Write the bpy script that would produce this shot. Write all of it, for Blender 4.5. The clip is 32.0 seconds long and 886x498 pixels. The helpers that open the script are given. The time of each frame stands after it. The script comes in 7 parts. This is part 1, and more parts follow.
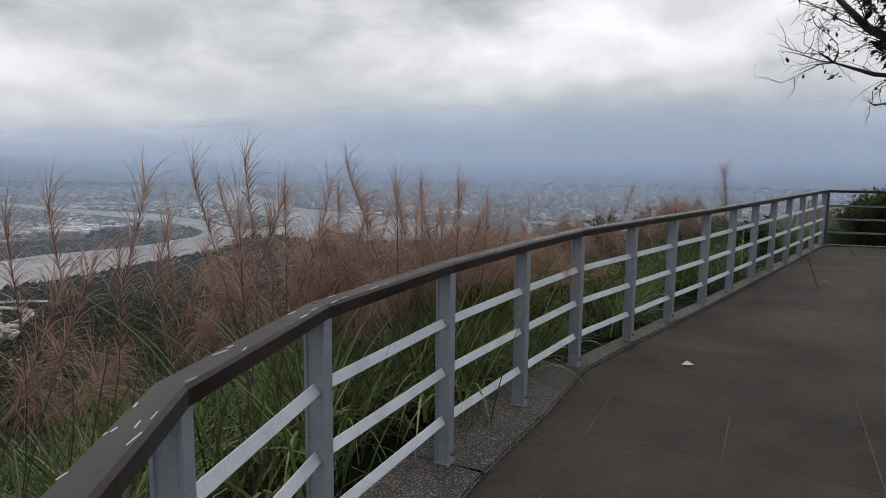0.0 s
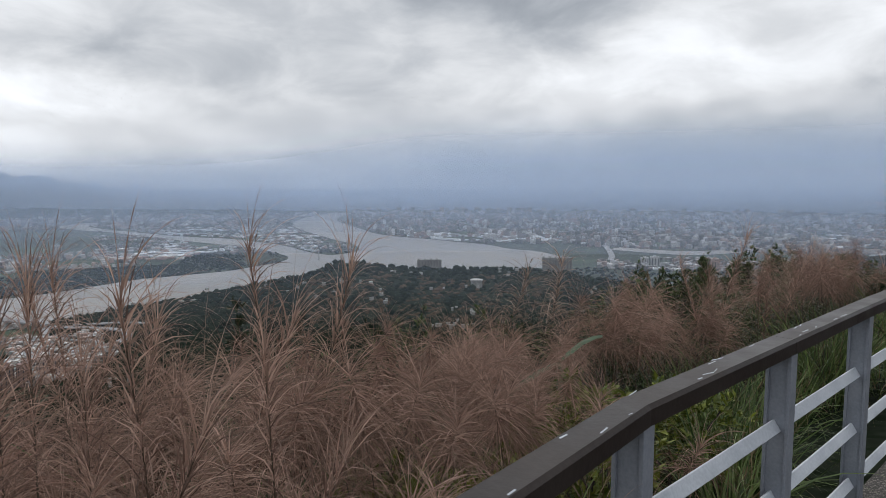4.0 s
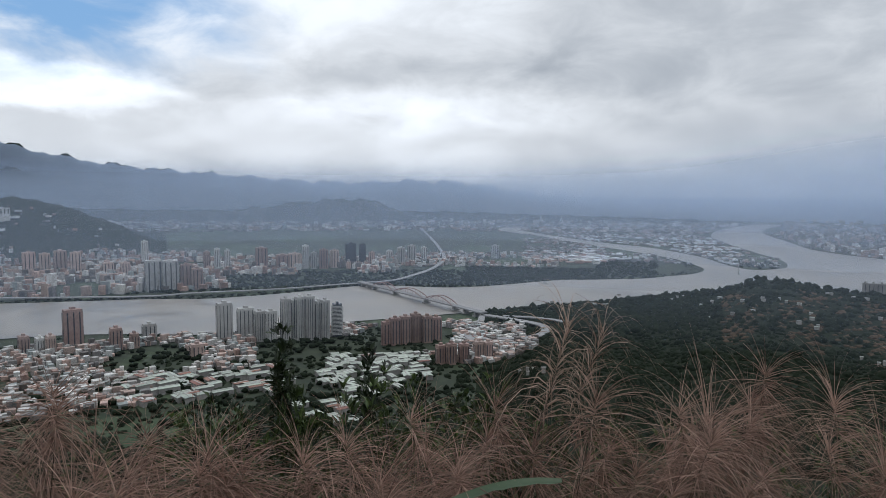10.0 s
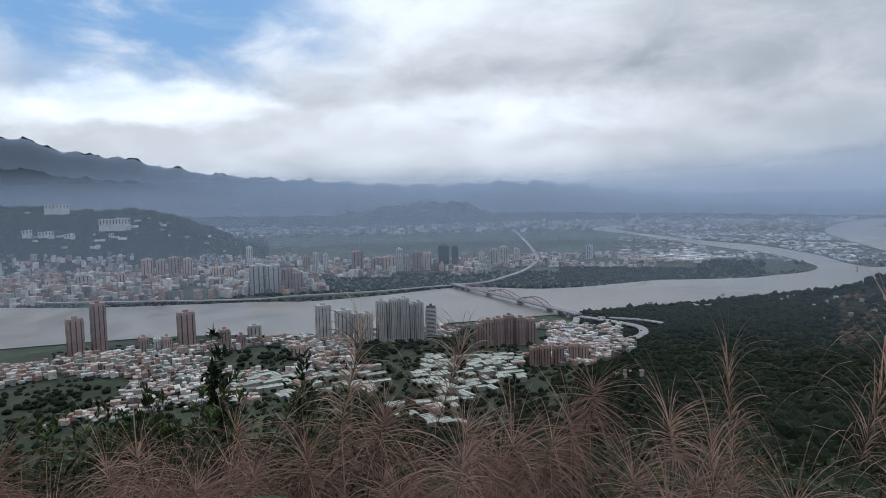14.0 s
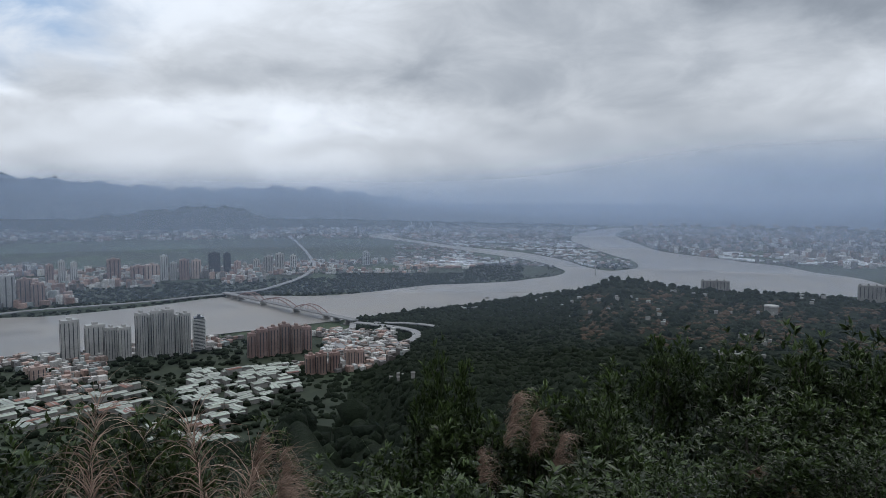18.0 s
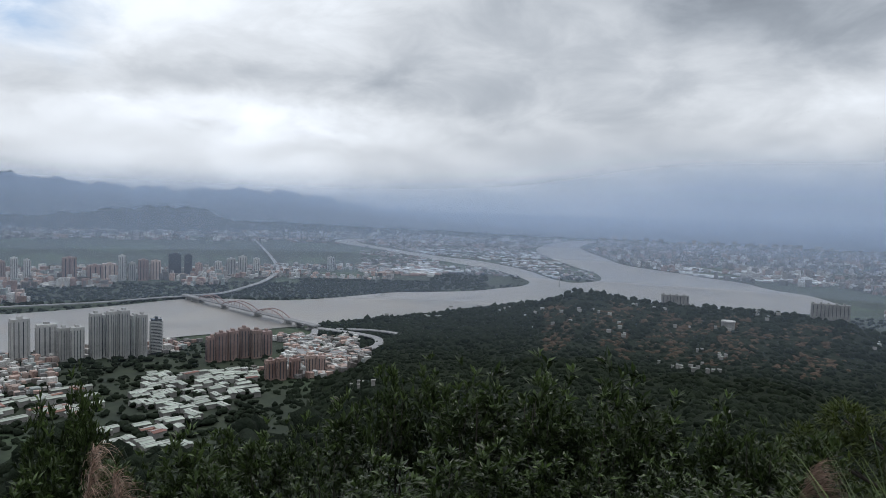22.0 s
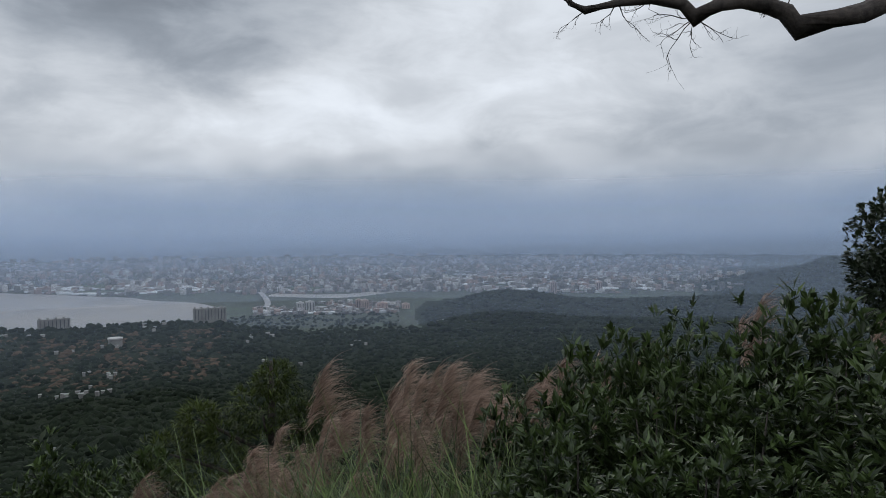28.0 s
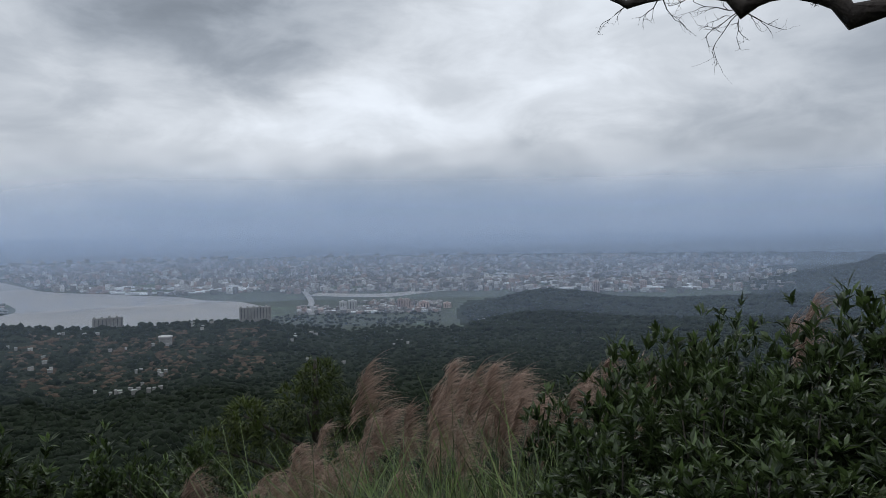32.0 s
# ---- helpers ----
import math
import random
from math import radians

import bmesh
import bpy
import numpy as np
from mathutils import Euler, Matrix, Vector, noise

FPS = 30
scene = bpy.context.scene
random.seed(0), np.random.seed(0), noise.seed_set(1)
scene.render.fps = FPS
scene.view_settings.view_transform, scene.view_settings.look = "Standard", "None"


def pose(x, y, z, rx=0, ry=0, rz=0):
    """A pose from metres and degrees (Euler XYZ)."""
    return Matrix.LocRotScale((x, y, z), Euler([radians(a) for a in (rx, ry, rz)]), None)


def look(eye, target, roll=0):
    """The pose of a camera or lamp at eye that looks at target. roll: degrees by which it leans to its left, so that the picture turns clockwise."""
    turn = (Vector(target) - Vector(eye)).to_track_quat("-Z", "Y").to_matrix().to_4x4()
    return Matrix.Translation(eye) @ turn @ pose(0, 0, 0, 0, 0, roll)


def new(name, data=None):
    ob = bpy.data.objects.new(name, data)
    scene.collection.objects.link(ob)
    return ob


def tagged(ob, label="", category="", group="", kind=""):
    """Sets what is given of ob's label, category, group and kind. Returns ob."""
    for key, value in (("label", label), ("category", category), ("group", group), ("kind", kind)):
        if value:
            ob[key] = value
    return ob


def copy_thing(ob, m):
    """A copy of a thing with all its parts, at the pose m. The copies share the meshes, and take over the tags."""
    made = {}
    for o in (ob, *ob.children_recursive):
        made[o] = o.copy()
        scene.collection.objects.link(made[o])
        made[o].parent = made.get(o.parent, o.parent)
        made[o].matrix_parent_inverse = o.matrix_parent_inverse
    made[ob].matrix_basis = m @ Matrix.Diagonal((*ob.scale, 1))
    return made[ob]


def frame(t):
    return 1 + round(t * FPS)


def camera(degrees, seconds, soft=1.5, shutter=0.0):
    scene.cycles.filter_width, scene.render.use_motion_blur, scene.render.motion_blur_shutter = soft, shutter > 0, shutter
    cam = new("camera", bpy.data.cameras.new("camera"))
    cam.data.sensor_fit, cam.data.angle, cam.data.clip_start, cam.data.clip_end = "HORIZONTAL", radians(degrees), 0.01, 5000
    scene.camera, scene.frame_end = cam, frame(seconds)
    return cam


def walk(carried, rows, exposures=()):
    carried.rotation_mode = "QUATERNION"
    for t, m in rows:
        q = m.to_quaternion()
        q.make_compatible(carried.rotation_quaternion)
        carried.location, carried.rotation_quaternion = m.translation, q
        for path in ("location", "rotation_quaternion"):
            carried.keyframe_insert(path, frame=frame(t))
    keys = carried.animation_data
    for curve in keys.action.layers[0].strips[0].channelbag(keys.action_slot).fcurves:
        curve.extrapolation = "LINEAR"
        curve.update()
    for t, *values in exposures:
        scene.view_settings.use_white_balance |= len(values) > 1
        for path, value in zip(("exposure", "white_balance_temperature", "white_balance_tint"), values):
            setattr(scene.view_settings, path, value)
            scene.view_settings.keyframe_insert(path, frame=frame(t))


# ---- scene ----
cam = camera(67.27, 32.0, soft=0.75)
PATH = [
    (0, pose(0.01, -1.13, 1.61, 82.32, -0.56, 12.44)),
    (0.5, pose(-0.02, -0.89, 1.62, 83.25, 0.04, 6.89)),
    (1, pose(-0.06, -0.49, 1.60, 82.22, 0.91, 2.24)),
    (1.5, pose(0.00, 0.00, 1.59, 82.63, 0.42, 0.00)),
    (2, pose(-0.01, 0.51, 1.585, 83.28, 0.41, 1.41)),
    (2.5, pose(-0.02, 1.02, 1.60, 83.62, 0.69, 7.65)),
    (3, pose(0.06, 1.58, 1.60, 82.90, -0.58, 9.92)),
    (3.5, pose(0.04, 1.97, 1.63, 84.50, -0.86, 12.10)),
    (4, pose(0.02, 2.36, 1.62, 84.56, -0.02, 19.19)),
    (4.5, pose(0.12, 2.80, 1.61, 83.99, -0.00, 29.32)),
    (5, pose(0.30, 3.30, 1.61, 84.00, 0.10, 36.80)),
    (5.5, pose(0.50, 3.80, 1.61, 84.10, 0.20, 41.30)),
    (6, pose(0.68, 4.20, 1.61, 84.25, 0.35, 43.90)),
    (6.5, pose(0.82, 4.50, 1.61, 84.38, 0.44, 45.16)),
    (7, pose(0.88, 4.65, 1.61, 83.56, -1.95, 46.25)),
    (7.5, pose(0.91, 4.70, 1.61, 83.91, -0.57, 42.67)),
    (8, pose(0.93, 4.75, 1.61, 84.38, -0.07, 44.78)),
    (8.5, pose(0.97, 4.80, 1.61, 82.85, -1.42, 49.10)),
    (9, pose(1.00, 4.85, 1.61, 83.43, 0.36, 52.07)),
    (9.5, pose(1.03, 4.92, 1.61, 85.24, -0.58, 53.63)),
    (10, pose(1.05, 4.95, 1.61, 85.17, -0.32, 53.95)),
    (10.5, pose(1.07, 4.98, 1.61, 84.87, -0.01, 56.33)),
    (11, pose(1.09, 5.02, 1.61, 85.00, 0.22, 58.46)),
    (11.5, pose(1.14, 5.11, 1.61, 84.73, 0.31, 58.27)),
    (12, pose(1.18, 5.20, 1.61, 85.06, 1.14, 57.22)),
    (12.5, pose(1.27, 5.40, 1.61, 85.32, -0.39, 54.27)),
    (13, pose(1.33, 5.52, 1.61, 87.14, -0.04, 51.58)),
    (13.5, pose(1.42, 5.70, 1.61, 85.25, 0.18, 53.05)),
    (14, pose(1.55, 5.95, 1.61, 85.37, 1.26, 61.79)),
    (14.5, pose(1.68, 6.20, 1.61, 86.43, 1.26, 73.65)),
    (15, pose(1.95, 6.75, 1.61, 86.80, 0.90, 80.80)),
    (15.5, pose(2.25, 7.40, 1.61, 87.10, 0.30, 79.20)),
    (16, pose(2.55, 8.00, 1.61, 87.20, -0.40, 70.50)),
    (16.5, pose(2.83, 8.60, 1.61, 87.12, -0.80, 62.03)),
    (17, pose(3.06, 9.07, 1.61, 86.48, -0.24, 54.98)),
    (17.5, pose(3.24, 9.38, 1.61, 86.24, -1.49, 48.22)),
    (18, pose(3.42, 9.68, 1.61, 85.77, -0.16, 42.93)),
    (18.5, pose(3.58, 9.96, 1.61, 85.20, -2.30, 44.46)),
    (19, pose(3.74, 10.24, 1.61, 85.48, -1.27, 45.07)),
    (19.5, pose(3.86, 10.51, 1.61, 85.50, -0.68, 47.58)),
    (20, pose(3.97, 10.78, 1.61, 85.39, -0.23, 49.00)),
    (20.5, pose(4.08, 11.08, 1.61, 84.30, -0.83, 48.15)),
    (21, pose(4.18, 11.38, 1.61, 86.21, -0.81, 41.08)),
    (21.5, pose(4.30, 11.66, 1.61, 85.87, -0.28, 38.33)),
    (22, pose(4.42, 11.94, 1.61, 86.51, -1.99, 40.15)),
    (22.5, pose(4.57, 12.11, 1.61, 86.11, -0.48, 37.62)),
    (23, pose(4.72, 12.28, 1.61, 87.37, -0.52, 31.67)),
    (23.5, pose(4.76, 12.32, 1.61, 87.91, 0.15, 27.18)),
    (24, pose(4.76, 12.32, 1.61, 88.46, 0.06, 25.21)),
    (24.5, pose(4.76, 12.32, 1.61, 88.17, -0.70, 21.43)),
    (25, pose(4.76, 12.32, 1.61, 88.47, -0.49, 15.84)),
    (25.5, pose(4.76, 12.32, 1.61, 88.35, -0.53, 10.61)),
    (26, pose(4.76, 12.32, 1.61, 88.17, -1.24, 4.82)),
    (26.5, pose(4.76, 12.32, 1.61, 87.83, -1.58, -0.06)),
    (27, pose(4.76, 12.32, 1.61, 88.00, -1.00, -4.40)),
    (27.5, pose(4.76, 12.32, 1.61, 88.25, -0.40, -7.60)),
    (28, pose(4.76, 12.32, 1.61, 88.50, 0.20, -9.80)),
    (28.5, pose(4.76, 12.32, 1.61, 88.58, 0.45, -10.69)),
    (29, pose(4.76, 12.32, 1.61, 88.28, 0.41, -10.91)),
    (29.5, pose(4.76, 12.32, 1.61, 88.21, -0.18, -11.32)),
    (30, pose(4.76, 12.32, 1.61, 88.29, -0.23, -11.57)),
    (30.5, pose(4.76, 12.32, 1.61, 88.29, -0.24, -11.73)),
    (31, pose(4.76, 12.32, 1.61, 88.40, -0.12, -11.45)),
    (31.5, pose(4.76, 12.32, 1.61, 88.28, 0.33, -9.24)),
    (32, pose(4.76, 12.32, 1.61, 88.45, 0.61, -6.27)),
]
walk(cam, PATH, exposures=((0, 0.05, 6950, 12), (2, 0.05, 6950, 12), (4, 0.05, 6800, 11), (7, 0.0, 6550, 10), (12, -0.08, 6500, 10), (14, -0.12, 6300, 10), (17, -0.32, 6350, 10), (18.3, -0.22, 6400, 10), (20, -0.1, 6450, 10), (22.5, -0.05, 6550, 10), (24, -0.2, 6450, 10), (26, -0.2, 6500, 10), (32, -0.12, 6450, 10)))

# ---- light ----
SUN_AZ, SUN_EL = 4.0, 38.0      # degrees left of the y axis, above the horizon
sun = new("sun", bpy.data.lights.new("sun", "SUN"))
sun.data.energy, sun.data.angle, sun.data.color = 0.6, radians(25), (1.0, 0.96, 0.92)
sun.matrix_world = look((-30 * math.sin(radians(SUN_AZ)), 30, 40), (0, 0, 0))
sun.location = (0, 40, 60)


def way(az, el):
    """Unit direction: az degrees left of the y axis, el above the horizon."""
    a, e = radians(az), radians(el)
    return Vector((-math.sin(a) * math.cos(e), math.cos(a) * math.cos(e), math.sin(e)))


class Nodes:
    """A short way to write node trees."""

    def __init__(self, tree):
        self.tree = tree
        tree.nodes.clear()

    def add(self, kind, **values):
        n = self.tree.nodes.new(kind)
        for key, value in values.items():
            if key == "operation":
                n.operation = value
            elif key == "use_clamp":
                n.use_clamp = value
            elif key == "interpolation_type":
                n.interpolation_type = value
            elif key == "data_type":
                n.data_type = value
            else:
                self.put(n.inputs[int(key[1:]) if key[0] == "i" and key[1:].isdigit() else key.replace("_", " ")], value)
        return n

    def put(self, socket, value):
        if hasattr(value, "outputs"):
            value = value.outputs[0]
        if hasattr(value, "is_linked"):
            self.tree.links.new(value, socket)
        else:
            socket.default_value = value

    def math(self, op, a, b=0.0, c=0.0, clamp=False):
        n = self.add("ShaderNodeMath", operation=op, use_clamp=clamp)
        for i, v in enumerate((a, b, c)):
            self.put(n.inputs[i], v)
        return n.outputs[0]

    def vec(self, op, a, b=(0, 0, 0), out=0):
        n = self.add("ShaderNodeVectorMath", operation=op)
        self.put(n.inputs[0], a)
        self.put(n.inputs[1], b)
        return n.outputs[out]

    def ramp(self, value, lo, hi, a=0.0, b=1.0, smooth=True):
        n = self.add("ShaderNodeMapRange", interpolation_type="SMOOTHSTEP" if smooth else "LINEAR")
        for i, v in enumerate((value, lo, hi, a, b)):
            self.put(n.inputs[i], v)
        return n.outputs[0]

    def noise(self, vector, scale, detail=4.0, rough=0.55, distort=0.0, out=0):
        n = self.add("ShaderNodeTexNoise")
        self.put(n.inputs["Vector"], vector)
        n.inputs["Scale"].default_value, n.inputs["Detail"].default_value = scale, detail
        n.inputs["Roughness"].default_value, n.inputs["Distortion"].default_value = rough, distort
        return n.outputs[out]

    def mix(self, fac, a, b):
        n = self.add("ShaderNodeMix", data_type="RGBA")
        for i, v in ((0, fac), (6, a), (7, b)):
            self.put(n.inputs[i], v if not isinstance(v, tuple) or len(v) == 4 else (*v, 1.0))
        return n.outputs[2]


# world: blue sky behind a broken deck of grey cloud, misty near the horizon
world = bpy.data.worlds.new("overcast_sky")
scene.world = world
world.use_nodes = True
N = Nodes(world.node_tree)
d = N.add("ShaderNodeTexCoord").outputs["Generated"]
xyz = N.add("ShaderNodeSeparateXYZ", Vector=d)
up = xyz.outputs[2]
flat = N.add("ShaderNodeCombineXYZ", X=xyz.outputs[0], Y=xyz.outputs[1], Z=N.math("MULTIPLY", up, 2.2))
deck = N.math("DIVIDE", 1.0, N.math("ADD", N.math("MAXIMUM", up, 0.0), 0.3))
deck_xy = N.vec("MULTIPLY", d, N.add("ShaderNodeCombineXYZ", X=deck, Y=deck, Z=0.0))
big = N.noise(deck_xy, 0.8, 4, 0.45, 0.3)
fine = N.noise(flat, 6.5, 6, 0.55, 0.4)
bent = N.vec("ADD", d, N.vec("MULTIPLY", N.vec("SUBTRACT", N.noise(flat, 7.0, 5, 0.58, 0.0, 1), (0.5, 0.5, 0.5)), (0.20, 0.20, 0.085)))


def patch(az, el, wide, tall, soft=0.25):
    """1 inside an ellipse of sky (degrees), fading to 0 at its ragged edge."""
    c = way(az, el)
    side, over = Vector((-c.y, c.x, 0)).normalized(), Vector((0, 0, 1))
    u = N.math("DIVIDE", N.vec("DOT_PRODUCT", bent, tuple(side), 1), math.sin(radians(wide)))
    v = N.math("DIVIDE", N.math("SUBTRACT", N.add("ShaderNodeSeparateXYZ", Vector=bent).outputs[2], c.z), math.sin(radians(tall)))
    front = N.math("GREATER_THAN", N.vec("DOT_PRODUCT", d, tuple(c), 1), 0.3)
    rr = N.math("SQRT", N.math("ADD", N.math("MULTIPLY", u, u), N.math("MULTIPLY", v, v)))
    return N.math("MULTIPLY", N.ramp(rr, 1.0 + soft, 1.0 - soft), front)


# cloud brightness: two scales of cloud, then the large masses
tone = N.math("ADD", N.ramp(big, 0.3, 0.7, 0.67, 0.80), N.ramp(fine, 0.3, 0.7, -0.075, 0.085))
for az, el, wide, tall, gain, soft in (
        (3, 8.4, 12, 2.2, 0.17, 0.85), (-6, 12.5, 15, 3.6, 0.10, 0.8), (-22, 17, 12, 5, 0.13, 0.8), (24, 15.5, 15, 3.4, 0.0, 0.7),
        (10, 15.2, 12, 3.0, -0.20, 0.6), (16, 20.5, 16, 3.5, -0.12, 0.6), (-42, 13.5, 9, 5, -0.07, 0.6), (-20, 10.5, 9, 2.2, 0.12, 0.8),
        (55, 7.2, 13, 2.0, 0.16, 0.6), (52, 9.6, 9, 1.8, -0.12, 0.5), (68, 9.0, 8, 1.4, -0.10, 0.5), (86, 7.6, 10, 1.7, 0.30, 0.4),
        (66, 18, 14, 5.5, 0.14, 0.7), (98, 13, 12, 5, 0.12, 0.5), (38, 12, 14, 5, -0.07, 0.8), (30, 21, 14, 5, -0.14, 0.7)):
    tone = N.math("ADD", tone, N.math("MULTIPLY", patch(az, el, wide, tall, soft), gain))
side_light = N.vec("DOT_PRODUCT", d, tuple(way(75, 0)), 1)
tone = N.math("ADD", tone, N.ramp(side_light, 0.2, 0.95, -0.03, 0.09))
tone = N.math("MAXIMUM", tone, 0.22)
cloud = N.mix(N.ramp(tone, 0.35, 0.85), (0.83, 0.955, 1.13), (0.935, 1.0, 1.085))
cloud = N.vec("SCALE", cloud)
# an overcast sky is far brighter overhead than near the horizon
N.put(cloud.node.inputs["Scale"], N.math("MULTIPLY", N.math("POWER", tone, 1.35), N.ramp(up, 0.38, 0.85, 1.0, 1.75)))
# mist under the cloud base
warp_up = N.math("ADD", up, N.ramp(N.noise(flat, 3.6, 6, 0.6, 0.5), 0.3, 0.7, -0.04, 0.04))
left = N.ramp(N.vec("DOT_PRODUCT", d, tuple(way(95, 0)), 1), 0.1, 0.9)
mist = N.ramp(N.math("ADD", warp_up, N.math("MULTIPLY", left, 0.075)), 0.13, 0.0)
mist = N.math("MULTIPLY", mist, N.math("SUBTRACT", 1.0, N.math("MULTIPLY", left, 0.3)))
air = N.mix(N.ramp(up, 0.0, 0.12), N.mix(left, (0.285, 0.35, 0.44), (0.36, 0.425, 0.505)), N.mix(left, (0.42, 0.475, 0.54), (0.52, 0.565, 0.62)))
cloud = N.mix(mist, cloud, air)
sky = N.add("ShaderNodeTexSky")
sky.sky_type, sky.sun_disc, sky.sun_elevation, sky.sun_rotation = "NISHITA", False, radians(SUN_EL), radians(-SUN_AZ)
blue = N.vec("SCALE", N.mix(0.75, sky.outputs[0], (2.9, 5.8, 10.2)))
blue.node.inputs["Scale"].default_value = 0.088
gap = N.math("MAXIMUM", patch(86, 14.8, 14.5, 6.0, 0.5), N.math("MULTIPLY", patch(72, 20, 12, 5, 0.6), 0.5))
gap = N.math("MULTIPLY", gap, N.ramp(fine, 0.80, 0.45))
out = N.mix(gap, cloud, blue)
below = N.ramp(up, -0.02, -0.10)
out = N.mix(below, out, (0.10, 0.13, 0.14))
N.add("ShaderNodeOutputWorld", Surface=N.add("ShaderNodeBackground", Color=out, Strength=1.0))


# ---- materials ----
def material(name, build, bump=None):
    m = bpy.data.materials.new(name)
    m.use_nodes = True
    n = Nodes(m.node_tree)
    shader = build(n)
    n.add("ShaderNodeOutputMaterial", Surface=shader)
    return m


def surface(name, dark, light, rough=0.7, scale=4.0, fine=40.0, metal=0.0, relief=0.2, spread=0.0, island=False, spec=0.4):
    """A two-tone surface with stains at `scale`, grain at `fine`, relief, and a change of tone from piece to piece."""
    def build(n):
        p = n.add("ShaderNodeTexCoord").outputs["Object"]
        a, b = n.noise(p, scale, 5, 0.6), n.noise(p, fine, 4, 0.6)
        f = n.math("ADD", n.ramp(a, 0.3, 0.7, 0.0, 0.7), n.ramp(b, 0.3, 0.7, -0.1, 0.35), clamp=True)
        c = n.mix(f, dark, light)
        if spread:
            r = n.add("ShaderNodeNewGeometry").outputs["Random Per Island"] if island else n.add("ShaderNodeObjectInfo").outputs["Random"]
            h = n.add("ShaderNodeHueSaturation", Color=c)
            n.put(h.inputs["Value"], n.ramp(r, 0.0, 1.0, 1.0 - spread, 1.0 + spread, False))
            n.put(h.inputs["Hue"], n.ramp(n.math("FRACT", n.math("MULTIPLY", r, 7.3)), 0.0, 1.0, 0.5 - spread * 0.05, 0.5 + spread * 0.05, False))
            c = h.outputs[0]
        s = n.add("ShaderNodeBsdfPrincipled", Base_Color=c, Roughness=n.ramp(a, 0.3, 0.7, rough - 0.1, rough + 0.1), Metallic=metal)
        s.inputs["Specular IOR Level"].default_value = spec
        if relief:
            bp = n.add("ShaderNodeBump", Height=b)
            bp.inputs["Strength"].default_value, bp.inputs["Distance"].default_value = relief, 0.3 / fine
            n.put(s.inputs["Normal"], bp.outputs[0])
        return s
    return material(name, build)


def palette_surface(name, colours, rough=0.8, scale=0.05, fine=0.5):
    """Many small buildings: each takes one of a few paints, stained in patches."""
    def build(n):
        p = n.add("ShaderNodeTexCoord").outputs["Object"]
        a, b = n.noise(p, scale, 4, 0.6), n.noise(p, fine, 3, 0.6)
        r = n.add("ShaderNodeNewGeometry").outputs["Random Per Island"]
        c = colours[0]
        for i, other in enumerate(colours[1:], 1):
            c = n.mix(n.math("GREATER_THAN", r, i / len(colours)), c, other)
        h = n.add("ShaderNodeHueSaturation", Color=c)
        n.put(h.inputs["Value"], n.math("ADD", n.ramp(a, 0.3, 0.7, 0.72, 1.1), n.ramp(b, 0.3, 0.7, -0.28, 0.25)))
        return n.add("ShaderNodeBsdfPrincipled", Base_Color=h.outputs[0], Roughness=rough)
    return material(name, build)


def leaf_material(name, dark, light, spread=0.35, rough=0.5, through_light=0.25):
    """Leaves and blades: tone from blade to blade, some light coming through."""
    def build(n):
        r = n.add("ShaderNodeNewGeometry").outputs["Random Per Island"]
        p = n.add("ShaderNodeTexCoord").outputs["Object"]
        f = n.math("ADD", n.math("MULTIPLY", r, 0.7), n.ramp(n.noise(p, 1.3, 3), 0.3, 0.7, -0.15, 0.45), clamp=True)
        c = n.mix(f, dark, light)
        h = n.add("ShaderNodeHueSaturation", Color=c)
        n.put(h.inputs["Value"], n.ramp(n.math("FRACT", n.math("MULTIPLY", r, 13.7)), 0, 1, 1 - spread, 1 + spread, False))
        s = n.add("ShaderNodeBsdfPrincipled", Base_Color=h.outputs[0], Roughness=rough)
        s.inputs["Specular IOR Level"].default_value = 0.35
        t = n.add("ShaderNodeBsdfTranslucent", Color=h.outputs[0])
        return n.add("ShaderNodeMixShader", Fac=through_light, i1=s, i2=t)
    return material(name, build)


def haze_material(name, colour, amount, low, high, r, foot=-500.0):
    """For sheets that imitate thin mist: let most light through, thin out with height; lower on the mountain side."""
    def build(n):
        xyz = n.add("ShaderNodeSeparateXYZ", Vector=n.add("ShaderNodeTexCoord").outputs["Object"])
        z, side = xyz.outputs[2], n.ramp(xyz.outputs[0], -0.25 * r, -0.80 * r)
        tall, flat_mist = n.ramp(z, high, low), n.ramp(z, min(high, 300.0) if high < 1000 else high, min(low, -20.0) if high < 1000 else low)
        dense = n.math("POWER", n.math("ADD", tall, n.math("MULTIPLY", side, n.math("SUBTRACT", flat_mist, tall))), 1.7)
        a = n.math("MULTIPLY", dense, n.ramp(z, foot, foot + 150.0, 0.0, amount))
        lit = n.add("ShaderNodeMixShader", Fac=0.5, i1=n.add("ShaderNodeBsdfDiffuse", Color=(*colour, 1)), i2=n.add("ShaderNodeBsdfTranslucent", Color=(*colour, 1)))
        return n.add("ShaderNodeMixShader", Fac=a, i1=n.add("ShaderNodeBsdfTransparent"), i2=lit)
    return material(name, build)


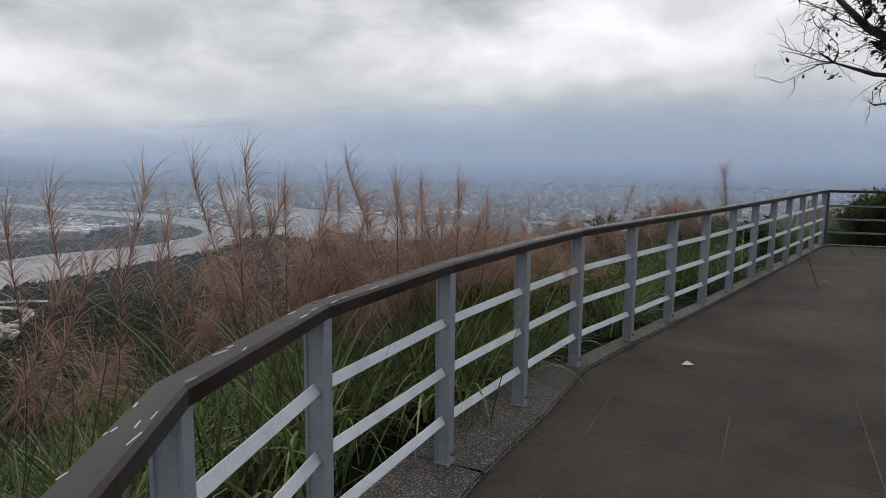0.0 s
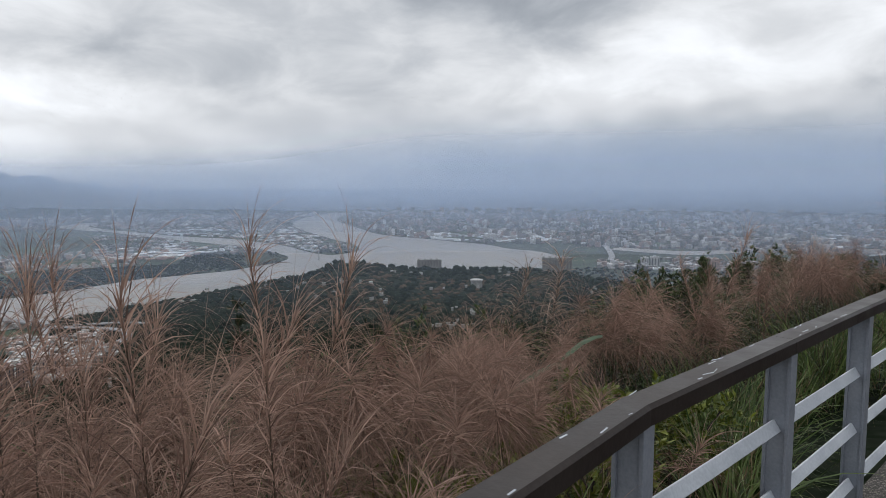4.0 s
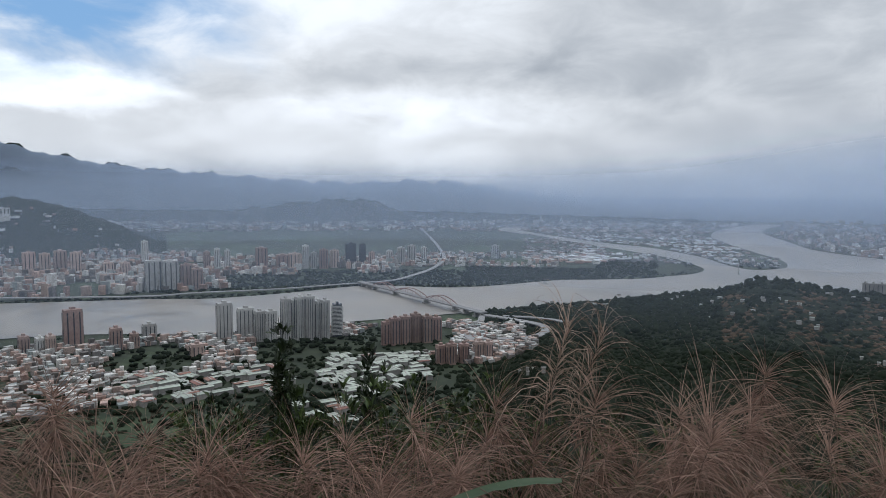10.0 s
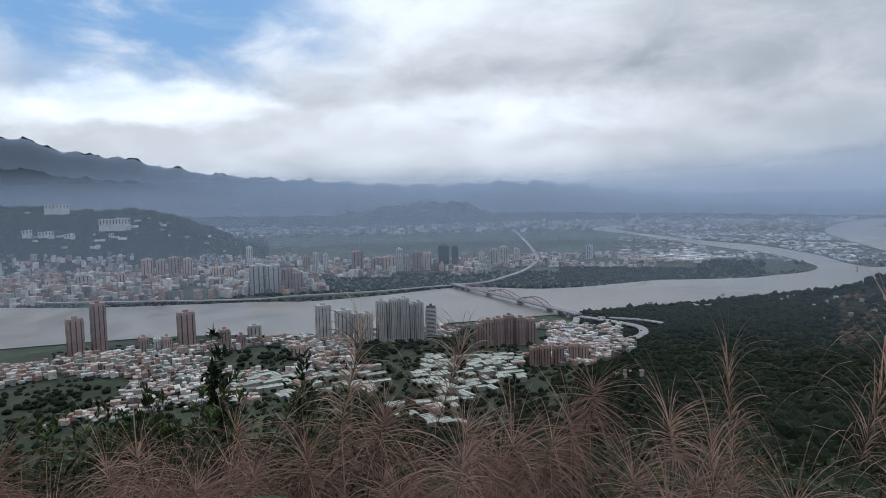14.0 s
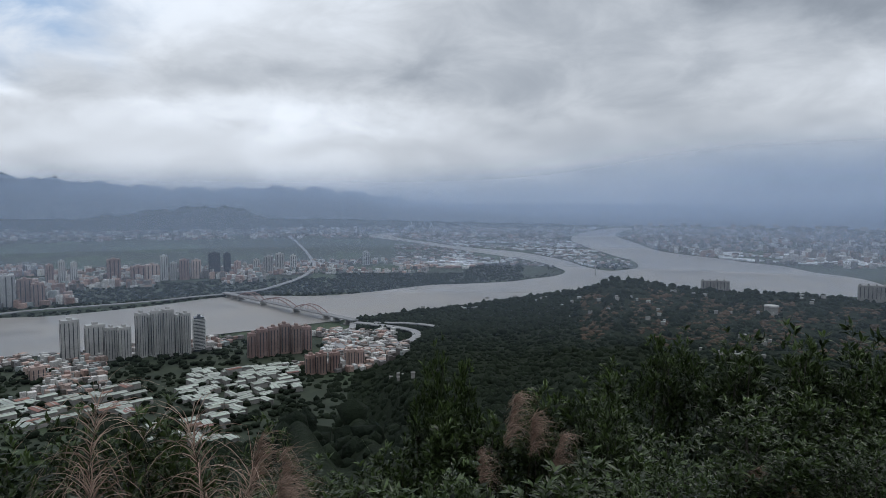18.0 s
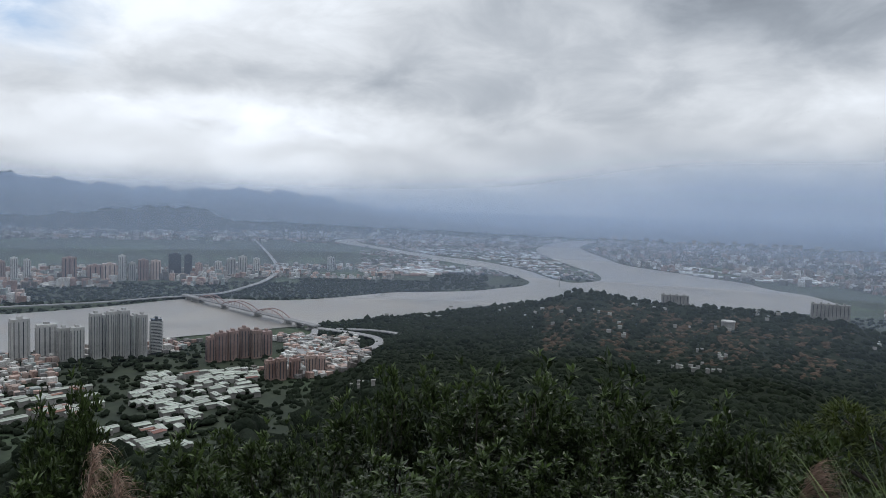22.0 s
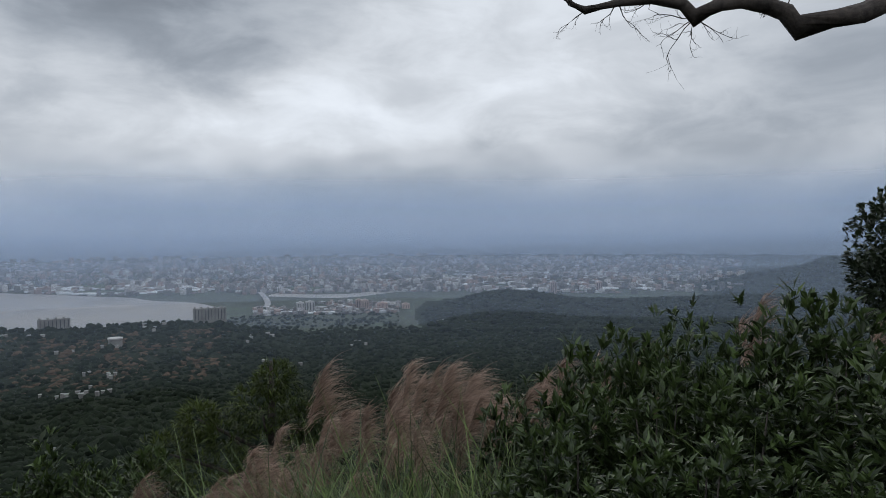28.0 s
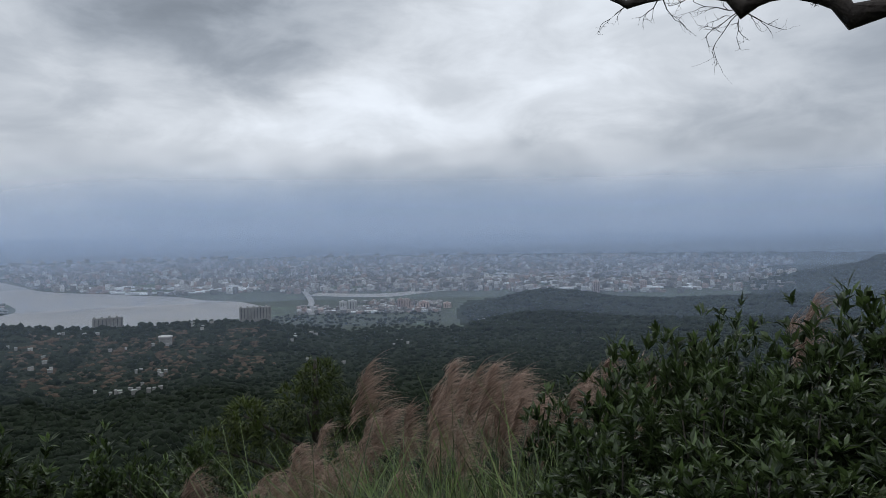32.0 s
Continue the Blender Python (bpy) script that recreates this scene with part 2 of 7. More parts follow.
RAIL_TOP = surface("brown rail coating", (0.015, 0.0105, 0.009), (0.034, 0.026, 0.023), 0.40, 3, 60, 0.0, 0.1, spec=0.25)
STEEL = surface("grey painted steel", (0.19, 0.21, 0.245), (0.29, 0.31, 0.345), 0.45, 5, 90, 0.2, 0.08)
BARS = surface("pale painted flat bar", (0.38, 0.41, 0.45), (0.54, 0.57, 0.61), 0.45, 5, 90, 0.1, 0.08)
RUST = surface("rusted bolt", (0.09, 0.05, 0.035), (0.2, 0.12, 0.09), 0.8, 30, 200, 0.2)
def paving_build(n):
    geo = n.add("ShaderNodeNewGeometry").outputs["Position"]
    big, mid, small = n.noise(geo, 0.55, 5, 0.62, 0.6), n.noise(geo, 2.6, 6, 0.68, 0.9), n.noise(geo, 48.0, 4, 0.6)
    r = n.add("ShaderNodeObjectInfo").outputs["Random"]
    f = n.math("ADD", n.math("ADD", n.ramp(big, 0.32, 0.68, 0.0, 0.5), n.ramp(mid, 0.35, 0.7, -0.12, 0.42)), n.ramp(small, 0.3, 0.7, -0.12, 0.16))
    f = n.math("ADD", f, n.ramp(r, 0.0, 1.0, -0.10, 0.14, False), clamp=True)
    c = n.mix(f, (0.0115, 0.0088, 0.0068), (0.058, 0.0465, 0.037))
    s = n.add("ShaderNodeBsdfPrincipled", Base_Color=c, Roughness=n.ramp(mid, 0.3, 0.7, 0.62, 0.88))
    s.inputs["Specular IOR Level"].default_value = 0.18
    bp = n.add("ShaderNodeBump", Height=n.math("ADD", n.math("MULTIPLY", small, 0.5), mid))
    bp.inputs["Strength"].default_value, bp.inputs["Distance"].default_value = 0.45, 0.012
    n.put(s.inputs["Normal"], bp.outputs[0])
    return s


def pebble_build(n):
    geo = n.add("ShaderNodeNewGeometry").outputs["Position"]
    cell = n.add("ShaderNodeTexVoronoi", Vector=geo, Scale=85.0)
    tone = n.add("ShaderNodeSeparateXYZ", Vector=cell.outputs["Color"])
    stain = n.noise(geo, 2.2, 5, 0.65)
    stone = n.mix(n.ramp(tone.outputs[0], 0.0, 1.0, 0.0, 1.0, False), (0.045, 0.040, 0.036), (0.26, 0.235, 0.21))
    c = n.mix(n.ramp(cell.outputs["Distance"], 0.30, 0.55), stone, (0.028, 0.025, 0.022))
    h = n.add("ShaderNodeHueSaturation", Color=c)
    n.put(h.inputs["Value"], n.ramp(stain, 0.3, 0.7, 0.55, 1.05))
    s = n.add("ShaderNodeBsdfPrincipled", Base_Color=h.outputs[0], Roughness=0.8)
    bp = n.add("ShaderNodeBump", Height=n.math("SUBTRACT", 1.0, cell.outputs["Distance"]))
    bp.inputs["Strength"].default_value, bp.inputs["Distance"].default_value = 0.8, 0.004
    n.put(s.inputs["Normal"], bp.outputs[0])
    return s


JOINT = surface("grey mortar joint", (0.035, 0.031, 0.027), (0.085, 0.077, 0.068), 0.9, 1.1, 60)
PAVING = material("dark damp stone paving", paving_build)
KERB = material("washed pebble concrete", pebble_build)
BARK = surface("mottled grey bark", (0.055, 0.045, 0.037), (0.30, 0.26, 0.22), 0.9, 5, 22, 0.0, 0.8)
DARK_BARK = surface("dark bark", (0.018, 0.015, 0.013), (0.085, 0.07, 0.06), 0.9, 6, 30, 0.0, 0.8)
EARTH = surface("dark earth under grass", (0.012, 0.016, 0.008), (0.035, 0.04, 0.02), 0.95, 0.5, 6)
TREE_LEAF = leaf_material("dark evergreen leaf", (0.006, 0.011, 0.005), (0.028, 0.043, 0.015), through_light=0.1)
BUSH_LEAF = leaf_material("broad shrub leaf", (0.006, 0.013, 0.005), (0.066, 0.098, 0.030), 0.6, 0.30)
BUSH_PALE = leaf_material("yellow-green shrub leaf", (0.05, 0.075, 0.012), (0.20, 0.22, 0.03))
PINE_LEAF = leaf_material("dull needle foliage", (0.018, 0.031, 0.007), (0.075, 0.100, 0.019))
BLADE = leaf_material("silvergrass blade", (0.024, 0.048, 0.014), (0.185, 0.245, 0.085), 0.45, 0.4)
DRY = leaf_material("dry silvergrass blade", (0.13, 0.085, 0.045), (0.30, 0.23, 0.135))
PLUME = leaf_material("pinkish brown seed plume", (0.145, 0.082, 0.062), (0.46, 0.315, 0.25), 0.5, 0.8, 0.5)
PLUME_PALE = leaf_material("pale beige seed plume", (0.17, 0.105, 0.078), (0.46, 0.34, 0.27), 0.35, 0.8, 0.4)
STALK = leaf_material("brown grass stalk", (0.035, 0.024, 0.018), (0.10, 0.075, 0.05))
RED_LEAF = leaf_material("red autumn leaf", (0.10, 0.018, 0.010), (0.24, 0.06, 0.02))
BROAD_LEAF = leaf_material("grey-green broad leaf", (0.05, 0.085, 0.045), (0.12, 0.165, 0.10), 0.1)
WHITE_LEAF = leaf_material("pale leaf underside", (0.35, 0.36, 0.33), (0.55, 0.56, 0.52))
ROOF = surface("pale green sheet roof", (0.25, 0.285, 0.235), (0.48, 0.525, 0.455), 0.5, 0.05, 0.9, 0.0, 0.0, 0.22)
ROOF_RED = surface("rust red sheet roof", (0.16, 0.08, 0.06), (0.32, 0.17, 0.13), 0.7, 0.05, 0.9, 0.0, 0.0, 0.2)
WALL = surface("stained concrete wall", (0.20, 0.19, 0.18), (0.34, 0.33, 0.31), 0.85, 0.06, 0.8, 0.0, 0.0, 0.2)
TILE_GREY = surface("grey facade tile", (0.33, 0.325, 0.31), (0.49, 0.48, 0.46), 0.6, 0.05, 0.6, 0.0, 0.0, 0.15)
TILE_PALE = surface("pale facade tile", (0.42, 0.42, 0.41), (0.6, 0.6, 0.58), 0.6, 0.05, 0.6, 0.0, 0.0, 0.1)
TILE_RED = surface("red-brown facade tile", (0.22, 0.145, 0.125), (0.34, 0.245, 0.215), 0.65, 0.05, 0.6, 0.0, 0.0, 0.15)
TILE_PINK = surface("pinkish facade tile", (0.33, 0.24, 0.21), (0.48, 0.38, 0.34), 0.65, 0.05, 0.6, 0.0, 0.0, 0.2)
GLASS = surface("dark window glass", (0.03, 0.035, 0.045), (0.08, 0.09, 0.11), 0.15, 0.2, 2, 0.0, 0.0, spec=0.6)
HOUSES = palette_surface("mixed house fronts and roofs", ((0.60, 0.58, 0.55), (0.36, 0.34, 0.32), (0.46, 0.33, 0.28), (0.20, 0.19, 0.185), (0.29, 0.195, 0.165), (0.50, 0.49, 0.47), (0.28, 0.31, 0.30), (0.39, 0.30, 0.26), (0.56, 0.56, 0.54), (0.13, 0.115, 0.105)))
HOUSES_FAR = palette_surface("far mixed roofs", ((0.38, 0.36, 0.35), (0.24, 0.23, 0.22), (0.32, 0.245, 0.22), (0.13, 0.125, 0.12), (0.50, 0.49, 0.48), (0.18, 0.17, 0.165)), 0.8, 0.01, 0.1)
SHEETS_FAR = surface("far white shed roofs", (0.42, 0.44, 0.45), (0.70, 0.72, 0.73), 0.6, 0.01, 0.2, 0.0, 0.0, 0.25, True)
BRIDGE_RED = surface("dull red bridge paint", (0.20, 0.115, 0.105), (0.30, 0.19, 0.175), 0.6, 0.05, 1)
CONCRETE = surface("weathered concrete", (0.22, 0.215, 0.205), (0.36, 0.35, 0.33), 0.85, 0.05, 1)
ROAD = surface("grey road deck", (0.20, 0.20, 0.205), (0.30, 0.30, 0.30), 0.85, 0.02, 0.5)
TIN = surface("white lamp housing", (0.5, 0.52, 0.55), (0.7, 0.72, 0.74), 0.4, 5, 60)


def water_build(n):
    p = n.add("ShaderNodeTexCoord").outputs["Object"]
    a = n.noise(n.vec("MULTIPLY", p, (1.0, 1.0, 1.0)), 0.004, 5, 0.6, 1.5)
    c = n.mix(n.ramp(a, 0.35, 0.65), (0.20, 0.185, 0.165), (0.27, 0.25, 0.225))
    s = n.add("ShaderNodeBsdfPrincipled", Base_Color=c, Roughness=n.ramp(a, 0.3, 0.7, 0.28, 0.42))
    bp = n.add("ShaderNodeBump", Height=n.noise(p, 0.12, 4))
    bp.inputs["Strength"].default_value, bp.inputs["Distance"].default_value = 0.25, 1.0
    n.put(s.inputs["Normal"], bp.outputs[0])
    return s


WATER = material("silty river water", water_build)


def wood_build(n):
    p = n.add("ShaderNodeTexCoord").outputs["Object"]
    b = n.noise(p, 0.05, 7, 0.7)
    s = n.add("ShaderNodeBsdfPrincipled", Base_Color=n.mix(n.ramp(b, 0.3, 0.7), (0.0048, 0.0095, 0.0045), (0.017, 0.025, 0.012)), Roughness=0.95)
    s.inputs["Specular IOR Level"].default_value = 0.1
    bp = n.add("ShaderNodeBump", Height=b)
    bp.inputs["Strength"].default_value, bp.inputs["Distance"].default_value = 0.8, 8.0
    n.put(s.inputs["Normal"], bp.outputs[0])
    return s


def plain_build(n):
    p = n.add("ShaderNodeTexCoord").outputs["Object"]
    a, b = n.noise(p, 0.003, 6, 0.6, 0.6), n.noise(p, 0.03, 6, 0.65)
    wood = n.mix(n.ramp(b, 0.3, 0.7), (0.010, 0.019, 0.009), (0.028, 0.040, 0.019))
    field = n.mix(n.ramp(b, 0.35, 0.65), (0.022, 0.042, 0.017), (0.044, 0.066, 0.030))
    return n.add("ShaderNodeBsdfPrincipled", Base_Color=n.mix(n.ramp(a, 0.50, 0.62), wood, field), Roughness=0.9)


def canopy_build(dark, light, spread):
    def build(n):
        p = n.add("ShaderNodeTexCoord").outputs["Object"]
        r = n.add("ShaderNodeNewGeometry").outputs["Random Per Island"]
        a, b = n.noise(p, 0.012, 4), n.noise(p, 0.35, 5, 0.7)
        f = n.math("ADD", n.math("ADD", n.ramp(a, 0.3, 0.7, 0.0, 0.4), n.ramp(b, 0.3, 0.7, -0.1, 0.35)), n.math("MULTIPLY", r, spread), clamp=True)
        s = n.add("ShaderNodeBsdfPrincipled", Base_Color=n.mix(f, dark, light), Roughness=0.95)
        s.inputs["Specular IOR Level"].default_value = 0.1
        bp = n.add("ShaderNodeBump", Height=b)
        bp.inputs["Strength"].default_value, bp.inputs["Distance"].default_value = 1.0, 1.6
        n.put(s.inputs["Normal"], bp.outputs[0])
        return s
    return build


GROUND = material("wooded slope", wood_build)
PLAIN = material("river plain with fields", plain_build)
CANOPY = material("forest canopy", canopy_build((0.0058, 0.0100, 0.0066), (0.0225, 0.0315, 0.0185), 0.35))
CANOPY_PALE = material("pale brown scrub", canopy_build((0.045, 0.034, 0.024), (0.125, 0.088, 0.06), 0.35))


# ---- building helpers ----
def part(name, bm, mat=None, parent=None, label=""):
    """Links a bmesh (or a mesh) as one object under parent."""
    if isinstance(bm, bmesh.types.BMesh):
        me = bpy.data.meshes.new(name)
        bm.to_mesh(me)
        bm.free()
    else:
        me = bm
    if mat and not me.materials:
        me.materials.append(mat)
    ob = new(name, me)
    ob.parent = parent
    if label:
        ob["label"] = label
    return ob


def thing(name, label, category, group="", kind="", at=None):
    ob = new(name)
    ob.empty_display_size = 0.2
    if at is not None:
        ob.matrix_world = at
    return tagged(ob, label, category, group, kind)


def mesh_of(name, verts, faces, mat, smooth=False):
    me = bpy.data.meshes.new(name)
    me.from_pydata([tuple(v) for v in verts], [], [tuple(f) for f in faces])
    me.materials.append(mat)
    if smooth:
        me.polygons.foreach_set("use_smooth", [True] * len(me.polygons))
    me.update()
    return me


def fast_mesh(name, verts, quads, mat, smooth=False):
    """A mesh from numpy arrays: verts (n, 3) and faces (m, k)."""
    me = bpy.data.meshes.new(name)
    verts, quads = np.asarray(verts, np.float32), np.asarray(quads, np.int32)
    m, k = quads.shape
    me.vertices.add(len(verts))
    me.vertices.foreach_set("co", verts.ravel())
    me.loops.add(m * k)
    me.loops.foreach_set("vertex_index", quads.ravel())
    me.polygons.add(m)
    me.polygons.foreach_set("loop_start", np.arange(0, m * k, k, dtype=np.int32))
    me.polygons.foreach_set("use_smooth", np.full(m, smooth))
    me.update(calc_edges=True)
    me.materials.append(mat)
    return me


def box(bm, size, m=None, bevel=0.0):
    r = bmesh.ops.create_cube(bm, size=1.0, matrix=(m or Matrix()) @ Matrix.Diagonal((*size, 1)))
    if bevel:
        edges = list({e for v in r["verts"] for e in v.link_edges})
        bmesh.ops.bevel(bm, geom=edges, offset=bevel, segments=2, affect="EDGES", profile=0.5)
    return bm


def tube(bm, pts, radii, sides=8):
    """A tapered tube along points."""
    pts = [Vector(p) for p in pts]
    rings = []
    for i, p in enumerate(pts):
        t = (pts[min(i + 1, len(pts) - 1)] - pts[max(i - 1, 0)]).normalized()
        a = t.orthogonal().normalized()
        b = t.cross(a)
        rings.append([bm.verts.new(p + radii[i] * (math.cos(2 * math.pi * k / sides) * a + math.sin(2 * math.pi * k / sides) * b)) for k in range(sides)])
    for r0, r1 in zip(rings, rings[1:]):
        a0 = min(range(sides), key=lambda k: (r1[k].co - r0[0].co).length)
        for k in range(sides):
            bm.faces.new((r0[k], r0[(k + 1) % sides], r1[(k + 1 + a0) % sides], r1[(k + a0) % sides])).smooth = True
    for ring, flip in ((rings[0], True), (rings[-1], False)):
        bm.faces.new(ring[::-1] if flip else ring)
    return bm


# ---- the lie of the land ----
EYE = Vector((2.5, 7.5, 1.6))          # middle of the walk
RIVER = -320.0                          # the valley floor, metres below the terrace
NEAR, DEEP = 2400.0, 2200.0             # past NEAR the plain is drawn in towards the edge of sight


def squeeze(v):
    """Far country, out of reach of any shift of view, is drawn in on the same sight line."""
    v = np.asarray(v, float).reshape(-1, 3)
    o = v - np.array(EYE)
    r = np.hypot(o[:, 0], o[:, 1])
    f = np.where(r > NEAR, NEAR + DEEP * (1 - np.exp(-(np.maximum(r, NEAR) - NEAR) / DEEP)), r)
    return np.array(EYE) + o * (f / np.maximum(r, 1e-6))[:, None]


def curve(table):
    xs, ys = [a for a, _ in table], [b for _, b in table]
    return lambda a: np.interp(a, xs, ys)


def smooth01(x):
    x = np.clip(x, 0, 1)
    return x * x * (3 - 2 * x)


# crest lines: degrees left of the y axis, degrees above the horizon
CREST_NEAR = curve([(-70, -7), (-11, -8.4), (-5, -8.4), (2, -8.4), (9.5, -7.15), (14, -7.0), (20.6, -7.05), (24, -6.85), (25.8, -6.45), (28.6, -6.42), (30, -7.2), (33, -7.75), (36, -8.45), (40, -8.8), (44.5, -9.5), (48, -10.5)])
CREST_RIGHT = curve([(-75, 3), (-60, 1), (-46, -1.2), (-42, -1.7), (-39.6, -2.2), (-38.5, -2.7), (-32.5, -3.95), (-28, -4.7), (-25, -5.0)])
CREST_MID = curve([(-75, -4.2), (-45, -4.6), (-35, -5.1), (-29, -5.5), (-25, -5.75), (-21, -5.75), (-18, -5.3), (-14.8, -5.1), (-11, -5.7), (-8, -6.5), (-6, -7.0), (-5, -8)])
CREST_LEFT = curve([(68, -7.0), (73, -5.6), (77.3, -4.0), (79.3, -3.0), (81, -2.1), (82.6, -1.5), (85.1, -0.6), (87.7, -0.4), (90, -0.5), (95.4, 0.1), (104, 0.4), (130, 1)])
CREST_FAR = curve([(-180, 1), (-60, 0.5), (-30, -0.4), (0, -1.2), (20, -1.6), (27, -1.8), (32.5, -1.2), (39.8, -0.5), (46.5, 0.0), (50, 0.55), (53, 0.9), (57.5, 1.0), (61, 0.8), (66, 0.9), (70, 1.2), (77, 1.7), (81, 2.1), (84.5, 2.7), (87.4, 3.4), (90.6, 3.7), (94, 4.7), (100, 5.2), (107, 4.0), (118, 3.0), (180, 1)])
CREST_LOW = curve([(40, -4), (50, -3.0), (53.6, -2.3), (57.4, -1.6), (59.5, -0.8), (61.3, -0.5), (65.1, -0.7), (69.9, -1.3), (73.5, -1.8), (78, -2.6), (84, -3.2)])
SLOPE = 0.385


def ridge(az, r):
    """Spurs and gullies on far slopes, in degrees."""
    return 0.13 * np.sin(az * 1.9 + 0.4) + 0.10 * np.sin(az * 4.3 + r * 0.0011) + 0.07 * np.sin(az * 9.1 - r * 0.0017) + 0.04 * np.sin(az * 17.3 + 1.0)


def land(az, r):
    """Height of the land, true distances; az in degrees left of the y axis, r from EYE."""
    az, r = np.broadcast_arrays(np.asarray(az, float), np.asarray(r, float))
    low = RIVER - 1.6
    z = np.maximum(-SLOPE * r, low)
    z = z + 9 * smooth01((r - 60) / 200) * (np.sin(az * 0.35 + r * 0.009) + np.sin(az * 0.9 - r * 0.021)) * smooth01((z - low) / 60)
    # wooded hill between the terrace and the river
    rc = 2100.0
    g = np.clip((r - 120) / (rc - 120), 0, 1) ** 0.6
    t = SLOPE + (-np.tan(np.radians(CREST_NEAR(az))) - SLOPE) * g
    hill = -t * r + 24 * g * (1 - g) * (np.sin(az * 0.42 + 0.6 + r * 0.0011) + 0.55 * np.sin(az * 0.93 - r * 0.0036)) * smooth01((r - 150) / 300)
    hill = np.where(r > rc, hill * 0 + np.maximum(np.tan(np.radians(CREST_NEAR(az))) * rc - 0.5 * (r - rc), low), hill)
    w = smooth01((52 - az) / 7) * (r > 60)
    z = np.maximum(z, low + (hill - low) * w)
    # hills on the far side of the side valley
    rc = 2650.0
    g = smooth01((r - 1950) / (rc - 1950))
    top = np.tan(np.radians(CREST_MID(az))) * rc
    w = smooth01((-5.5 - az) / 8)
    z = np.maximum(z, low + (top - low) * np.where(r > rc, np.clip(1 - (r - rc) / 500, 0, 1), g) * w)
    # blue hills further to the right
    rc = 4300.0
    g = smooth01((r - 3300) / (rc - 3300))
    top = np.tan(np.radians(CREST_RIGHT(az))) * rc
    w = smooth01((-25 - az) / 4)
    z = np.maximum(z, low + (top - low) * np.where(r > rc, np.clip(1 - (r - rc) / 2500, 0, 1), g) * w)
    # dark foothills behind the town across the river
    rc = 4400.0
    g = smooth01((r - 3250) / (rc - 3250)) ** 1.3
    top = np.tan(np.radians(CREST_LEFT(az) + 0.6 * ridge(az, r))) * rc
    w = smooth01((az - 67) / 9)
    z = np.maximum(z, low + (top - low) * np.where(r > rc, np.clip(1 - (r - rc) / 1500, 0, 1), g) * w)
    # low ridge before the mountains
    rc = 8200.0
    g = smooth01((r - 6900) / (rc - 6900))
    top = np.tan(np.radians(CREST_LOW(az) + 0.7 * ridge(az, r))) * rc
    w = smooth01((az - 46) / 6) * smooth01((86 - az) / 6)
    z = np.maximum(z, low + (top - low) * np.where(r > rc, np.clip(1 - (r - rc) / 1500, 0, 1), g) * w)
    # mountains at the edge of sight
    rc = 13000.0
    g = smooth01((r - 7500) / (rc - 7500))
    top = np.tan(np.radians(CREST_FAR(az) + ridge(az, r))) * rc
    z = np.maximum(z, low + (top - low) * np.where(r > rc, np.clip(1 - (r - rc) / 9000, 0, 1), g) * (CREST_FAR(az) > -1.55))
    return z


def place(az, r, z=None):
    """A point of the plain: az degrees left of the y axis, r metres from the terrace (true, before squeeze)."""
    z = RIVER if z is None else z
    return (EYE.x - r * math.sin(radians(az)), EYE.y + r * math.cos(radians(az)), z)


# terrace outline: the fence line, its corner, and the far side
FENCE = [(-0.25, -2.00), (-0.50, -1.15), (-0.745, -0.36), (-0.915, 0.17), (-0.93, 1.06), (-0.69, 2.14), (-0.39, 3.08), (-0.06, 4.02), (0.39, 4.91), (0.83, 5.78), (1.28, 6.65)]
CORNER = Vector((4.5, 13.22))
for i in range(1, 8):
    a, b = Vector((1.28, 6.65)), CORNER
    FENCE.append(tuple(a.lerp(b, i / 7)))
BACK = [(4.5 + 1.18 * i, 13.22 - 0.05 * i) for i in range(1, 9)]
FENCE = [Vector(p) for p in FENCE]
BACK = [Vector(p) for p in BACK]
LINE = FENCE + BACK


def outside(x, y):
    """Metres outside the fence line (negative on the terrace)."""
    best, sign = 1e9, 1
    for a, b in zip(LINE, LINE[1:]):
        ax, ay, bx, by = a.x, a.y, b.x, b.y
        dx, dy = bx - ax, by - ay
        t = max(0.0, min(1.0, ((x - ax) * dx + (y - ay) * dy) / (dx * dx + dy * dy)))
        d2 = math.hypot(x - ax - t * dx, y - ay - t * dy)
        if d2 < best - 1e-9:
            best, sign = d2, 1 if dx * (y - ay) - dy * (x - ax) > 0 else -1
    return best * sign


def near_ground(x, y):
    """Ground beside the terrace."""
    o = outside(x, y)
    if o < 0:
        return -0.16
    return -0.16 - 0.10 * o - 0.42 * max(0.0, o - 0.8) + 0.06 * math.sin(x * 1.7) * math.sin(y * 1.3)


def ground_height(x, y):
    r, az = math.hypot(x - EYE.x, y - EYE.y), math.degrees(math.atan2(EYE.x - x, y - EYE.y))
    k = float(smooth01((r - 14) / 30))
    far = float(land(az, r)) if -62 < az < 125 else -0.1 * max(0, r - 20) * 0
    if not -62 < az < 125:
        return near_ground(x, y) if r < 40 else -0.3
    return near_ground(x, y) * (1 - k) + far * k if k < 1 else far


AZ = np.concatenate([np.arange(-180, -62, 5.9), np.arange(-62, 125, 0.3), np.arange(125, 180.1, 5.5)])
RR = np.concatenate([np.arange(0.01, 14, 0.5), np.geomspace(14, 60, 26)[1:], np.geomspace(60, 2500, 120)[1:], np.geomspace(2500, 60000, 90)[1:]])


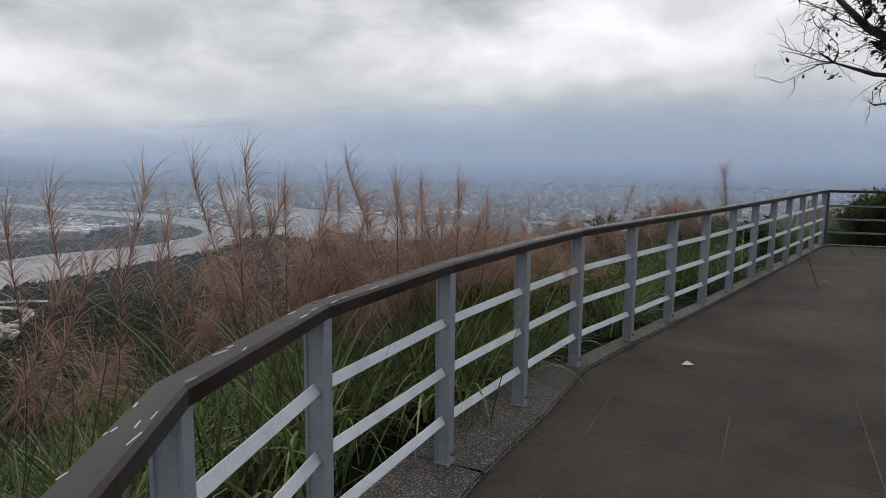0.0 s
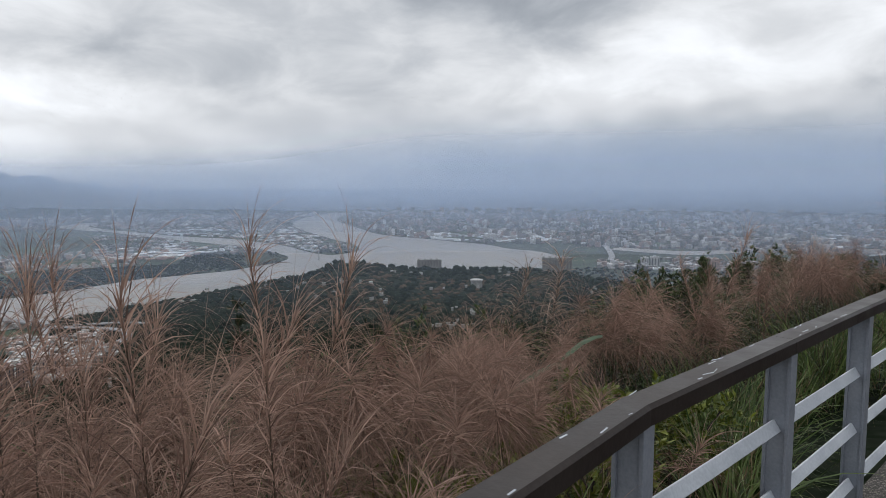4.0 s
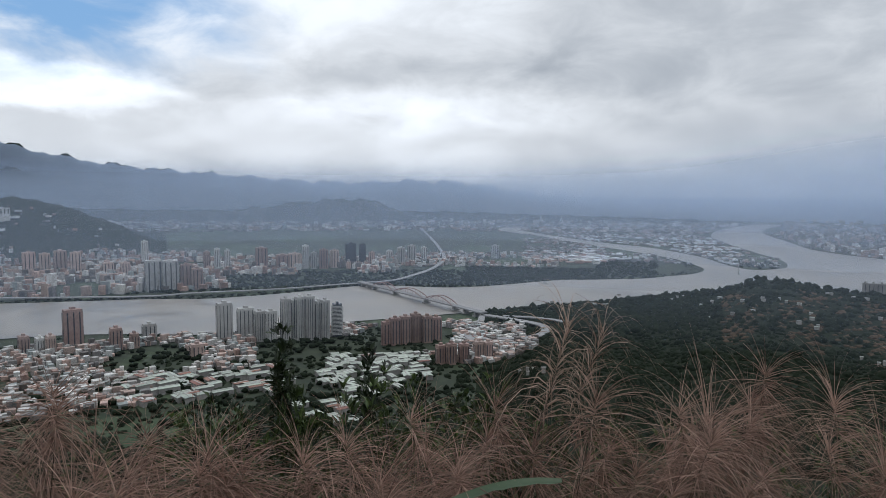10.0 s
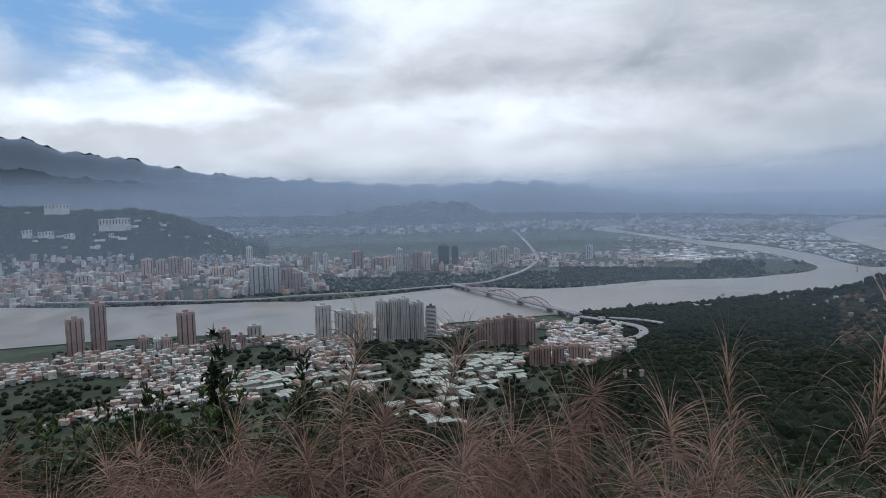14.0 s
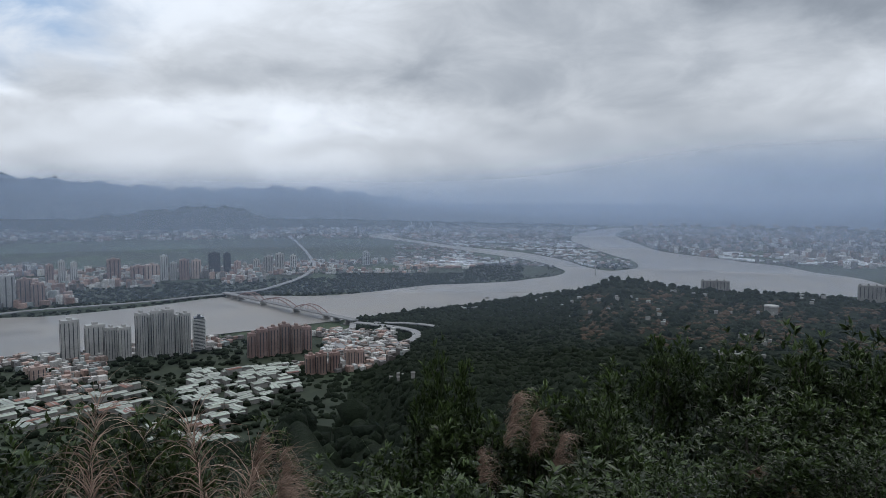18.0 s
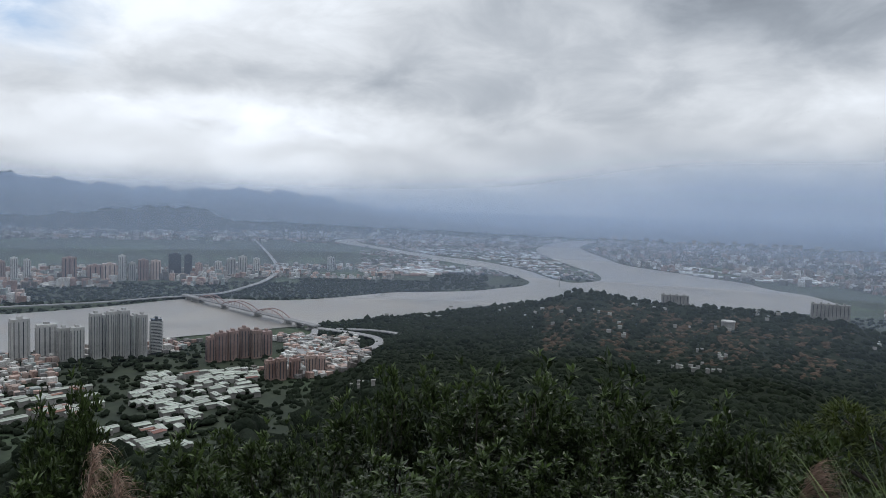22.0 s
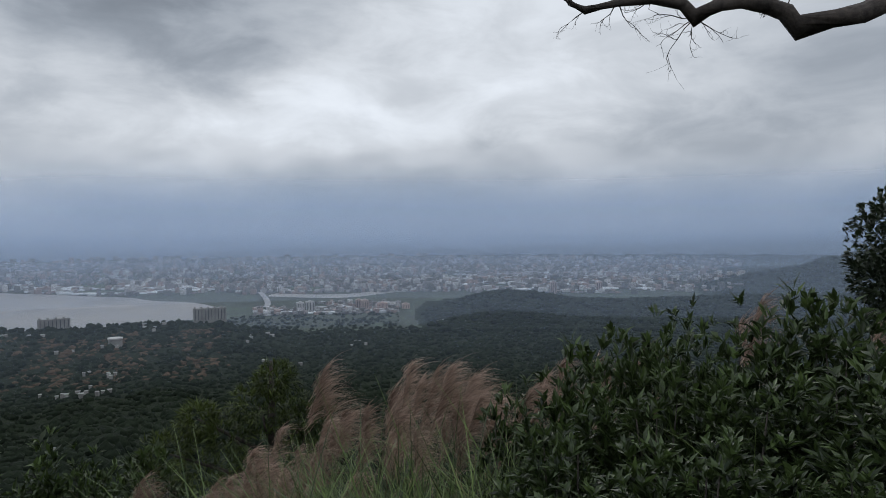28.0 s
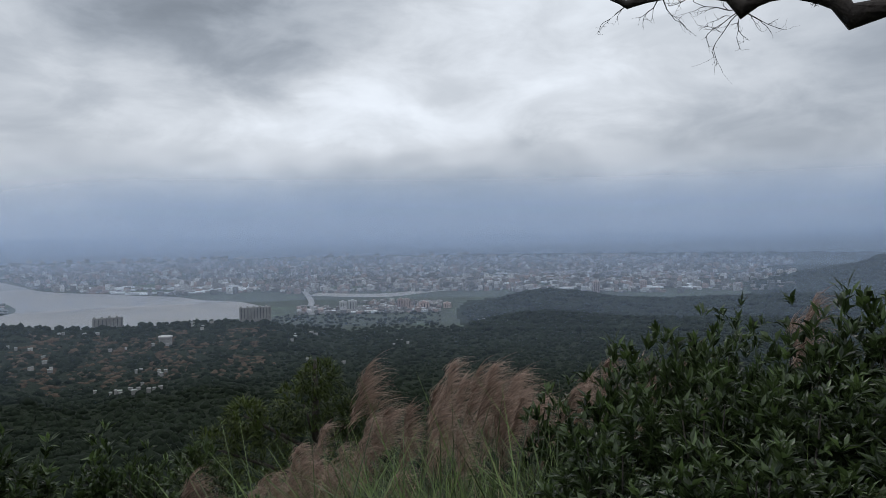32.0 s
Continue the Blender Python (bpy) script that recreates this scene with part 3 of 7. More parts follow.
def build_ground():
    az, rr = np.meshgrid(AZ, RR, indexing="ij")
    x, y = EYE.x - rr * np.sin(np.radians(az)), EYE.y + rr * np.cos(np.radians(az))
    z = land(az, rr)
    behind = smooth01((-az - 55) / 12) + smooth01((az - 118) / 12)
    z = z * (1 - np.clip(behind, 0, 1)) - 0.3 * np.clip(behind, 0, 1) - np.clip(behind, 0, 1) * 0.02 * np.maximum(rr - 60, 0)
    k = smooth01((rr - 14) / 30)
    close = np.vectorize(lambda a, b, c: near_ground(a, b) if c < 46 else 0.0)(x, y, rr)
    z = close * (1 - k) + z * k
    v = squeeze(np.stack([x, y, z], -1).reshape(-1, 3))
    a, b = az.shape
    i = np.arange(a * b).reshape(a, b)
    q = np.stack([i[:-1, :-1], i[1:, :-1], i[1:, 1:], i[:-1, 1:]], -1).reshape(-1, 4)
    me = fast_mesh("ground", v, q, GROUND, True)
    me.materials.append(PLAIN)
    level = (land(az, rr) < RIVER + 1.0).ravel()
    me.polygons.foreach_set("material_index", level[q].all(axis=1).astype(np.int32))
    ob = new("ground", me)
    tagged(ob, "wooded hillside falling to a broad river plain", "ground", kind="structure")


build_ground()


# ---- river ----
def spline(pts, steps=6):
    out = []
    n = len(pts)
    for i in range(n - 1):
        p0, p1, p2, p3 = (Vector(pts[max(0, min(n - 1, i + k))]) for k in (-1, 0, 1, 2))
        for s in range(steps):
            t = s / steps
            out.append(0.5 * ((2 * p1) + (p2 - p0) * t + (2 * p0 - 5 * p1 + 4 * p2 - p3) * t * t + (3 * p1 - p0 - 3 * p2 + p3) * t ** 3))
    out.append(Vector(pts[-1]))
    return out


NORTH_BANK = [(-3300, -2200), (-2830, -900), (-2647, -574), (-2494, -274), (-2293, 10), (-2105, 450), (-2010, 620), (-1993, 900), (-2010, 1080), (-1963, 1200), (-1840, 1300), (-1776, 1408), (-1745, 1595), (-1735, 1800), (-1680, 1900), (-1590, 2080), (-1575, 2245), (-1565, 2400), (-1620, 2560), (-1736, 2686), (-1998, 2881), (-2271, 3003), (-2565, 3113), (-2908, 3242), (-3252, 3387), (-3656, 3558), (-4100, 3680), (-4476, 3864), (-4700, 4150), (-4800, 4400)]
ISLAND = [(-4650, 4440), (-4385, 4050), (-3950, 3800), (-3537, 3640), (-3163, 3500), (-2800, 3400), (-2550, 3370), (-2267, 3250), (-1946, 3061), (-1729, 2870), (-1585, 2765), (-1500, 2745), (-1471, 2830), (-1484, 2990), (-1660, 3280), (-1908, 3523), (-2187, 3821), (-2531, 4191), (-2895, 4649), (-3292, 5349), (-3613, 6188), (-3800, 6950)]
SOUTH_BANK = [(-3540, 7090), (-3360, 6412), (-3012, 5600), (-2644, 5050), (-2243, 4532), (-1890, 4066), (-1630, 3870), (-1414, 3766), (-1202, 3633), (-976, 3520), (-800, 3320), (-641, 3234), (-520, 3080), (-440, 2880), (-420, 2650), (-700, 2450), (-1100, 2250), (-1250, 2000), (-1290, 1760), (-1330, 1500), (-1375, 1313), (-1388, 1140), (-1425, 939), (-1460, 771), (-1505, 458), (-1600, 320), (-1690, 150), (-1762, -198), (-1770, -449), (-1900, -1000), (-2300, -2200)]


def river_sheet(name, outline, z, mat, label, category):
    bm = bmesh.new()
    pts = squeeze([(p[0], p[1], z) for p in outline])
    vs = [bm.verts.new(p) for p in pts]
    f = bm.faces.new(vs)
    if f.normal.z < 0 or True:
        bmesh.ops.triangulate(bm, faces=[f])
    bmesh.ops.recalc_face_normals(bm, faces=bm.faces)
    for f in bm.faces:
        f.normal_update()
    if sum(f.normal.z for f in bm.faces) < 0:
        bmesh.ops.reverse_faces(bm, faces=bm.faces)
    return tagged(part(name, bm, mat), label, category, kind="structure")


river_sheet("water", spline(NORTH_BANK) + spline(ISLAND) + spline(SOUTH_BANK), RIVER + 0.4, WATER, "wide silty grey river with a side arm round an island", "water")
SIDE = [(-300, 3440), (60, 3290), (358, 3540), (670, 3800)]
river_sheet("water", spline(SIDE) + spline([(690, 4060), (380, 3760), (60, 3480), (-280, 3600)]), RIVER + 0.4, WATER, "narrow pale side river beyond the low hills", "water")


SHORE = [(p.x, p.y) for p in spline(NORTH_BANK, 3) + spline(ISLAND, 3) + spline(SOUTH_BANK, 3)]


# ---- sheets that imitate haze in the valley air ----
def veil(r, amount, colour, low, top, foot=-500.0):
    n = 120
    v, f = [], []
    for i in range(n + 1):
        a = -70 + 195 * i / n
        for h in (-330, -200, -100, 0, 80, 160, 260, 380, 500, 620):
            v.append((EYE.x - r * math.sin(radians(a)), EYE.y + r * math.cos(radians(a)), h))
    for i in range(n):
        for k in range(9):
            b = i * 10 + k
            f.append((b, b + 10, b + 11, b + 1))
    ob = part("haze_bank", mesh_of("haze_bank", v, f, haze_material("valley haze sheet", colour, amount, low, top, r, foot)))
    tagged(ob, "thin blue-grey sheet added to imitate haze over the valley", "haze", kind="structure")


# tint and strength of the added sheets that pale the distance like haze
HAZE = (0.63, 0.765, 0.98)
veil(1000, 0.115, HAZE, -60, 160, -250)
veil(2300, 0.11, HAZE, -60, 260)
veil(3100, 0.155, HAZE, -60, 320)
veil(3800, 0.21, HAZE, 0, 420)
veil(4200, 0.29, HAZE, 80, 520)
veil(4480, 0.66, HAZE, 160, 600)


def mountain_haze_sheet():
    """An added sheet pales the mountains like haze, up to their crest and no higher."""
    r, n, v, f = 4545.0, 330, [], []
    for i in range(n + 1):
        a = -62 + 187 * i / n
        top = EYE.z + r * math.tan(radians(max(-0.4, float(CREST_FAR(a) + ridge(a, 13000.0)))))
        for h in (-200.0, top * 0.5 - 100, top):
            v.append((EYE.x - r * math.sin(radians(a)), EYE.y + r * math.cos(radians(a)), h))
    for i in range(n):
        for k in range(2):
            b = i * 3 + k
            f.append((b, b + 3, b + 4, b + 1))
    ob = part("haze_bank", mesh_of("haze_bank", v, f, haze_material("mountain haze sheet", HAZE, 0.70, 2000, 2400, r)))
    tagged(ob, "pale sheet cut along the crest, added to imitate haze on the far mountains", "haze", kind="structure")


mountain_haze_sheet()


# ---- terrace: kerb, paving, fence ----
kerb_width = curve([(1.5, 0.24), (2.2, 0.23), (3.1, 0.20), (4.1, 0.09), (5, 0.075)])


def build_terrace():
    # one slab under the paving, cut along the fence line
    inner = [Vector((p.x, p.y)) for p in LINE]
    rim = inner + [Vector((16, 12.8)), Vector((16, -9)), Vector((-0.6, -9))]
    bm = bmesh.new()
    top = [bm.verts.new((p.x, p.y, -0.012)) for p in rim]
    low = [bm.verts.new((p.x, p.y, -0.45)) for p in rim]
    bm.faces.new(top[::-1])
    for i in range(len(rim)):
        j = (i + 1) % len(rim)
        bm.faces.new((top[i], top[j], low[j], low[i]))
    bmesh.ops.recalc_face_normals(bm, faces=bm.faces)
    floor = tagged(part("floor", bm, PAVING), "dark damp stone-paved viewing terrace", "floor", kind="structure")
    # pebbled kerb under the fence, a narrow strip on the terrace side that widens round the bend
    kerb = thing("kerb", "washed pebble concrete kerb strip under the railing", "kerb", kind="structure")
    for i, (a, b) in enumerate(zip(LINE, LINE[1:])):
        u = (b - a).normalized()
        n = Vector((u.y, -u.x))
        wide0, wide1 = kerb_width(a.y), kerb_width(b.y)
        o = 0.10 if a.y > 3.5 else 0.30
        p = [a - n * o, b - n * o, b + n * wide1, a + n * wide0]
        bm = bmesh.new()
        t = [bm.verts.new((q.x, q.y, 0.018)) for q in p]
        l = [bm.verts.new((q.x, q.y, -0.3)) for q in p]
        bm.faces.new(t)
        for k in range(4):
            bm.faces.new((t[k], l[k], l[(k + 1) % 4], t[(k + 1) % 4]))
        bmesh.ops.recalc_face_normals(bm, faces=bm.faces)
        bmesh.ops.bevel(bm, geom=[e for e in bm.edges if e.verts[0].co.z > 0 and e.verts[1].co.z > 0 and abs((e.verts[0].co - e.verts[1].co).normalized().xy.dot(u)) > 0.9], offset=0.012, segments=2, affect="EDGES")
        part("kerb_section", bm, KERB, kerb)
    return floor


FLOOR = build_terrace()


def rail_profile(bm, pts, z0, z1, half, bevel):
    """A flat-topped rail swept along points, with chamfered edges."""
    prof = [(-half, z0), (half, z0), (half, z1 - bevel), (half - bevel, z1), (-half + bevel, z1), (-half, z1 - bevel)]
    rings = []
    for i, p in enumerate(pts):
        t0 = (pts[i] - pts[i - 1]).normalized() if i else (pts[1] - pts[0]).normalized()
        t1 = (pts[i + 1] - pts[i]).normalized() if i + 1 < len(pts) else t0
        t = (t0 + t1).normalized()
        n = Vector((t.y, -t.x)) / max(0.5, t.dot(t0))
        rings.append([bm.verts.new((p.x + n.x * s, p.y + n.y * s, z)) for s, z in prof])
    k = len(prof)
    for r0, r1 in zip(rings, rings[1:]):
        for j in range(k):
            bm.faces.new((r0[j], r0[(j + 1) % k], r1[(j + 1) % k], r1[j]))
    bm.faces.new(rings[0][::-1])
    bm.faces.new(rings[-1])
    bmesh.ops.recalc_face_normals(bm, faces=bm.faces)
    return bm


def build_fence(name, line, label, cap, own_mat):
    fence = thing(name, label, "railing", kind="structure")
    post_mesh = None
    for i, p in enumerate(line):
        a, b = line[max(0, i - 1)], line[min(len(line) - 1, i + 1)]
        ang = math.atan2(b.y - a.y, b.x - a.x)
        m = Matrix.Translation((p.x, p.y, 0)) @ Matrix.Rotation(ang, 4, "Z")
        if post_mesh is None:
            bm = bmesh.new()
            # hollow flat-section post: two flanges and a web, and a foot plate
            box(bm, (0.060, 0.012, 1.02), Matrix.Translation((0, -0.036, 0.53)), 0.002)
            box(bm, (0.060, 0.012, 1.02), Matrix.Translation((0, 0.036, 0.53)), 0.002)
            box(bm, (0.044, 0.072, 1.02), Matrix.Translation((0, 0, 0.53)), 0.002)
            post_mesh = bpy.data.meshes.new("post")
            bm.to_mesh(post_mesh)
            bm.free()
            post_mesh.materials.append(own_mat)
            bm = bmesh.new()
            box(bm, (0.068, 0.086, 0.010), Matrix.Translation((0, 0, 0.023)), 0.002)
            plate_mesh = bpy.data.meshes.new("foot_plate")
            bm.to_mesh(plate_mesh)
            bm.free()
            plate_mesh.materials.append(own_mat)
            bm = bmesh.new()
            bmesh.ops.create_cone(bm, cap_ends=True, segments=6, radius1=0.011, radius2=0.011, depth=0.012, matrix=Matrix.Translation((0, -0.048, 0.075)) @ Matrix.Rotation(radians(90), 4, "X"))
            bolt_mesh = bpy.data.meshes.new("bolt")
            bm.to_mesh(bolt_mesh)
            bm.free()
            bolt_mesh.materials.append(RUST)
        post = part("post", post_mesh, None, fence)
        post.matrix_world = m
        plate = part("foot_plate", plate_mesh, None, post)
        bolt = part("bolt", bolt_mesh, None, post, "rusted fixing bolt")
    for a, b in zip(line, line[1:]):
        u = (b - a).normalized()
        ang = math.atan2(u.y, u.x)
        mid, run = (a + b) / 2, (b - a).length - 0.045
        for z in (0.26, 0.52, 0.78):
            bm = bmesh.new()
            box(bm, (run, 0.014, 0.046), Matrix.Translation((mid.x, mid.y, z)) @ Matrix.Rotation(ang, 4, "Z") @ Matrix.Rotation(radians(-32), 4, "X"), 0.003)
            part("bar", bm, BARS if own_mat is STEEL else own_mat, fence)
    # top rail in welded lengths, each ending over a post
    joints = list(range(0, len(line), 2)) + ([len(line) - 1] if (len(line) - 1) % 2 else [])
    for a, b in zip(joints, joints[1:]):
        seg = [Vector(p) for p in line[a:b + 1]]
        seg[0] = seg[0] + (seg[1] - seg[0]).normalized() * 0.0015
        part("top_rail", rail_profile(bmesh.new(), seg, 1.04, 1.092, 0.045, 0.010), cap, fence, "dark brown coated top rail with scuffed edges")
    return fence


def rail_scuffs():
    """Pale scratches where the coating of the top rail has worn through."""
    g = np.random.default_rng(66)
    bm = bmesh.new()
    for a, b in list(zip(FENCE, FENCE[1:]))[:9]:
        u = (b - a).normalized()
        for _ in range(7):
            c = a.lerp(b, g.uniform(0.05, 0.95))
            off = g.choice([-0.028, -0.02, 0.024, 0.03]) + g.normal(0, 0.004)
            ang = math.atan2(u.y, u.x) + g.normal(0, 0.12)
            box(bm, (g.uniform(0.012, 0.07), g.uniform(0.002, 0.005), 0.0012), Matrix.Translation((c.x - u.y * off, c.y + u.x * off, 1.0922)) @ Matrix.Rotation(ang, 4, "Z"))
    return bm


RAIL = build_fence("railing", FENCE, "grey steel railing with three flat bars and a brown top rail", RAIL_TOP, STEEL)
part("scuff", rail_scuffs(), BARS, RAIL, "pale worn scratches in the brown coating")
DARK_STEEL = surface("dark painted steel", (0.035, 0.037, 0.04), (0.075, 0.078, 0.08), 0.5, 5, 90, 0.2, 0.08)
build_fence("railing", [CORNER + Vector((0.05, 0.0))] + BACK, "dark steel railing across the end of the terrace", RAIL_TOP, DARK_STEEL)


# ---- plants ----
rng = np.random.default_rng(7)


def ribbons(base, aim, length, width, droop, segs, rng, twist=0.5, beads=False):
    """Curved blades as strips. base, aim: (n, 3); length, width, droop: (n,). Returns verts, quads."""
    n = len(base)
    aim = aim / np.linalg.norm(aim, axis=1, keepdims=True)
    side = np.cross(aim, rng.normal(size=(n, 3)) * twist + np.array([0, 0, 1.0]))
    side /= np.maximum(np.linalg.norm(side, axis=1, keepdims=True), 1e-6)
    p, t = base.copy(), aim.copy()
    rows = []
    for k in range(segs + 1):
        f = k / segs
        w = width * (1 - f ** 1.6 * 0.94) * 0.5 * (0.4 if beads and k % 2 == 0 else 1.0)
        rows.append(np.stack([p - side * w[:, None], p + side * w[:, None]], 1))
        p = p + t * (length / segs)[:, None]
        t = t + np.array([0, 0, -1.0]) * (droop / segs)[:, None]
        t /= np.linalg.norm(t, axis=1, keepdims=True)
    v = np.stack(rows, 1).reshape(n, -1, 3)
    per = 2 * (segs + 1)
    q = np.array([[2 * k, 2 * k + 1, 2 * k + 3, 2 * k + 2] for k in range(segs)])
    return v.reshape(-1, 3), (q[None] + (np.arange(n) * per)[:, None, None]).reshape(-1, 4)


def joined(chunks):
    vs, qs, o = [], [], 0
    for v, q in chunks:
        vs.append(v)
        qs.append(q + o)
        o += len(v)
    return np.concatenate(vs), np.concatenate(qs)


def grass_thing(seed, label, blades=70, plumes=4, plume_size=0.36, lean=(0.2, -0.1), fluff=52, spread=0.24, spray=0.9, sag=4.0, high=2.0, leafy=0.62, bell=False, rise=1.0, name="silvergrass_clump", group="silvergrass along the railing", grade=0.35, axis_run=0.65, hair=0.8, hair_width=0.0062, plume_mat=None):
    """One clump of silvergrass: arching blades, dry blades, and stalks that bear feathery plumes."""
    g = np.random.default_rng(seed)
    thing_ob = thing(name, label, "grass", group)
    tall, tips = [0.3], []

    def tuft(name, n, lo, hi, w, up, bend, mat, label=""):
        a = g.uniform(0, 2 * np.pi, n)
        base = np.stack([spread * g.uniform(0, 1, n) * np.cos(a), spread * g.uniform(0, 1, n) * np.sin(a), g.uniform(0, 0.3, n) * high * 0.5], -1)
        b = a + g.normal(0, 0.7, n)
        aim = np.stack([np.cos(b) * g.uniform(0.10, up, n), np.sin(b) * g.uniform(0.10, up, n), np.ones(n)], -1)
        v, q = ribbons(base, aim, g.uniform(lo, hi, n) * high, g.uniform(0.7, 1.3, n) * w, g.uniform(0.3, bend, n), 7, g)
        tall.append(v[:, 2].max())
        tagged(part(name, fast_mesh(name, v, q, mat), None, thing_ob, label), kind="stuff")
    tuft("leaf_tuft", blades, leafy * 0.55, leafy, 0.018, 0.7, 2.6, BLADE)
    tuft("dry_tuft", max(6, blades // 4), leafy * 0.5, leafy * 0.9, 0.010, 0.9, 3.2, DRY, "withered straw-coloured blades")
    for _ in range(plumes):
        a = g.uniform(0, 2 * np.pi)
        foot = np.array([0.5 * spread * math.cos(a), 0.5 * spread * math.sin(a), 0])
        h = (high - plume_size * 0.6) * g.uniform(0.80, 1.0)
        tip = foot + np.array([lean[0] * h * 0.5 + g.normal(0, 0.22), lean[1] * h * 0.5 + g.normal(0, 0.22), h])
        bow = np.array([g.normal(0, 0.08), g.normal(0, 0.08), 0])
        pts = np.array([foot * (1 - f) + tip * f + bow * math.sin(f * math.pi) for f in np.linspace(0, 1, 7)])
        strips = []
        for s in (0, 1):
            off = np.zeros((7, 3))
            off[:, s] = np.linspace(0.0045, 0.0016, 7)
            strips.append((np.stack([pts - off, pts + off], 1).reshape(-1, 3), np.array([[2 * k, 2 * k + 1, 2 * k + 3, 2 * k + 2] for k in range(6)])))
        stalk = part("stalk", fast_mesh("stalk", *joined(strips), STALK), None, thing_ob)
        size = plume_size * g.uniform(0.8, 1.25)
        axis = (pts[-1] - pts[-2]) / np.linalg.norm(pts[-1] - pts[-2])
        hairs = []
        if bell:
            # beaded racemes that leave the axis one above the other and arch over
            n = fluff
            f = (np.arange(n) + g.uniform(0, 1, n)) / n
            base = pts[-1] + axis * ((f - 1.0) * size * axis_run + size * 0.12)[:, None]
            b = np.arange(n) * 2.4 + g.normal(0, 0.3, n)
            wide = spray * (1.15 - 0.55 * f) * g.uniform(0.7, 1.3, n)
            out = np.stack([np.cos(b) * wide + lean[0] * 1.4, np.sin(b) * wide + lean[1] * 1.4, np.full(n, rise) + (0.5 if rise > 0.7 else 0.9) * f ** 3], -1)
            hairs.append(ribbons(base, out, size * hair * g.uniform(0.7, 1.2, n) * (1.1 - 0.35 * f), np.full(n, hair_width), sag * (1.15 - grade * f) * g.uniform(0.7, 1.2, n), 7, g, 2.0, True))
        for n, lo, hi, wide, wid, segs in ((fluff, 0.55, 1.05, spray, 0.0042, 6), (fluff * 2, 0.18, 0.5, spray * 1.2, 0.0026, 3))[0 if not bell else 2:]:
            f = g.uniform(0, 1, n) ** 0.8
            base = pts[-1] + axis * ((f - 0.9) * size)[:, None] + (g.normal(0, 0.04, (n, 3)) * size if segs == 3 else 0)
            b = g.uniform(0, 2 * np.pi, n)
            # all hairs blow to one side in the wind
            out = np.stack([np.cos(b) * wide + lean[0] * 2.2, np.sin(b) * wide + lean[1] * 2.2, np.full(n, 1.0)], -1)
            hairs.append(ribbons(base, out, size * g.uniform(lo, hi, n) * (1.15 - 0.5 * f), np.full(n, wid), g.uniform(0.3, 1.0, n) * sag, segs, g, 2.0))
        v, q = joined(hairs)
        tall.append(v[:, 2].max())
        tips.append(v[v[:, 2].argmax()])
        tagged(part("plume", fast_mesh("plume", v, q, plume_mat or PLUME), None, stalk, "feathery pinkish brown seed plume"), kind="stuff")
    thing_ob["fresh"] = 1
    if tips:
        best = max(tips, key=lambda p: p[2])
        thing_ob["tip"] = [float(best[0]), float(best[1])]
    thing_ob["true_height"] = float(max(tall))
    return thing_ob


PLUMED = [grass_thing(20 + i, "silvergrass clump with drooping feathery reddish brown plumes", blades=40, plumes=2 + i % 2, plume_size=0.42 + 0.05 * (i % 3), fluff=136 + 14 * (i % 2), spray=(0.50, 0.62, 0.55)[i % 3], sag=(1.0, 2.0, 1.6)[i % 3], lean=(0.05 + 0.05 * (i % 3), 0.01 + 0.04 * (i % 4)), leafy=0.6, bell=True, rise=(-0.35, -0.02, -0.18)[i % 3], axis_run=0.34, hair=(0.74, 0.86, 0.80)[i % 3], hair_width=0.0042, grade=0.4) for i in range(6)]
LEAFY = [grass_thing(50 + i, "tussock of long arching green silvergrass blades", plumes=0, blades=110, high=1.3, leafy=1.1, name="grass_tussock", group="green tussocks along the railing") for i in range(3)]
TUSSOCK = [grass_thing(55 + i, "tall tussock of arching green blades below the end railing", plumes=0, blades=120, high=2.3, leafy=1.0, name="grass_tussock", group="green tussocks along the railing") for i in range(3)]
SPARSE = [grass_thing(70 + i, "tall thin silvergrass stalk with an open spent plume", blades=12, plumes=1 + i % 2, plume_size=0.46, fluff=84, lean=(-0.02, 0.03), spray=1.0, sag=4.2, bell=True, rise=0.8, grade=0.6, axis_run=0.7, hair=0.82, hair_width=0.0046, plume_mat=PLUME_PALE) for i in range(4)]
SPENT = grass_thing(78, "tall dark silvergrass stalk with a wide open spent plume", blades=10, plumes=1, plume_size=0.50, fluff=210, lean=(-0.04, 0.02), spray=0.90, sag=4.6, bell=True, grade=0.95, axis_run=0.95, hair=0.66, hair_width=0.0044)
AIRY = [grass_thing(80 + i, "tall reddish brown silvergrass plume above the railing", blades=12, plumes=2, plume_size=0.44, fluff=96, lean=(0.16, 0.05), spray=0.60, sag=3.4, bell=True, grade=0.55, axis_run=0.9, hair=0.70, hair_width=0.0040) for i in range(3)]


def stand(proto, x, y, k, turn=None, wide=None, z=None):
    """A plant on the ground at k times its size; the first one is the pattern itself."""
    w = wide or k
    turn = rng.uniform(-25, 25) if turn is None else turn
    z = ground_height(x, y) - 0.03 if z is None else z
    m = Matrix.Translation((x, y, z)) @ Matrix.Rotation(radians(turn), 4, "Z")
    if proto.get("fresh"):
        del proto["fresh"]
        c = proto
        c.matrix_basis = m
    else:
        c = copy_thing(proto, m)
    c.scale = (w, w, k)
    return c


def grow(proto, x, y, h, turn=None):
    """A plant of that height above its ground."""
    k = h / proto["true_height"]
    return stand(proto, x, y, k, turn, min(max(k, 0.6), 1.25) * rng.uniform(0.92, 1.08))


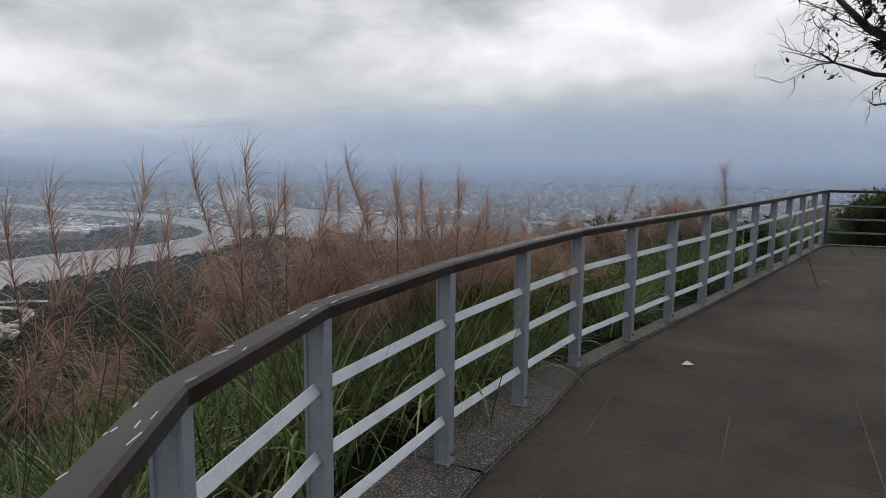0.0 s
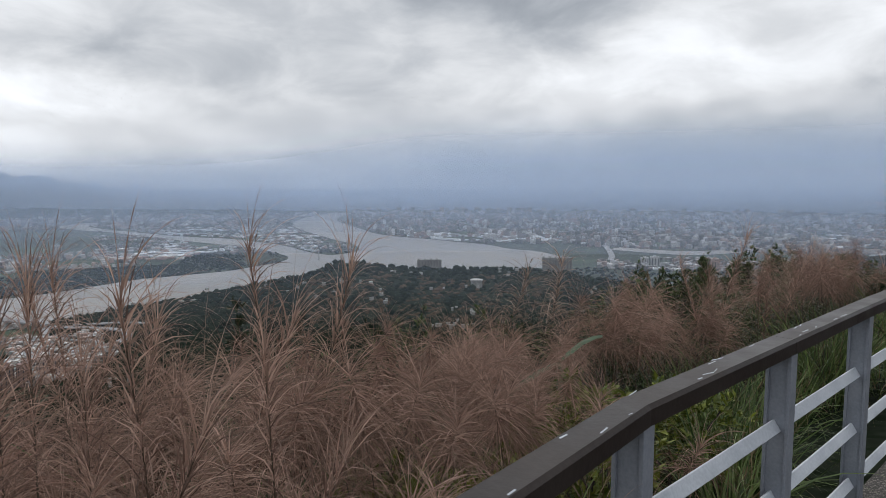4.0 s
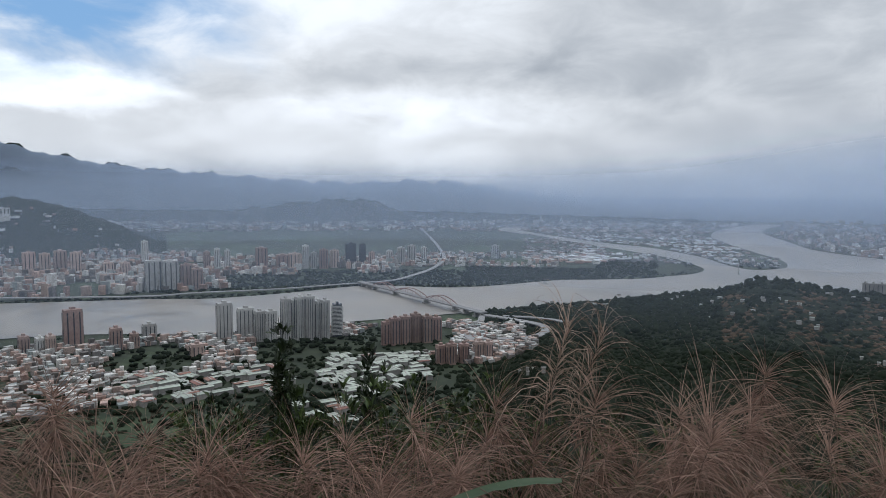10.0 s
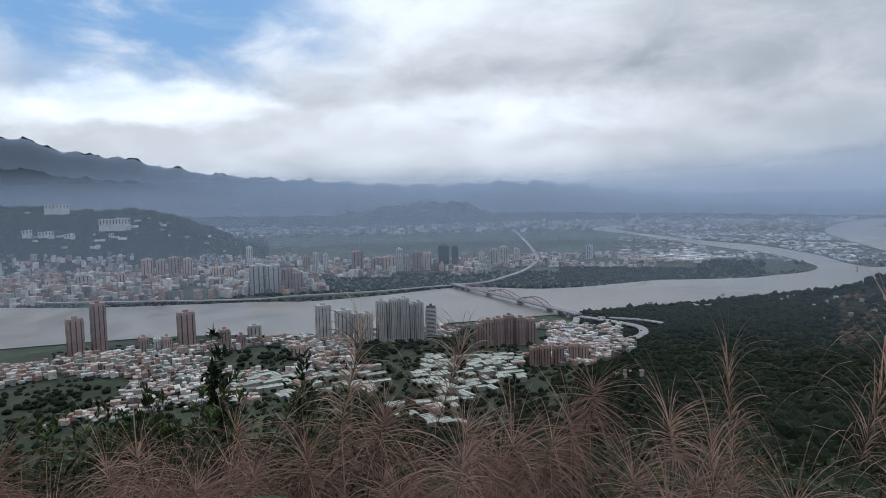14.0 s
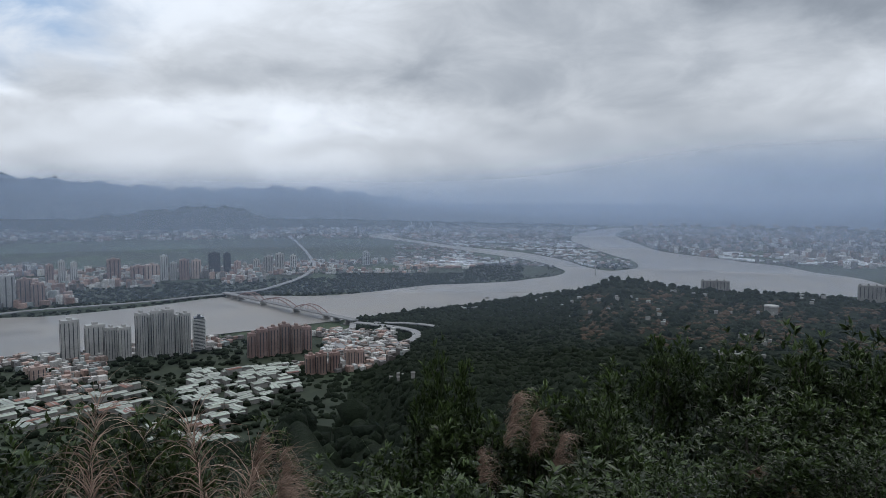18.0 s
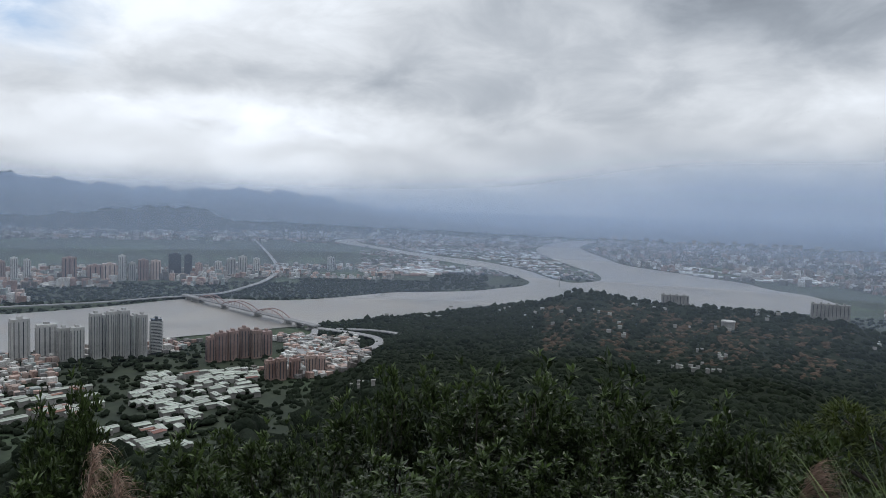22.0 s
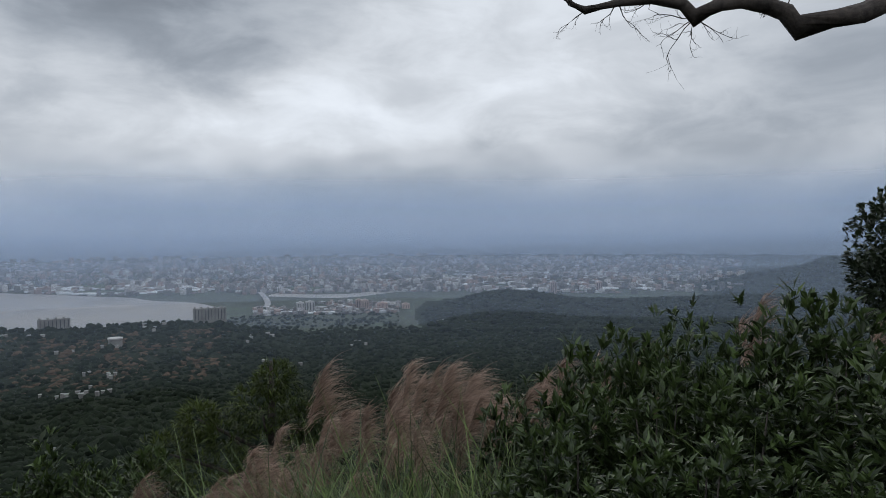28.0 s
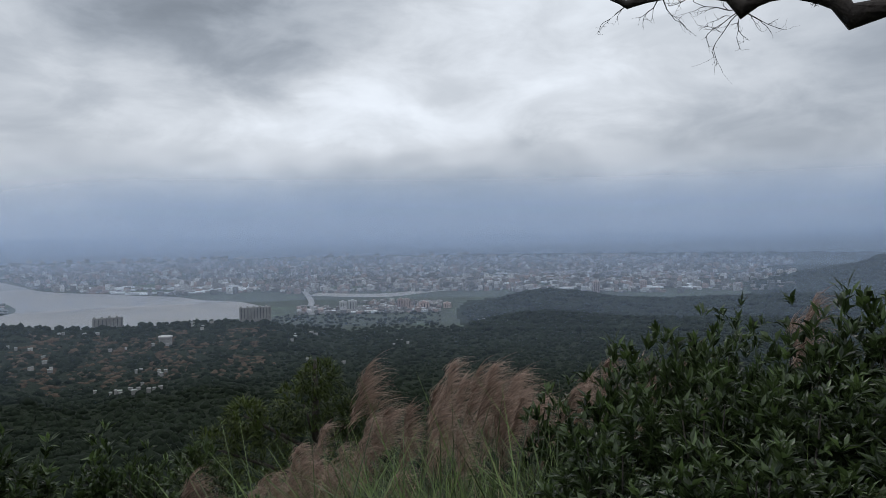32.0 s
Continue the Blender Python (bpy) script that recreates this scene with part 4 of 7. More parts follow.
def along(s, o):
    """A point o metres outside the railing, s metres along it (0 at the bend by the start)."""
    run = 0.0
    for a, b in zip(LINE[2:], LINE[3:]):
        d2 = (b - a).length
        if s <= run + d2 or b is LINE[-1]:
            u = (b - a) / d2
            p = a + u * (s - run)
            return p.x - u.y * o, p.y + u.x * o
        run += d2


def seen_from(x, y, az, dist):
    return x - dist * math.sin(radians(az)), y + dist * math.cos(radians(az))


# ---- the valley: woods ----
def dry_land(x, y):
    """Which of many plain points lie outside the river."""
    inside = np.zeros(len(x), bool)
    for (ax, ay), (bx, by) in zip(SHORE, SHORE[1:] + SHORE[:1]):
        if ay != by:
            inside ^= ((ay > y) != (by > y)) & (x < (bx - ax) * (y - ay) / (by - ay) + ax)
    return ~inside


def ico(sub):
    bm = bmesh.new()
    bmesh.ops.create_icosphere(bm, subdivisions=sub, radius=1.0)
    v = np.array([x.co[:] for x in bm.verts])
    f = np.array([[x.index for x in p.verts] for p in bm.faces])
    bm.free()
    return v, f


def lumps(name, centres, radii, sub, mat, label, seed, flat=0.7, rough=0.2):
    """Many uneven tree crowns as one mass."""
    g = np.random.default_rng(seed)
    v0, f0 = ico(sub)
    n, k = len(centres), len(v0)
    jit = 1 + g.normal(0, rough, (n, k, 1))
    v = v0[None] * jit * radii[:, None, None] * np.array([1, 1, flat]) + centres[:, None, :]
    f = (f0[None] + (np.arange(n) * k)[:, None, None]).reshape(-1, 3)
    ob = part(name, fast_mesh(name, squeeze(v.reshape(-1, 3)), f, mat, True))
    return tagged(ob, label, "woodland", kind="stuff")


def domes(name, az, r, rad, mat, label, seed, tall=0.95):
    """Small far tree crowns, only their upper sides, as one mass."""
    g = np.random.default_rng(seed)
    v0, f0 = ico(1)
    f0 = f0[v0[f0].mean(1)[:, 2] > -0.15]
    x, y = EYE.x - r * np.sin(np.radians(az)), EYE.y + r * np.cos(np.radians(az))
    c = np.stack([x, y, land(az, r)], -1)
    keep = dry_land(x, y)
    c, rad = c[keep], rad[keep]
    n, k = len(c), len(v0)
    v = v0[None] * (1 + g.normal(0, 0.2, (n, k, 1))) * rad[:, None, None] * np.array([1, 1, tall]) * np.stack([np.ones(n), np.ones(n), g.uniform(0.7, 1.25, n)], -1)[:, None, :] + c[:, None, :]
    f = (f0[None] + (np.arange(n) * k)[:, None, None]).reshape(-1, 3)
    return tagged(part(name, fast_mesh(name, squeeze(v.reshape(-1, 3)), f, mat, True)), label, "woodland", kind="stuff")


def scatter(n, az0, az1, r0, r1, seed):
    g = np.random.default_rng(seed)
    az = g.uniform(az0, az1, n)
    r = np.exp(g.uniform(math.log(r0), math.log(r1), n))
    return az, r


def to_xyz(az, r, z):
    return np.stack([EYE.x - r * np.sin(np.radians(az)), EYE.y + r * np.cos(np.radians(az)), z], -1)


def in_sheds(az, r):
    """Open built-up ground at the foot of the slope."""
    return ((az > 54) & (r > 1040)) | ((az > 59.5) & (az < 68) & (r > 880)) | ((az > 47) & (r > 1240)) | ((az > 68) & (r > 1060)) | ((az > 44) & (r > 1560))


def build_woods():
    g = np.random.default_rng(3)
    n = 30000
    az, r = g.uniform(-62, 122, n), 130 + 2120 * g.uniform(0, 1, n) ** 0.8
    keep = ~in_sheds(az, r)
    az, r = az[keep], r[keep]
    rad = (2.6 + 0.0021 * r) * g.uniform(0.55, 1.45, len(r)) * (1 + 0.35 * (np.sin(az * 2.1 + r * 0.01) > 0.6))
    plots = np.sin(az * 1.3) + np.sin(r * 0.012 + az) + np.sin(az * 3.7 + r * 0.021)
    brown = (az > 8) & (az < 31) & (r > 1150) & (r < 1950) & (plots > -0.6)
    pick = g.uniform(0, 1, len(r))
    domes("woods", az[~brown], r[~brown], rad[~brown], CANOPY, "dark green broadleaf woods over the slope and the low hills", 4)
    m = brown & (pick < 0.74)
    domes("scrub", az[m], r[m], rad[m] * 0.9, CANOPY_PALE, "pale brown scrub and plots on the hilltop", 5, 0.6)
    m = brown & (pick > 0.74)
    domes("woods", az[m], r[m], rad[m], CANOPY, "scattered dark trees among the hilltop plots", 6)
    # wooded foot of the hill down to the near bank
    az, r = g.uniform(32, 50.5, 2600), g.uniform(1480, 2250, 2600)
    domes("woods", az, r, g.uniform(5, 11, 2600), CANOPY, "dark woods down to the edge of the river", 7)
    # gardens and woods between the houses of the near town
    az, r = g.uniform(46, 118, 3400), g.uniform(1030, 1660, 3400)
    m = in_sheds(az, r) & (np.sin(az * 0.9 + r * 0.02) + np.sin(r * 0.013 - az * 0.5) > -0.35)
    domes("woods", az[m], r[m], g.uniform(3.0, 6.5, m.sum()), CANOPY, "trees and gardens between the houses of the near town", 8)
    # hills across the side valley
    az, r = scatter(4200, -64, -5, 2050, 2780, 5)
    h = land(az, r)
    m = (h > RIVER + 3) & (np.random.default_rng(55).uniform(0, 1, len(az)) < smooth01((-5.5 - az) / 5))
    lumps("woods", to_xyz(az, r, h + 4)[m], np.full(m.sum(), 15.0), 1, CANOPY, "dark woods on the far side of the valley", 6, 0.6)
    # blue hills further off
    az, r = scatter(2600, -64, -25, 3350, 4500, 15)
    h = land(az, r)
    m = h > RIVER + 6
    lumps("woods", to_xyz(az, r, h + 4)[m], np.full(m.sum(), 24.0), 1, CANOPY, "wooded blue hills at the side of the plain", 16, 0.6)
    # bank of mangroves and park trees along the far shore
    cs = []
    g = np.random.default_rng(9)
    for a, b in zip(spline(NORTH_BANK, 10)[8:200], spline(NORTH_BANK, 10)[9:201]):
        t = (b - a)
        nrm = Vector((-t.y, t.x)).normalized()
        for _ in range(max(1, int(t.length / 6))):
            q = a + t * g.uniform(0, 1) + nrm * (8 + 60 * g.uniform(0, 1) ** 1.6)
            cs.append((q.x, q.y, RIVER + 1.0))
    cs = np.array(cs)
    cs = cs[dry_land(cs[:, 0], cs[:, 1])]
    lumps("woods", cs, np.where(np.hypot(cs[:, 0], cs[:, 1]) > 2900, 0.6, 1.0) * g.uniform(3, 7, len(cs)), 1, CANOPY, "belt of mangroves along the far bank", 10, 0.55)
    cs = []
    for az0, az1, r0, r1, n in ((40, 52, 2440, 2900, 1300), (36, 41, 2650, 3300, 420), (47, 80, 2260, 2750, 1700), (60, 84, 1330, 1480, 200), (55, 70, 940, 1300, 260), (70, 112, 1040, 1300, 420), (27, 34, 3180, 3500, 90), (-6, 8, 2280, 2650, 260)):
        az, r = scatter(n, az0, az1, r0, r1, int(r0))
        cs.append(to_xyz(az, r, np.maximum(land(az, r), RIVER) + 2))
    cs = np.concatenate(cs)
    cs = cs[dry_land(cs[:, 0], cs[:, 1])]
    lumps("woods", cs, g.uniform(4, 9, len(cs)), 1, CANOPY, "clumps of trees on the river flats", 11, 0.6)


build_woods()


# ---- the valley: towns ----
CUBE = np.array([[-.5, -.5, 0], [.5, -.5, 0], [.5, .5, 0], [-.5, .5, 0], [-.5, -.5, 1], [.5, -.5, 1], [.5, .5, 1], [-.5, .5, 1]])
CUBE_F = np.array([[0, 1, 5, 4], [1, 2, 6, 5], [2, 3, 7, 6], [3, 0, 4, 7], [4, 5, 6, 7]])


def houses(name, label, zones, mat, seed, category="town"):
    """Small buildings past counting, as one mass. zones: az0, az1, r0, r1, count, footprint, low, high."""
    g = np.random.default_rng(seed)
    vs, fs, k = [], [], 0
    for az0, az1, r0, r1, n, foot, lo, hi in zones:
        a = g.uniform(az0, az1, n)
        r = np.sqrt(g.uniform(r0 * r0, r1 * r1, n))
        p = to_xyz(a, r, np.maximum(land(a, r), RIVER))
        grain = np.sin(p[:, 0] / 90) + np.sin(p[:, 1] / 70) + np.sin((p[:, 0] + p[:, 1]) / 160)
        pad = foot * 1.2
        dry = dry_land(p[:, 0] + pad, p[:, 1]) & dry_land(p[:, 0] - pad, p[:, 1]) & dry_land(p[:, 0], p[:, 1] + pad) & dry_land(p[:, 0], p[:, 1] - pad)
        dry &= (r < 5000) | (p[:, 2] < RIVER + 6)
        for i in range(n):
            if grain[i] < -1.2 or not dry[i]:
                continue
            w, d2 = foot * g.uniform(0.6, 1.6), foot * g.uniform(0.6, 1.6)
            h = lo + (hi - lo) * g.uniform(0, 1) ** 2.2
            t = radians(20 + 35 * math.sin(p[i, 0] / 500)) + g.normal(0, 0.08)
            c, s = math.cos(t), math.sin(t)
            q = CUBE * np.array([w, d2, h])
            q = np.stack([q[:, 0] * c - q[:, 1] * s, q[:, 0] * s + q[:, 1] * c, q[:, 2]], -1)
            vs.append(q + p[i])
            fs.append(CUBE_F + k)
            k += 8
    ob = part(name, fast_mesh(name, squeeze(np.concatenate(vs)), np.concatenate(fs), mat))
    return tagged(ob, label, category, kind="stuff")


houses("town_houses", "crowded low houses of the near riverside town", (
    (70, 97, 1230, 1560, 1500, 9, 5, 16), (47, 57, 1290, 1640, 700, 9.5, 5, 13), (46, 54, 1240, 1420, 320, 9.5, 6, 15), (58, 70, 1480, 1600, 170, 10, 5, 13), (97, 112, 1300, 1640, 420, 10, 5, 14), (78, 112, 1080, 1300, 800, 9.5, 5, 12)), HOUSES, 21)
houses("town_houses", "dense mid-rise town on the far bank", (
    (74, 110, 2380, 3150, 3600, 14, 8, 40), (74, 100, 3150, 3650, 1000, 15, 8, 32), (80, 104, 3500, 4300, 40, 16, 8, 16), (58, 75, 2650, 3250, 900, 16, 8, 34), (44, 58, 2900, 3500, 600, 15, 6, 22), (72, 86, 2300, 2600, 380, 15, 10, 46), (40, 47, 3100, 3700, 130, 26, 6, 12)), HOUSES, 22)
houses("town_houses", "low houses on the narrow river island", ((27, 47, 3250, 6200, 2200, 17, 5, 11),), HOUSES_FAR, 23)
houses("city_blocks", "wide hazy city on the plain beyond the river", (
    (-34, 27, 3700, 7500, 7200, 22, 8, 40), (-34, 27, 7500, 10500, 1500, 36, 10, 50), (-6, 6, 2640, 3050, 420, 15, 6, 18), (-13, 8, 3560, 4300, 1000, 19, 8, 36), (-26, -12, 3500, 5200, 1000, 22, 8, 30)), HOUSES_FAR, 24)
houses("city_blocks", "pale hazy suburbs under the mountains", ((28, 108, 5600, 7600, 3000, 30, 8, 34), (28, 108, 8800, 11000, 900, 40, 10, 50)), HOUSES_FAR, 25)
houses("shed_roofs", "long white industrial roofs along the river", (
    (8, 22, 3850, 4500, 260, 46, 6, 9), (-27, -11, 3650, 5200, 260, 50, 6, 10), (86, 92, 3500, 4200, 10, 30, 8, 14), (30, 42, 3300, 5200, 330, 26, 5, 7), (40, 45, 3200, 3500, 60, 40, 5, 8), (50, 57, 1330, 1600, 80, 20, 5, 8), (-5, 4, 2650, 3000, 70, 18, 5, 9)), SHEETS_FAR, 26)


def upright(az, r, turn=0.0, z=None):
    """Pose and scale of a building on the plain, facing the terrace."""
    p = Vector(place(az, r, z))
    q = Vector(squeeze([p])[0])
    s = math.hypot(q.x - EYE.x, q.y - EYE.y) / r
    return Matrix.Translation(q) @ Matrix.Rotation(radians(az + turn), 4, "Z") @ Matrix.Scale(s, 4)


def tower(az, r, w, dep, h, mat, label, turn=12.0, strips=4, bands=0, crown=1, z=None, group="tower blocks by the river", name="tower_block"):
    """A block of flats: body with set-back corners, glazed strips, roof house, and floor bands where they show."""
    t = thing(name, label, "building", group, at=upright(az, r, turn, z))
    bm = bmesh.new()
    box(bm, (w, dep, h), Matrix.Translation((0, 0, h / 2 - 1)))
    box(bm, (w * 0.72, dep + 3, h - 3), Matrix.Translation((0, 0, h / 2 - 2.5)))
    box(bm, (w + 3, dep * 0.6, h - 6), Matrix.Translation((0, 0, h / 2 - 4)))
    part("body", bm, mat, t)
    for k in range(strips):
        x = (k + 0.5) / strips * w - w / 2
        bm = bmesh.new()
        box(bm, (w / strips * 0.21, 1.2, h - 9), Matrix.Translation((x, -dep / 2 - (1.25 if abs(x) < w * 0.36 else -0.25), h / 2 - 2)))
        part("window_strip", bm, GLASS, t)
    for k in range(max(2, strips // 2)):
        n = max(2, strips // 2)
        y = (k + 0.5) / n * dep * 0.9 - dep * 0.45
        for sx in (-1, 1):
            bm = bmesh.new()
            box(bm, (1.2, dep / n * 0.24, h - 10), Matrix.Translation((sx * (w / 2 + (1.25 if abs(y) < dep * 0.3 else -0.25)), y, h / 2 - 2)))
            part("window_strip", bm, GLASS, t)
    for k in range(bands):
        bm = bmesh.new()
        box(bm, (w + 4.2, dep + 4.2, 1.5), Matrix.Translation((0, 0, 4 + k * (h - 6) / bands)))
        part("floor_band", bm, TILE_PALE, t, "pale balcony band")
    for k in range(crown):
        bm = bmesh.new()
        box(bm, (w * 0.3, dep * 0.5, 5), Matrix.Translation(((k - (crown - 1) / 2) * w * 0.45, 0, h + 1)))
        part("roof_house", bm, mat, t)
    return t


GREY = "grey tiled high-rise block of flats by the river"
for az, r, w, h, mat, turn in ((72.4, 1499, 30, 84, TILE_GREY, 15), (70.7, 1510, 34, 69, TILE_GREY, 10), (69.6, 1478, 19, 66, TILE_GREY, 20), (68.7, 1470, 21, 67, TILE_GREY, 20),
                               (67.45, 1481, 17, 91, TILE_GREY, 25), (66.75, 1490, 12, 86, TILE_PALE, 25), (66.3, 1474, 16, 95, TILE_GREY, 25), (65.5, 1469, 17, 97, TILE_GREY, 25), (64.75, 1480, 13, 84, TILE_PALE, 25), (64.2, 1466, 15, 88, TILE_GREY, 25)):
    tower(az, r, w, 20, h, mat, GREY, turn)
tower(63.15, 1498, 21, 20, 73, GLASS, "high-rise ringed with white balcony bands", 5, 2, 22)
for az, r, h in ((58.9, 1400, 50), (58.2, 1398, 58), (57.3, 1405, 60), (56.4, 1425, 62), (55.4, 1420, 58), (54.6, 1440, 52)):
    tower(az, r, 20, 18, h, TILE_RED, "red-brown tiled block of flats in the riverside town", 18, 3)
for az, r, h in ((54.2, 1240, 36), (53.3, 1236, 40), (52.2, 1250, 37), (50.9, 1275, 36), (50.1, 1282, 34)):
    tower(az, r, 17, 14, h, TILE_PINK if az < 51 else TILE_RED, "reddish walk-up block at the edge of the woods", 30, 3)
for az, r, w, h, mat in ((80.5, 1481, 20, 48, TILE_RED), (78.1, 1600, 26, 30, TILE_GREY), (83.4, 1567, 34, 78, TILE_RED), (89.7, 1615, 27, 107, TILE_RED), (91.3, 1598, 30, 80, TILE_RED),
                         (86.6, 1530, 16, 38, TILE_PINK), (85.6, 1520, 14, 34, TILE_PALE), (84.9, 1500, 14, 40, TILE_PINK), (79.2, 1500, 15, 30, TILE_RED), (74.6, 1370, 22, 26, TILE_PINK)):
    tower(az, r, w, 20, h, mat, "red-brown high-rise near the water" if mat is TILE_RED else "mid-rise block in the riverside town", 12, 3)
FAR_BANK = ((102.1, 3050, 30, 105, TILE_PALE), (96.3, 2900, 64, 112, TILE_PALE), (98.2, 2900, 40, 98, TILE_PINK), (104, 2950, 40, 70, TILE_PINK), (86.0, 2900, 40, 95, TILE_PINK), (85.0, 2900, 34, 88, TILE_PINK), (84.0, 2880, 40, 98, TILE_PINK), (83.0, 2860, 34, 92, TILE_PINK),
            (78.2, 3000, 24, 118, TILE_PALE), (77.6, 2340, 50, 100, TILE_GREY), (76.4, 2330, 48, 98, TILE_GREY), (75.2, 2340, 36, 84, TILE_RED), (74.4, 2330, 34, 70, TILE_RED), (72.8, 2800, 20, 96, TILE_PALE), (72.0, 2820, 20, 88, TILE_PALE), (73.6, 2850, 24, 80, TILE_PINK),
            (69.3, 2850, 44, 92, TILE_RED), (67.6, 2850, 50, 62, TILE_RED), (66.6, 2860, 46, 66, TILE_PINK), (65.7, 2860, 26, 98, TILE_PALE), (65.0, 2850, 24, 70, TILE_GREY), (64.2, 2850, 34, 82, TILE_RED), (63.3, 2880, 34, 76, TILE_PINK),
            (61.9, 2980, 44, 96, GLASS), (60.9, 2980, 26, 92, GLASS), (60.1, 2950, 26, 60, TILE_PINK), (57.6, 3050, 34, 72, TILE_GREY), (56.7, 3080, 34, 80, TILE_GREY), (58.6, 3030, 26, 60, TILE_GREY), (55.6, 3150, 26, 66, TILE_PALE), (49.5, 3300, 32, 66, TILE_GREY),
            (79.6, 2700, 30, 62, TILE_PINK), (80.8, 2760, 34, 58, TILE_PINK), (88, 2800, 34, 55, TILE_PINK), (90.5, 2850, 40, 52, TILE_GREY), (92.6, 2800, 40, 48, TILE_PINK))
for az, r, w, h, mat in FAR_BANK:
    tower(az, r, w, w * 0.6, h, mat, "high-rise of the town across the river" if mat is not GLASS else "dark glass tower across the river", 10, 3, group="towers across the river")
for az, r, w, h in ((2.3, 2760, 30, 38), (1.5, 2770, 34, 40), (-3.1, 2750, 28, 44), (-2.6, 2800, 24, 40), (-4.6, 2760, 40, 30), (-6.6, 2800, 30, 22), (-19.2, 3500, 30, 60), (-23, 3700, 30, 50)):
    tower(az, r, w, 24, h, TILE_GREY if az > 0 else TILE_PINK, "tower block in the small town behind the hill", 10, 3, group="towers behind the hill")


def on_land(az, el):
    """The distance at which the sight line meets the hill."""
    rs = np.geomspace(300, 2300, 600)
    e = np.degrees(np.arctan2(land(np.full(600, az), rs) - EYE.z, rs))
    i = np.argmax(e > el)
    return float(rs[i] if e.max() > el else rs[-1])


def crest_block(az, w, top_el, base_el, label):
    r = 2085.0
    z0, z1 = EYE.z + r * math.tan(radians(base_el)), EYE.z + r * math.tan(radians(top_el))
    t = thing("apartment_row", label, "building", "buildings on the hill", at=upright(az, r, 8, z0))
    h = z1 - z0
    bm = bmesh.new()
    box(bm, (w, 18, h + 8), Matrix.Translation((0, 0, h / 2 - 4)))
    part("body", bm, WALL, t)
    n = int(w / 9)
    for k in range(n):
        x = (k + 0.5) / n * w - w / 2
        bm = bmesh.new()
        box(bm, (1.3, 1, h - 5), Matrix.Translation((x, -9.3, h / 2 - 1)))
        part("window_strip", bm, GLASS, t)
        if k % 2 == 0:
            bm = bmesh.new()
            box(bm, (5, 6, 4), Matrix.Translation((x, 0, h + 2)))
            part("roof_house", bm, WALL, t)


def slope_block(az, el, r, w, h, label):
    """A long white building on the foothill across the river."""
    t = thing("hillside_building", label, "building", "buildings on the foothill", at=upright(az, r, 6, EYE.z + r * math.tan(radians(el))))
    bm = bmesh.new()
    box(bm, (w, 20, h + 30), Matrix.Translation((0, 0, h / 2 - 15)))
    box(bm, (w * 0.3, 24, h + 36), Matrix.Translation((w * 0.2, 0, h / 2 - 15)))
    part("body", bm, TILE_PALE, t)
    n = max(2, int(w / 14))
    for k in range(n):
        bm = bmesh.new()
        box(bm, (5, 1.4, h * 0.7), Matrix.Translation(((k + 0.5) / n * w - w / 2, -12.2, h / 2)))
        part("window_strip", bm, GLASS, t)


for az, el, w, h in ((88.1, -1.75, 150, 34), (91.9, -0.35, 110, 18), (92.7, -2.3, 70, 16), (91.2, -2.5, 50, 14), (93.9, -2.15, 44, 16), (91.9, -3.8, 60, 18), (94.3, -4.4, 90, 20), (88.4, -2.6, 24, 14)):
    slope_block(az, el, 3900, w, h, "long white building on the wooded foothill")
crest_block(20.5, 76, -6.36, -7.05, "long weathered apartment building on the hill crest")
crest_block(9.5, 92, -6.10, -7.05, "long weathered apartment building at the end of the hill")


def shed(az, r, w, dep, h, turn, mat, label, z=None, group="factory sheds below the slope"):
    """A factory shed: walls, two roof slopes and a ridge cap."""
    t = thing("shed", label, "shed", group, at=upright(az, r, turn, z))
    bm = bmesh.new()
    box(bm, (w, dep, h + 3), Matrix.Translation((0, 0, h / 2 - 1.5)))
    part("wall", bm, WALL, t)
    rise = dep * 0.09
    for s in (-1, 1):
        bm = bmesh.new()
        y0, y1 = s * (dep / 2 + 0.6), 0.0
        a = [(-w / 2 - .5, y0, h + .1), (w / 2 + .5, y0, h + .1), (w / 2 + .5, y1, h + rise), (-w / 2 - .5, y1, h + rise)]
        vs = [bm.verts.new(p) for p in a] + [bm.verts.new((p[0], p[1], p[2] + 0.4)) for p in a]
        for f in ((0, 1, 2, 3), (4, 5, 6, 7), (0, 1, 5, 4), (1, 2, 6, 5), (2, 3, 7, 6), (3, 0, 4, 7)):
            bm.faces.new([vs[i] for i in f])
        bmesh.ops.recalc_face_normals(bm, faces=bm.faces)
        part("roof_slope", bm, mat, t)
    bm = bmesh.new()
    box(bm, (w + 1, 1.6, 0.8), Matrix.Translation((0, 0, h + rise + 0.4)))
    part("ridge_cap", bm, TILE_GREY, t)
    return t


g4 = np.random.default_rng(44)
for az0, az1, r0, r1, n, lo, hi in ((55.3, 64.6, 1060, 1300, 112, 13, 28), (60.5, 66.8, 895, 1010, 20, 14, 26), (67.5, 80.5, 1075, 1250, 62, 18, 38), (60.0, 62.5, 1000, 1080, 9, 15, 26)):
    for k in range(n):
        az, r = g4.uniform(az0, az1), g4.uniform(r0, r1)
        if az < 57.5 and r < 1130:
            continue
        red = g4.uniform() < (0.22 if az > 67 else 0.03)
        shed(az, r, g4.uniform(lo, hi), g4.uniform(9, 16), g4.uniform(5, 8), 24 + g4.normal(0, 6) + (90 if g4.uniform() < 0.3 else 0), ROOF_RED if red else ROOF,
             "factory shed with a rust red sheet roof" if red else "factory shed with a pale green sheet roof")
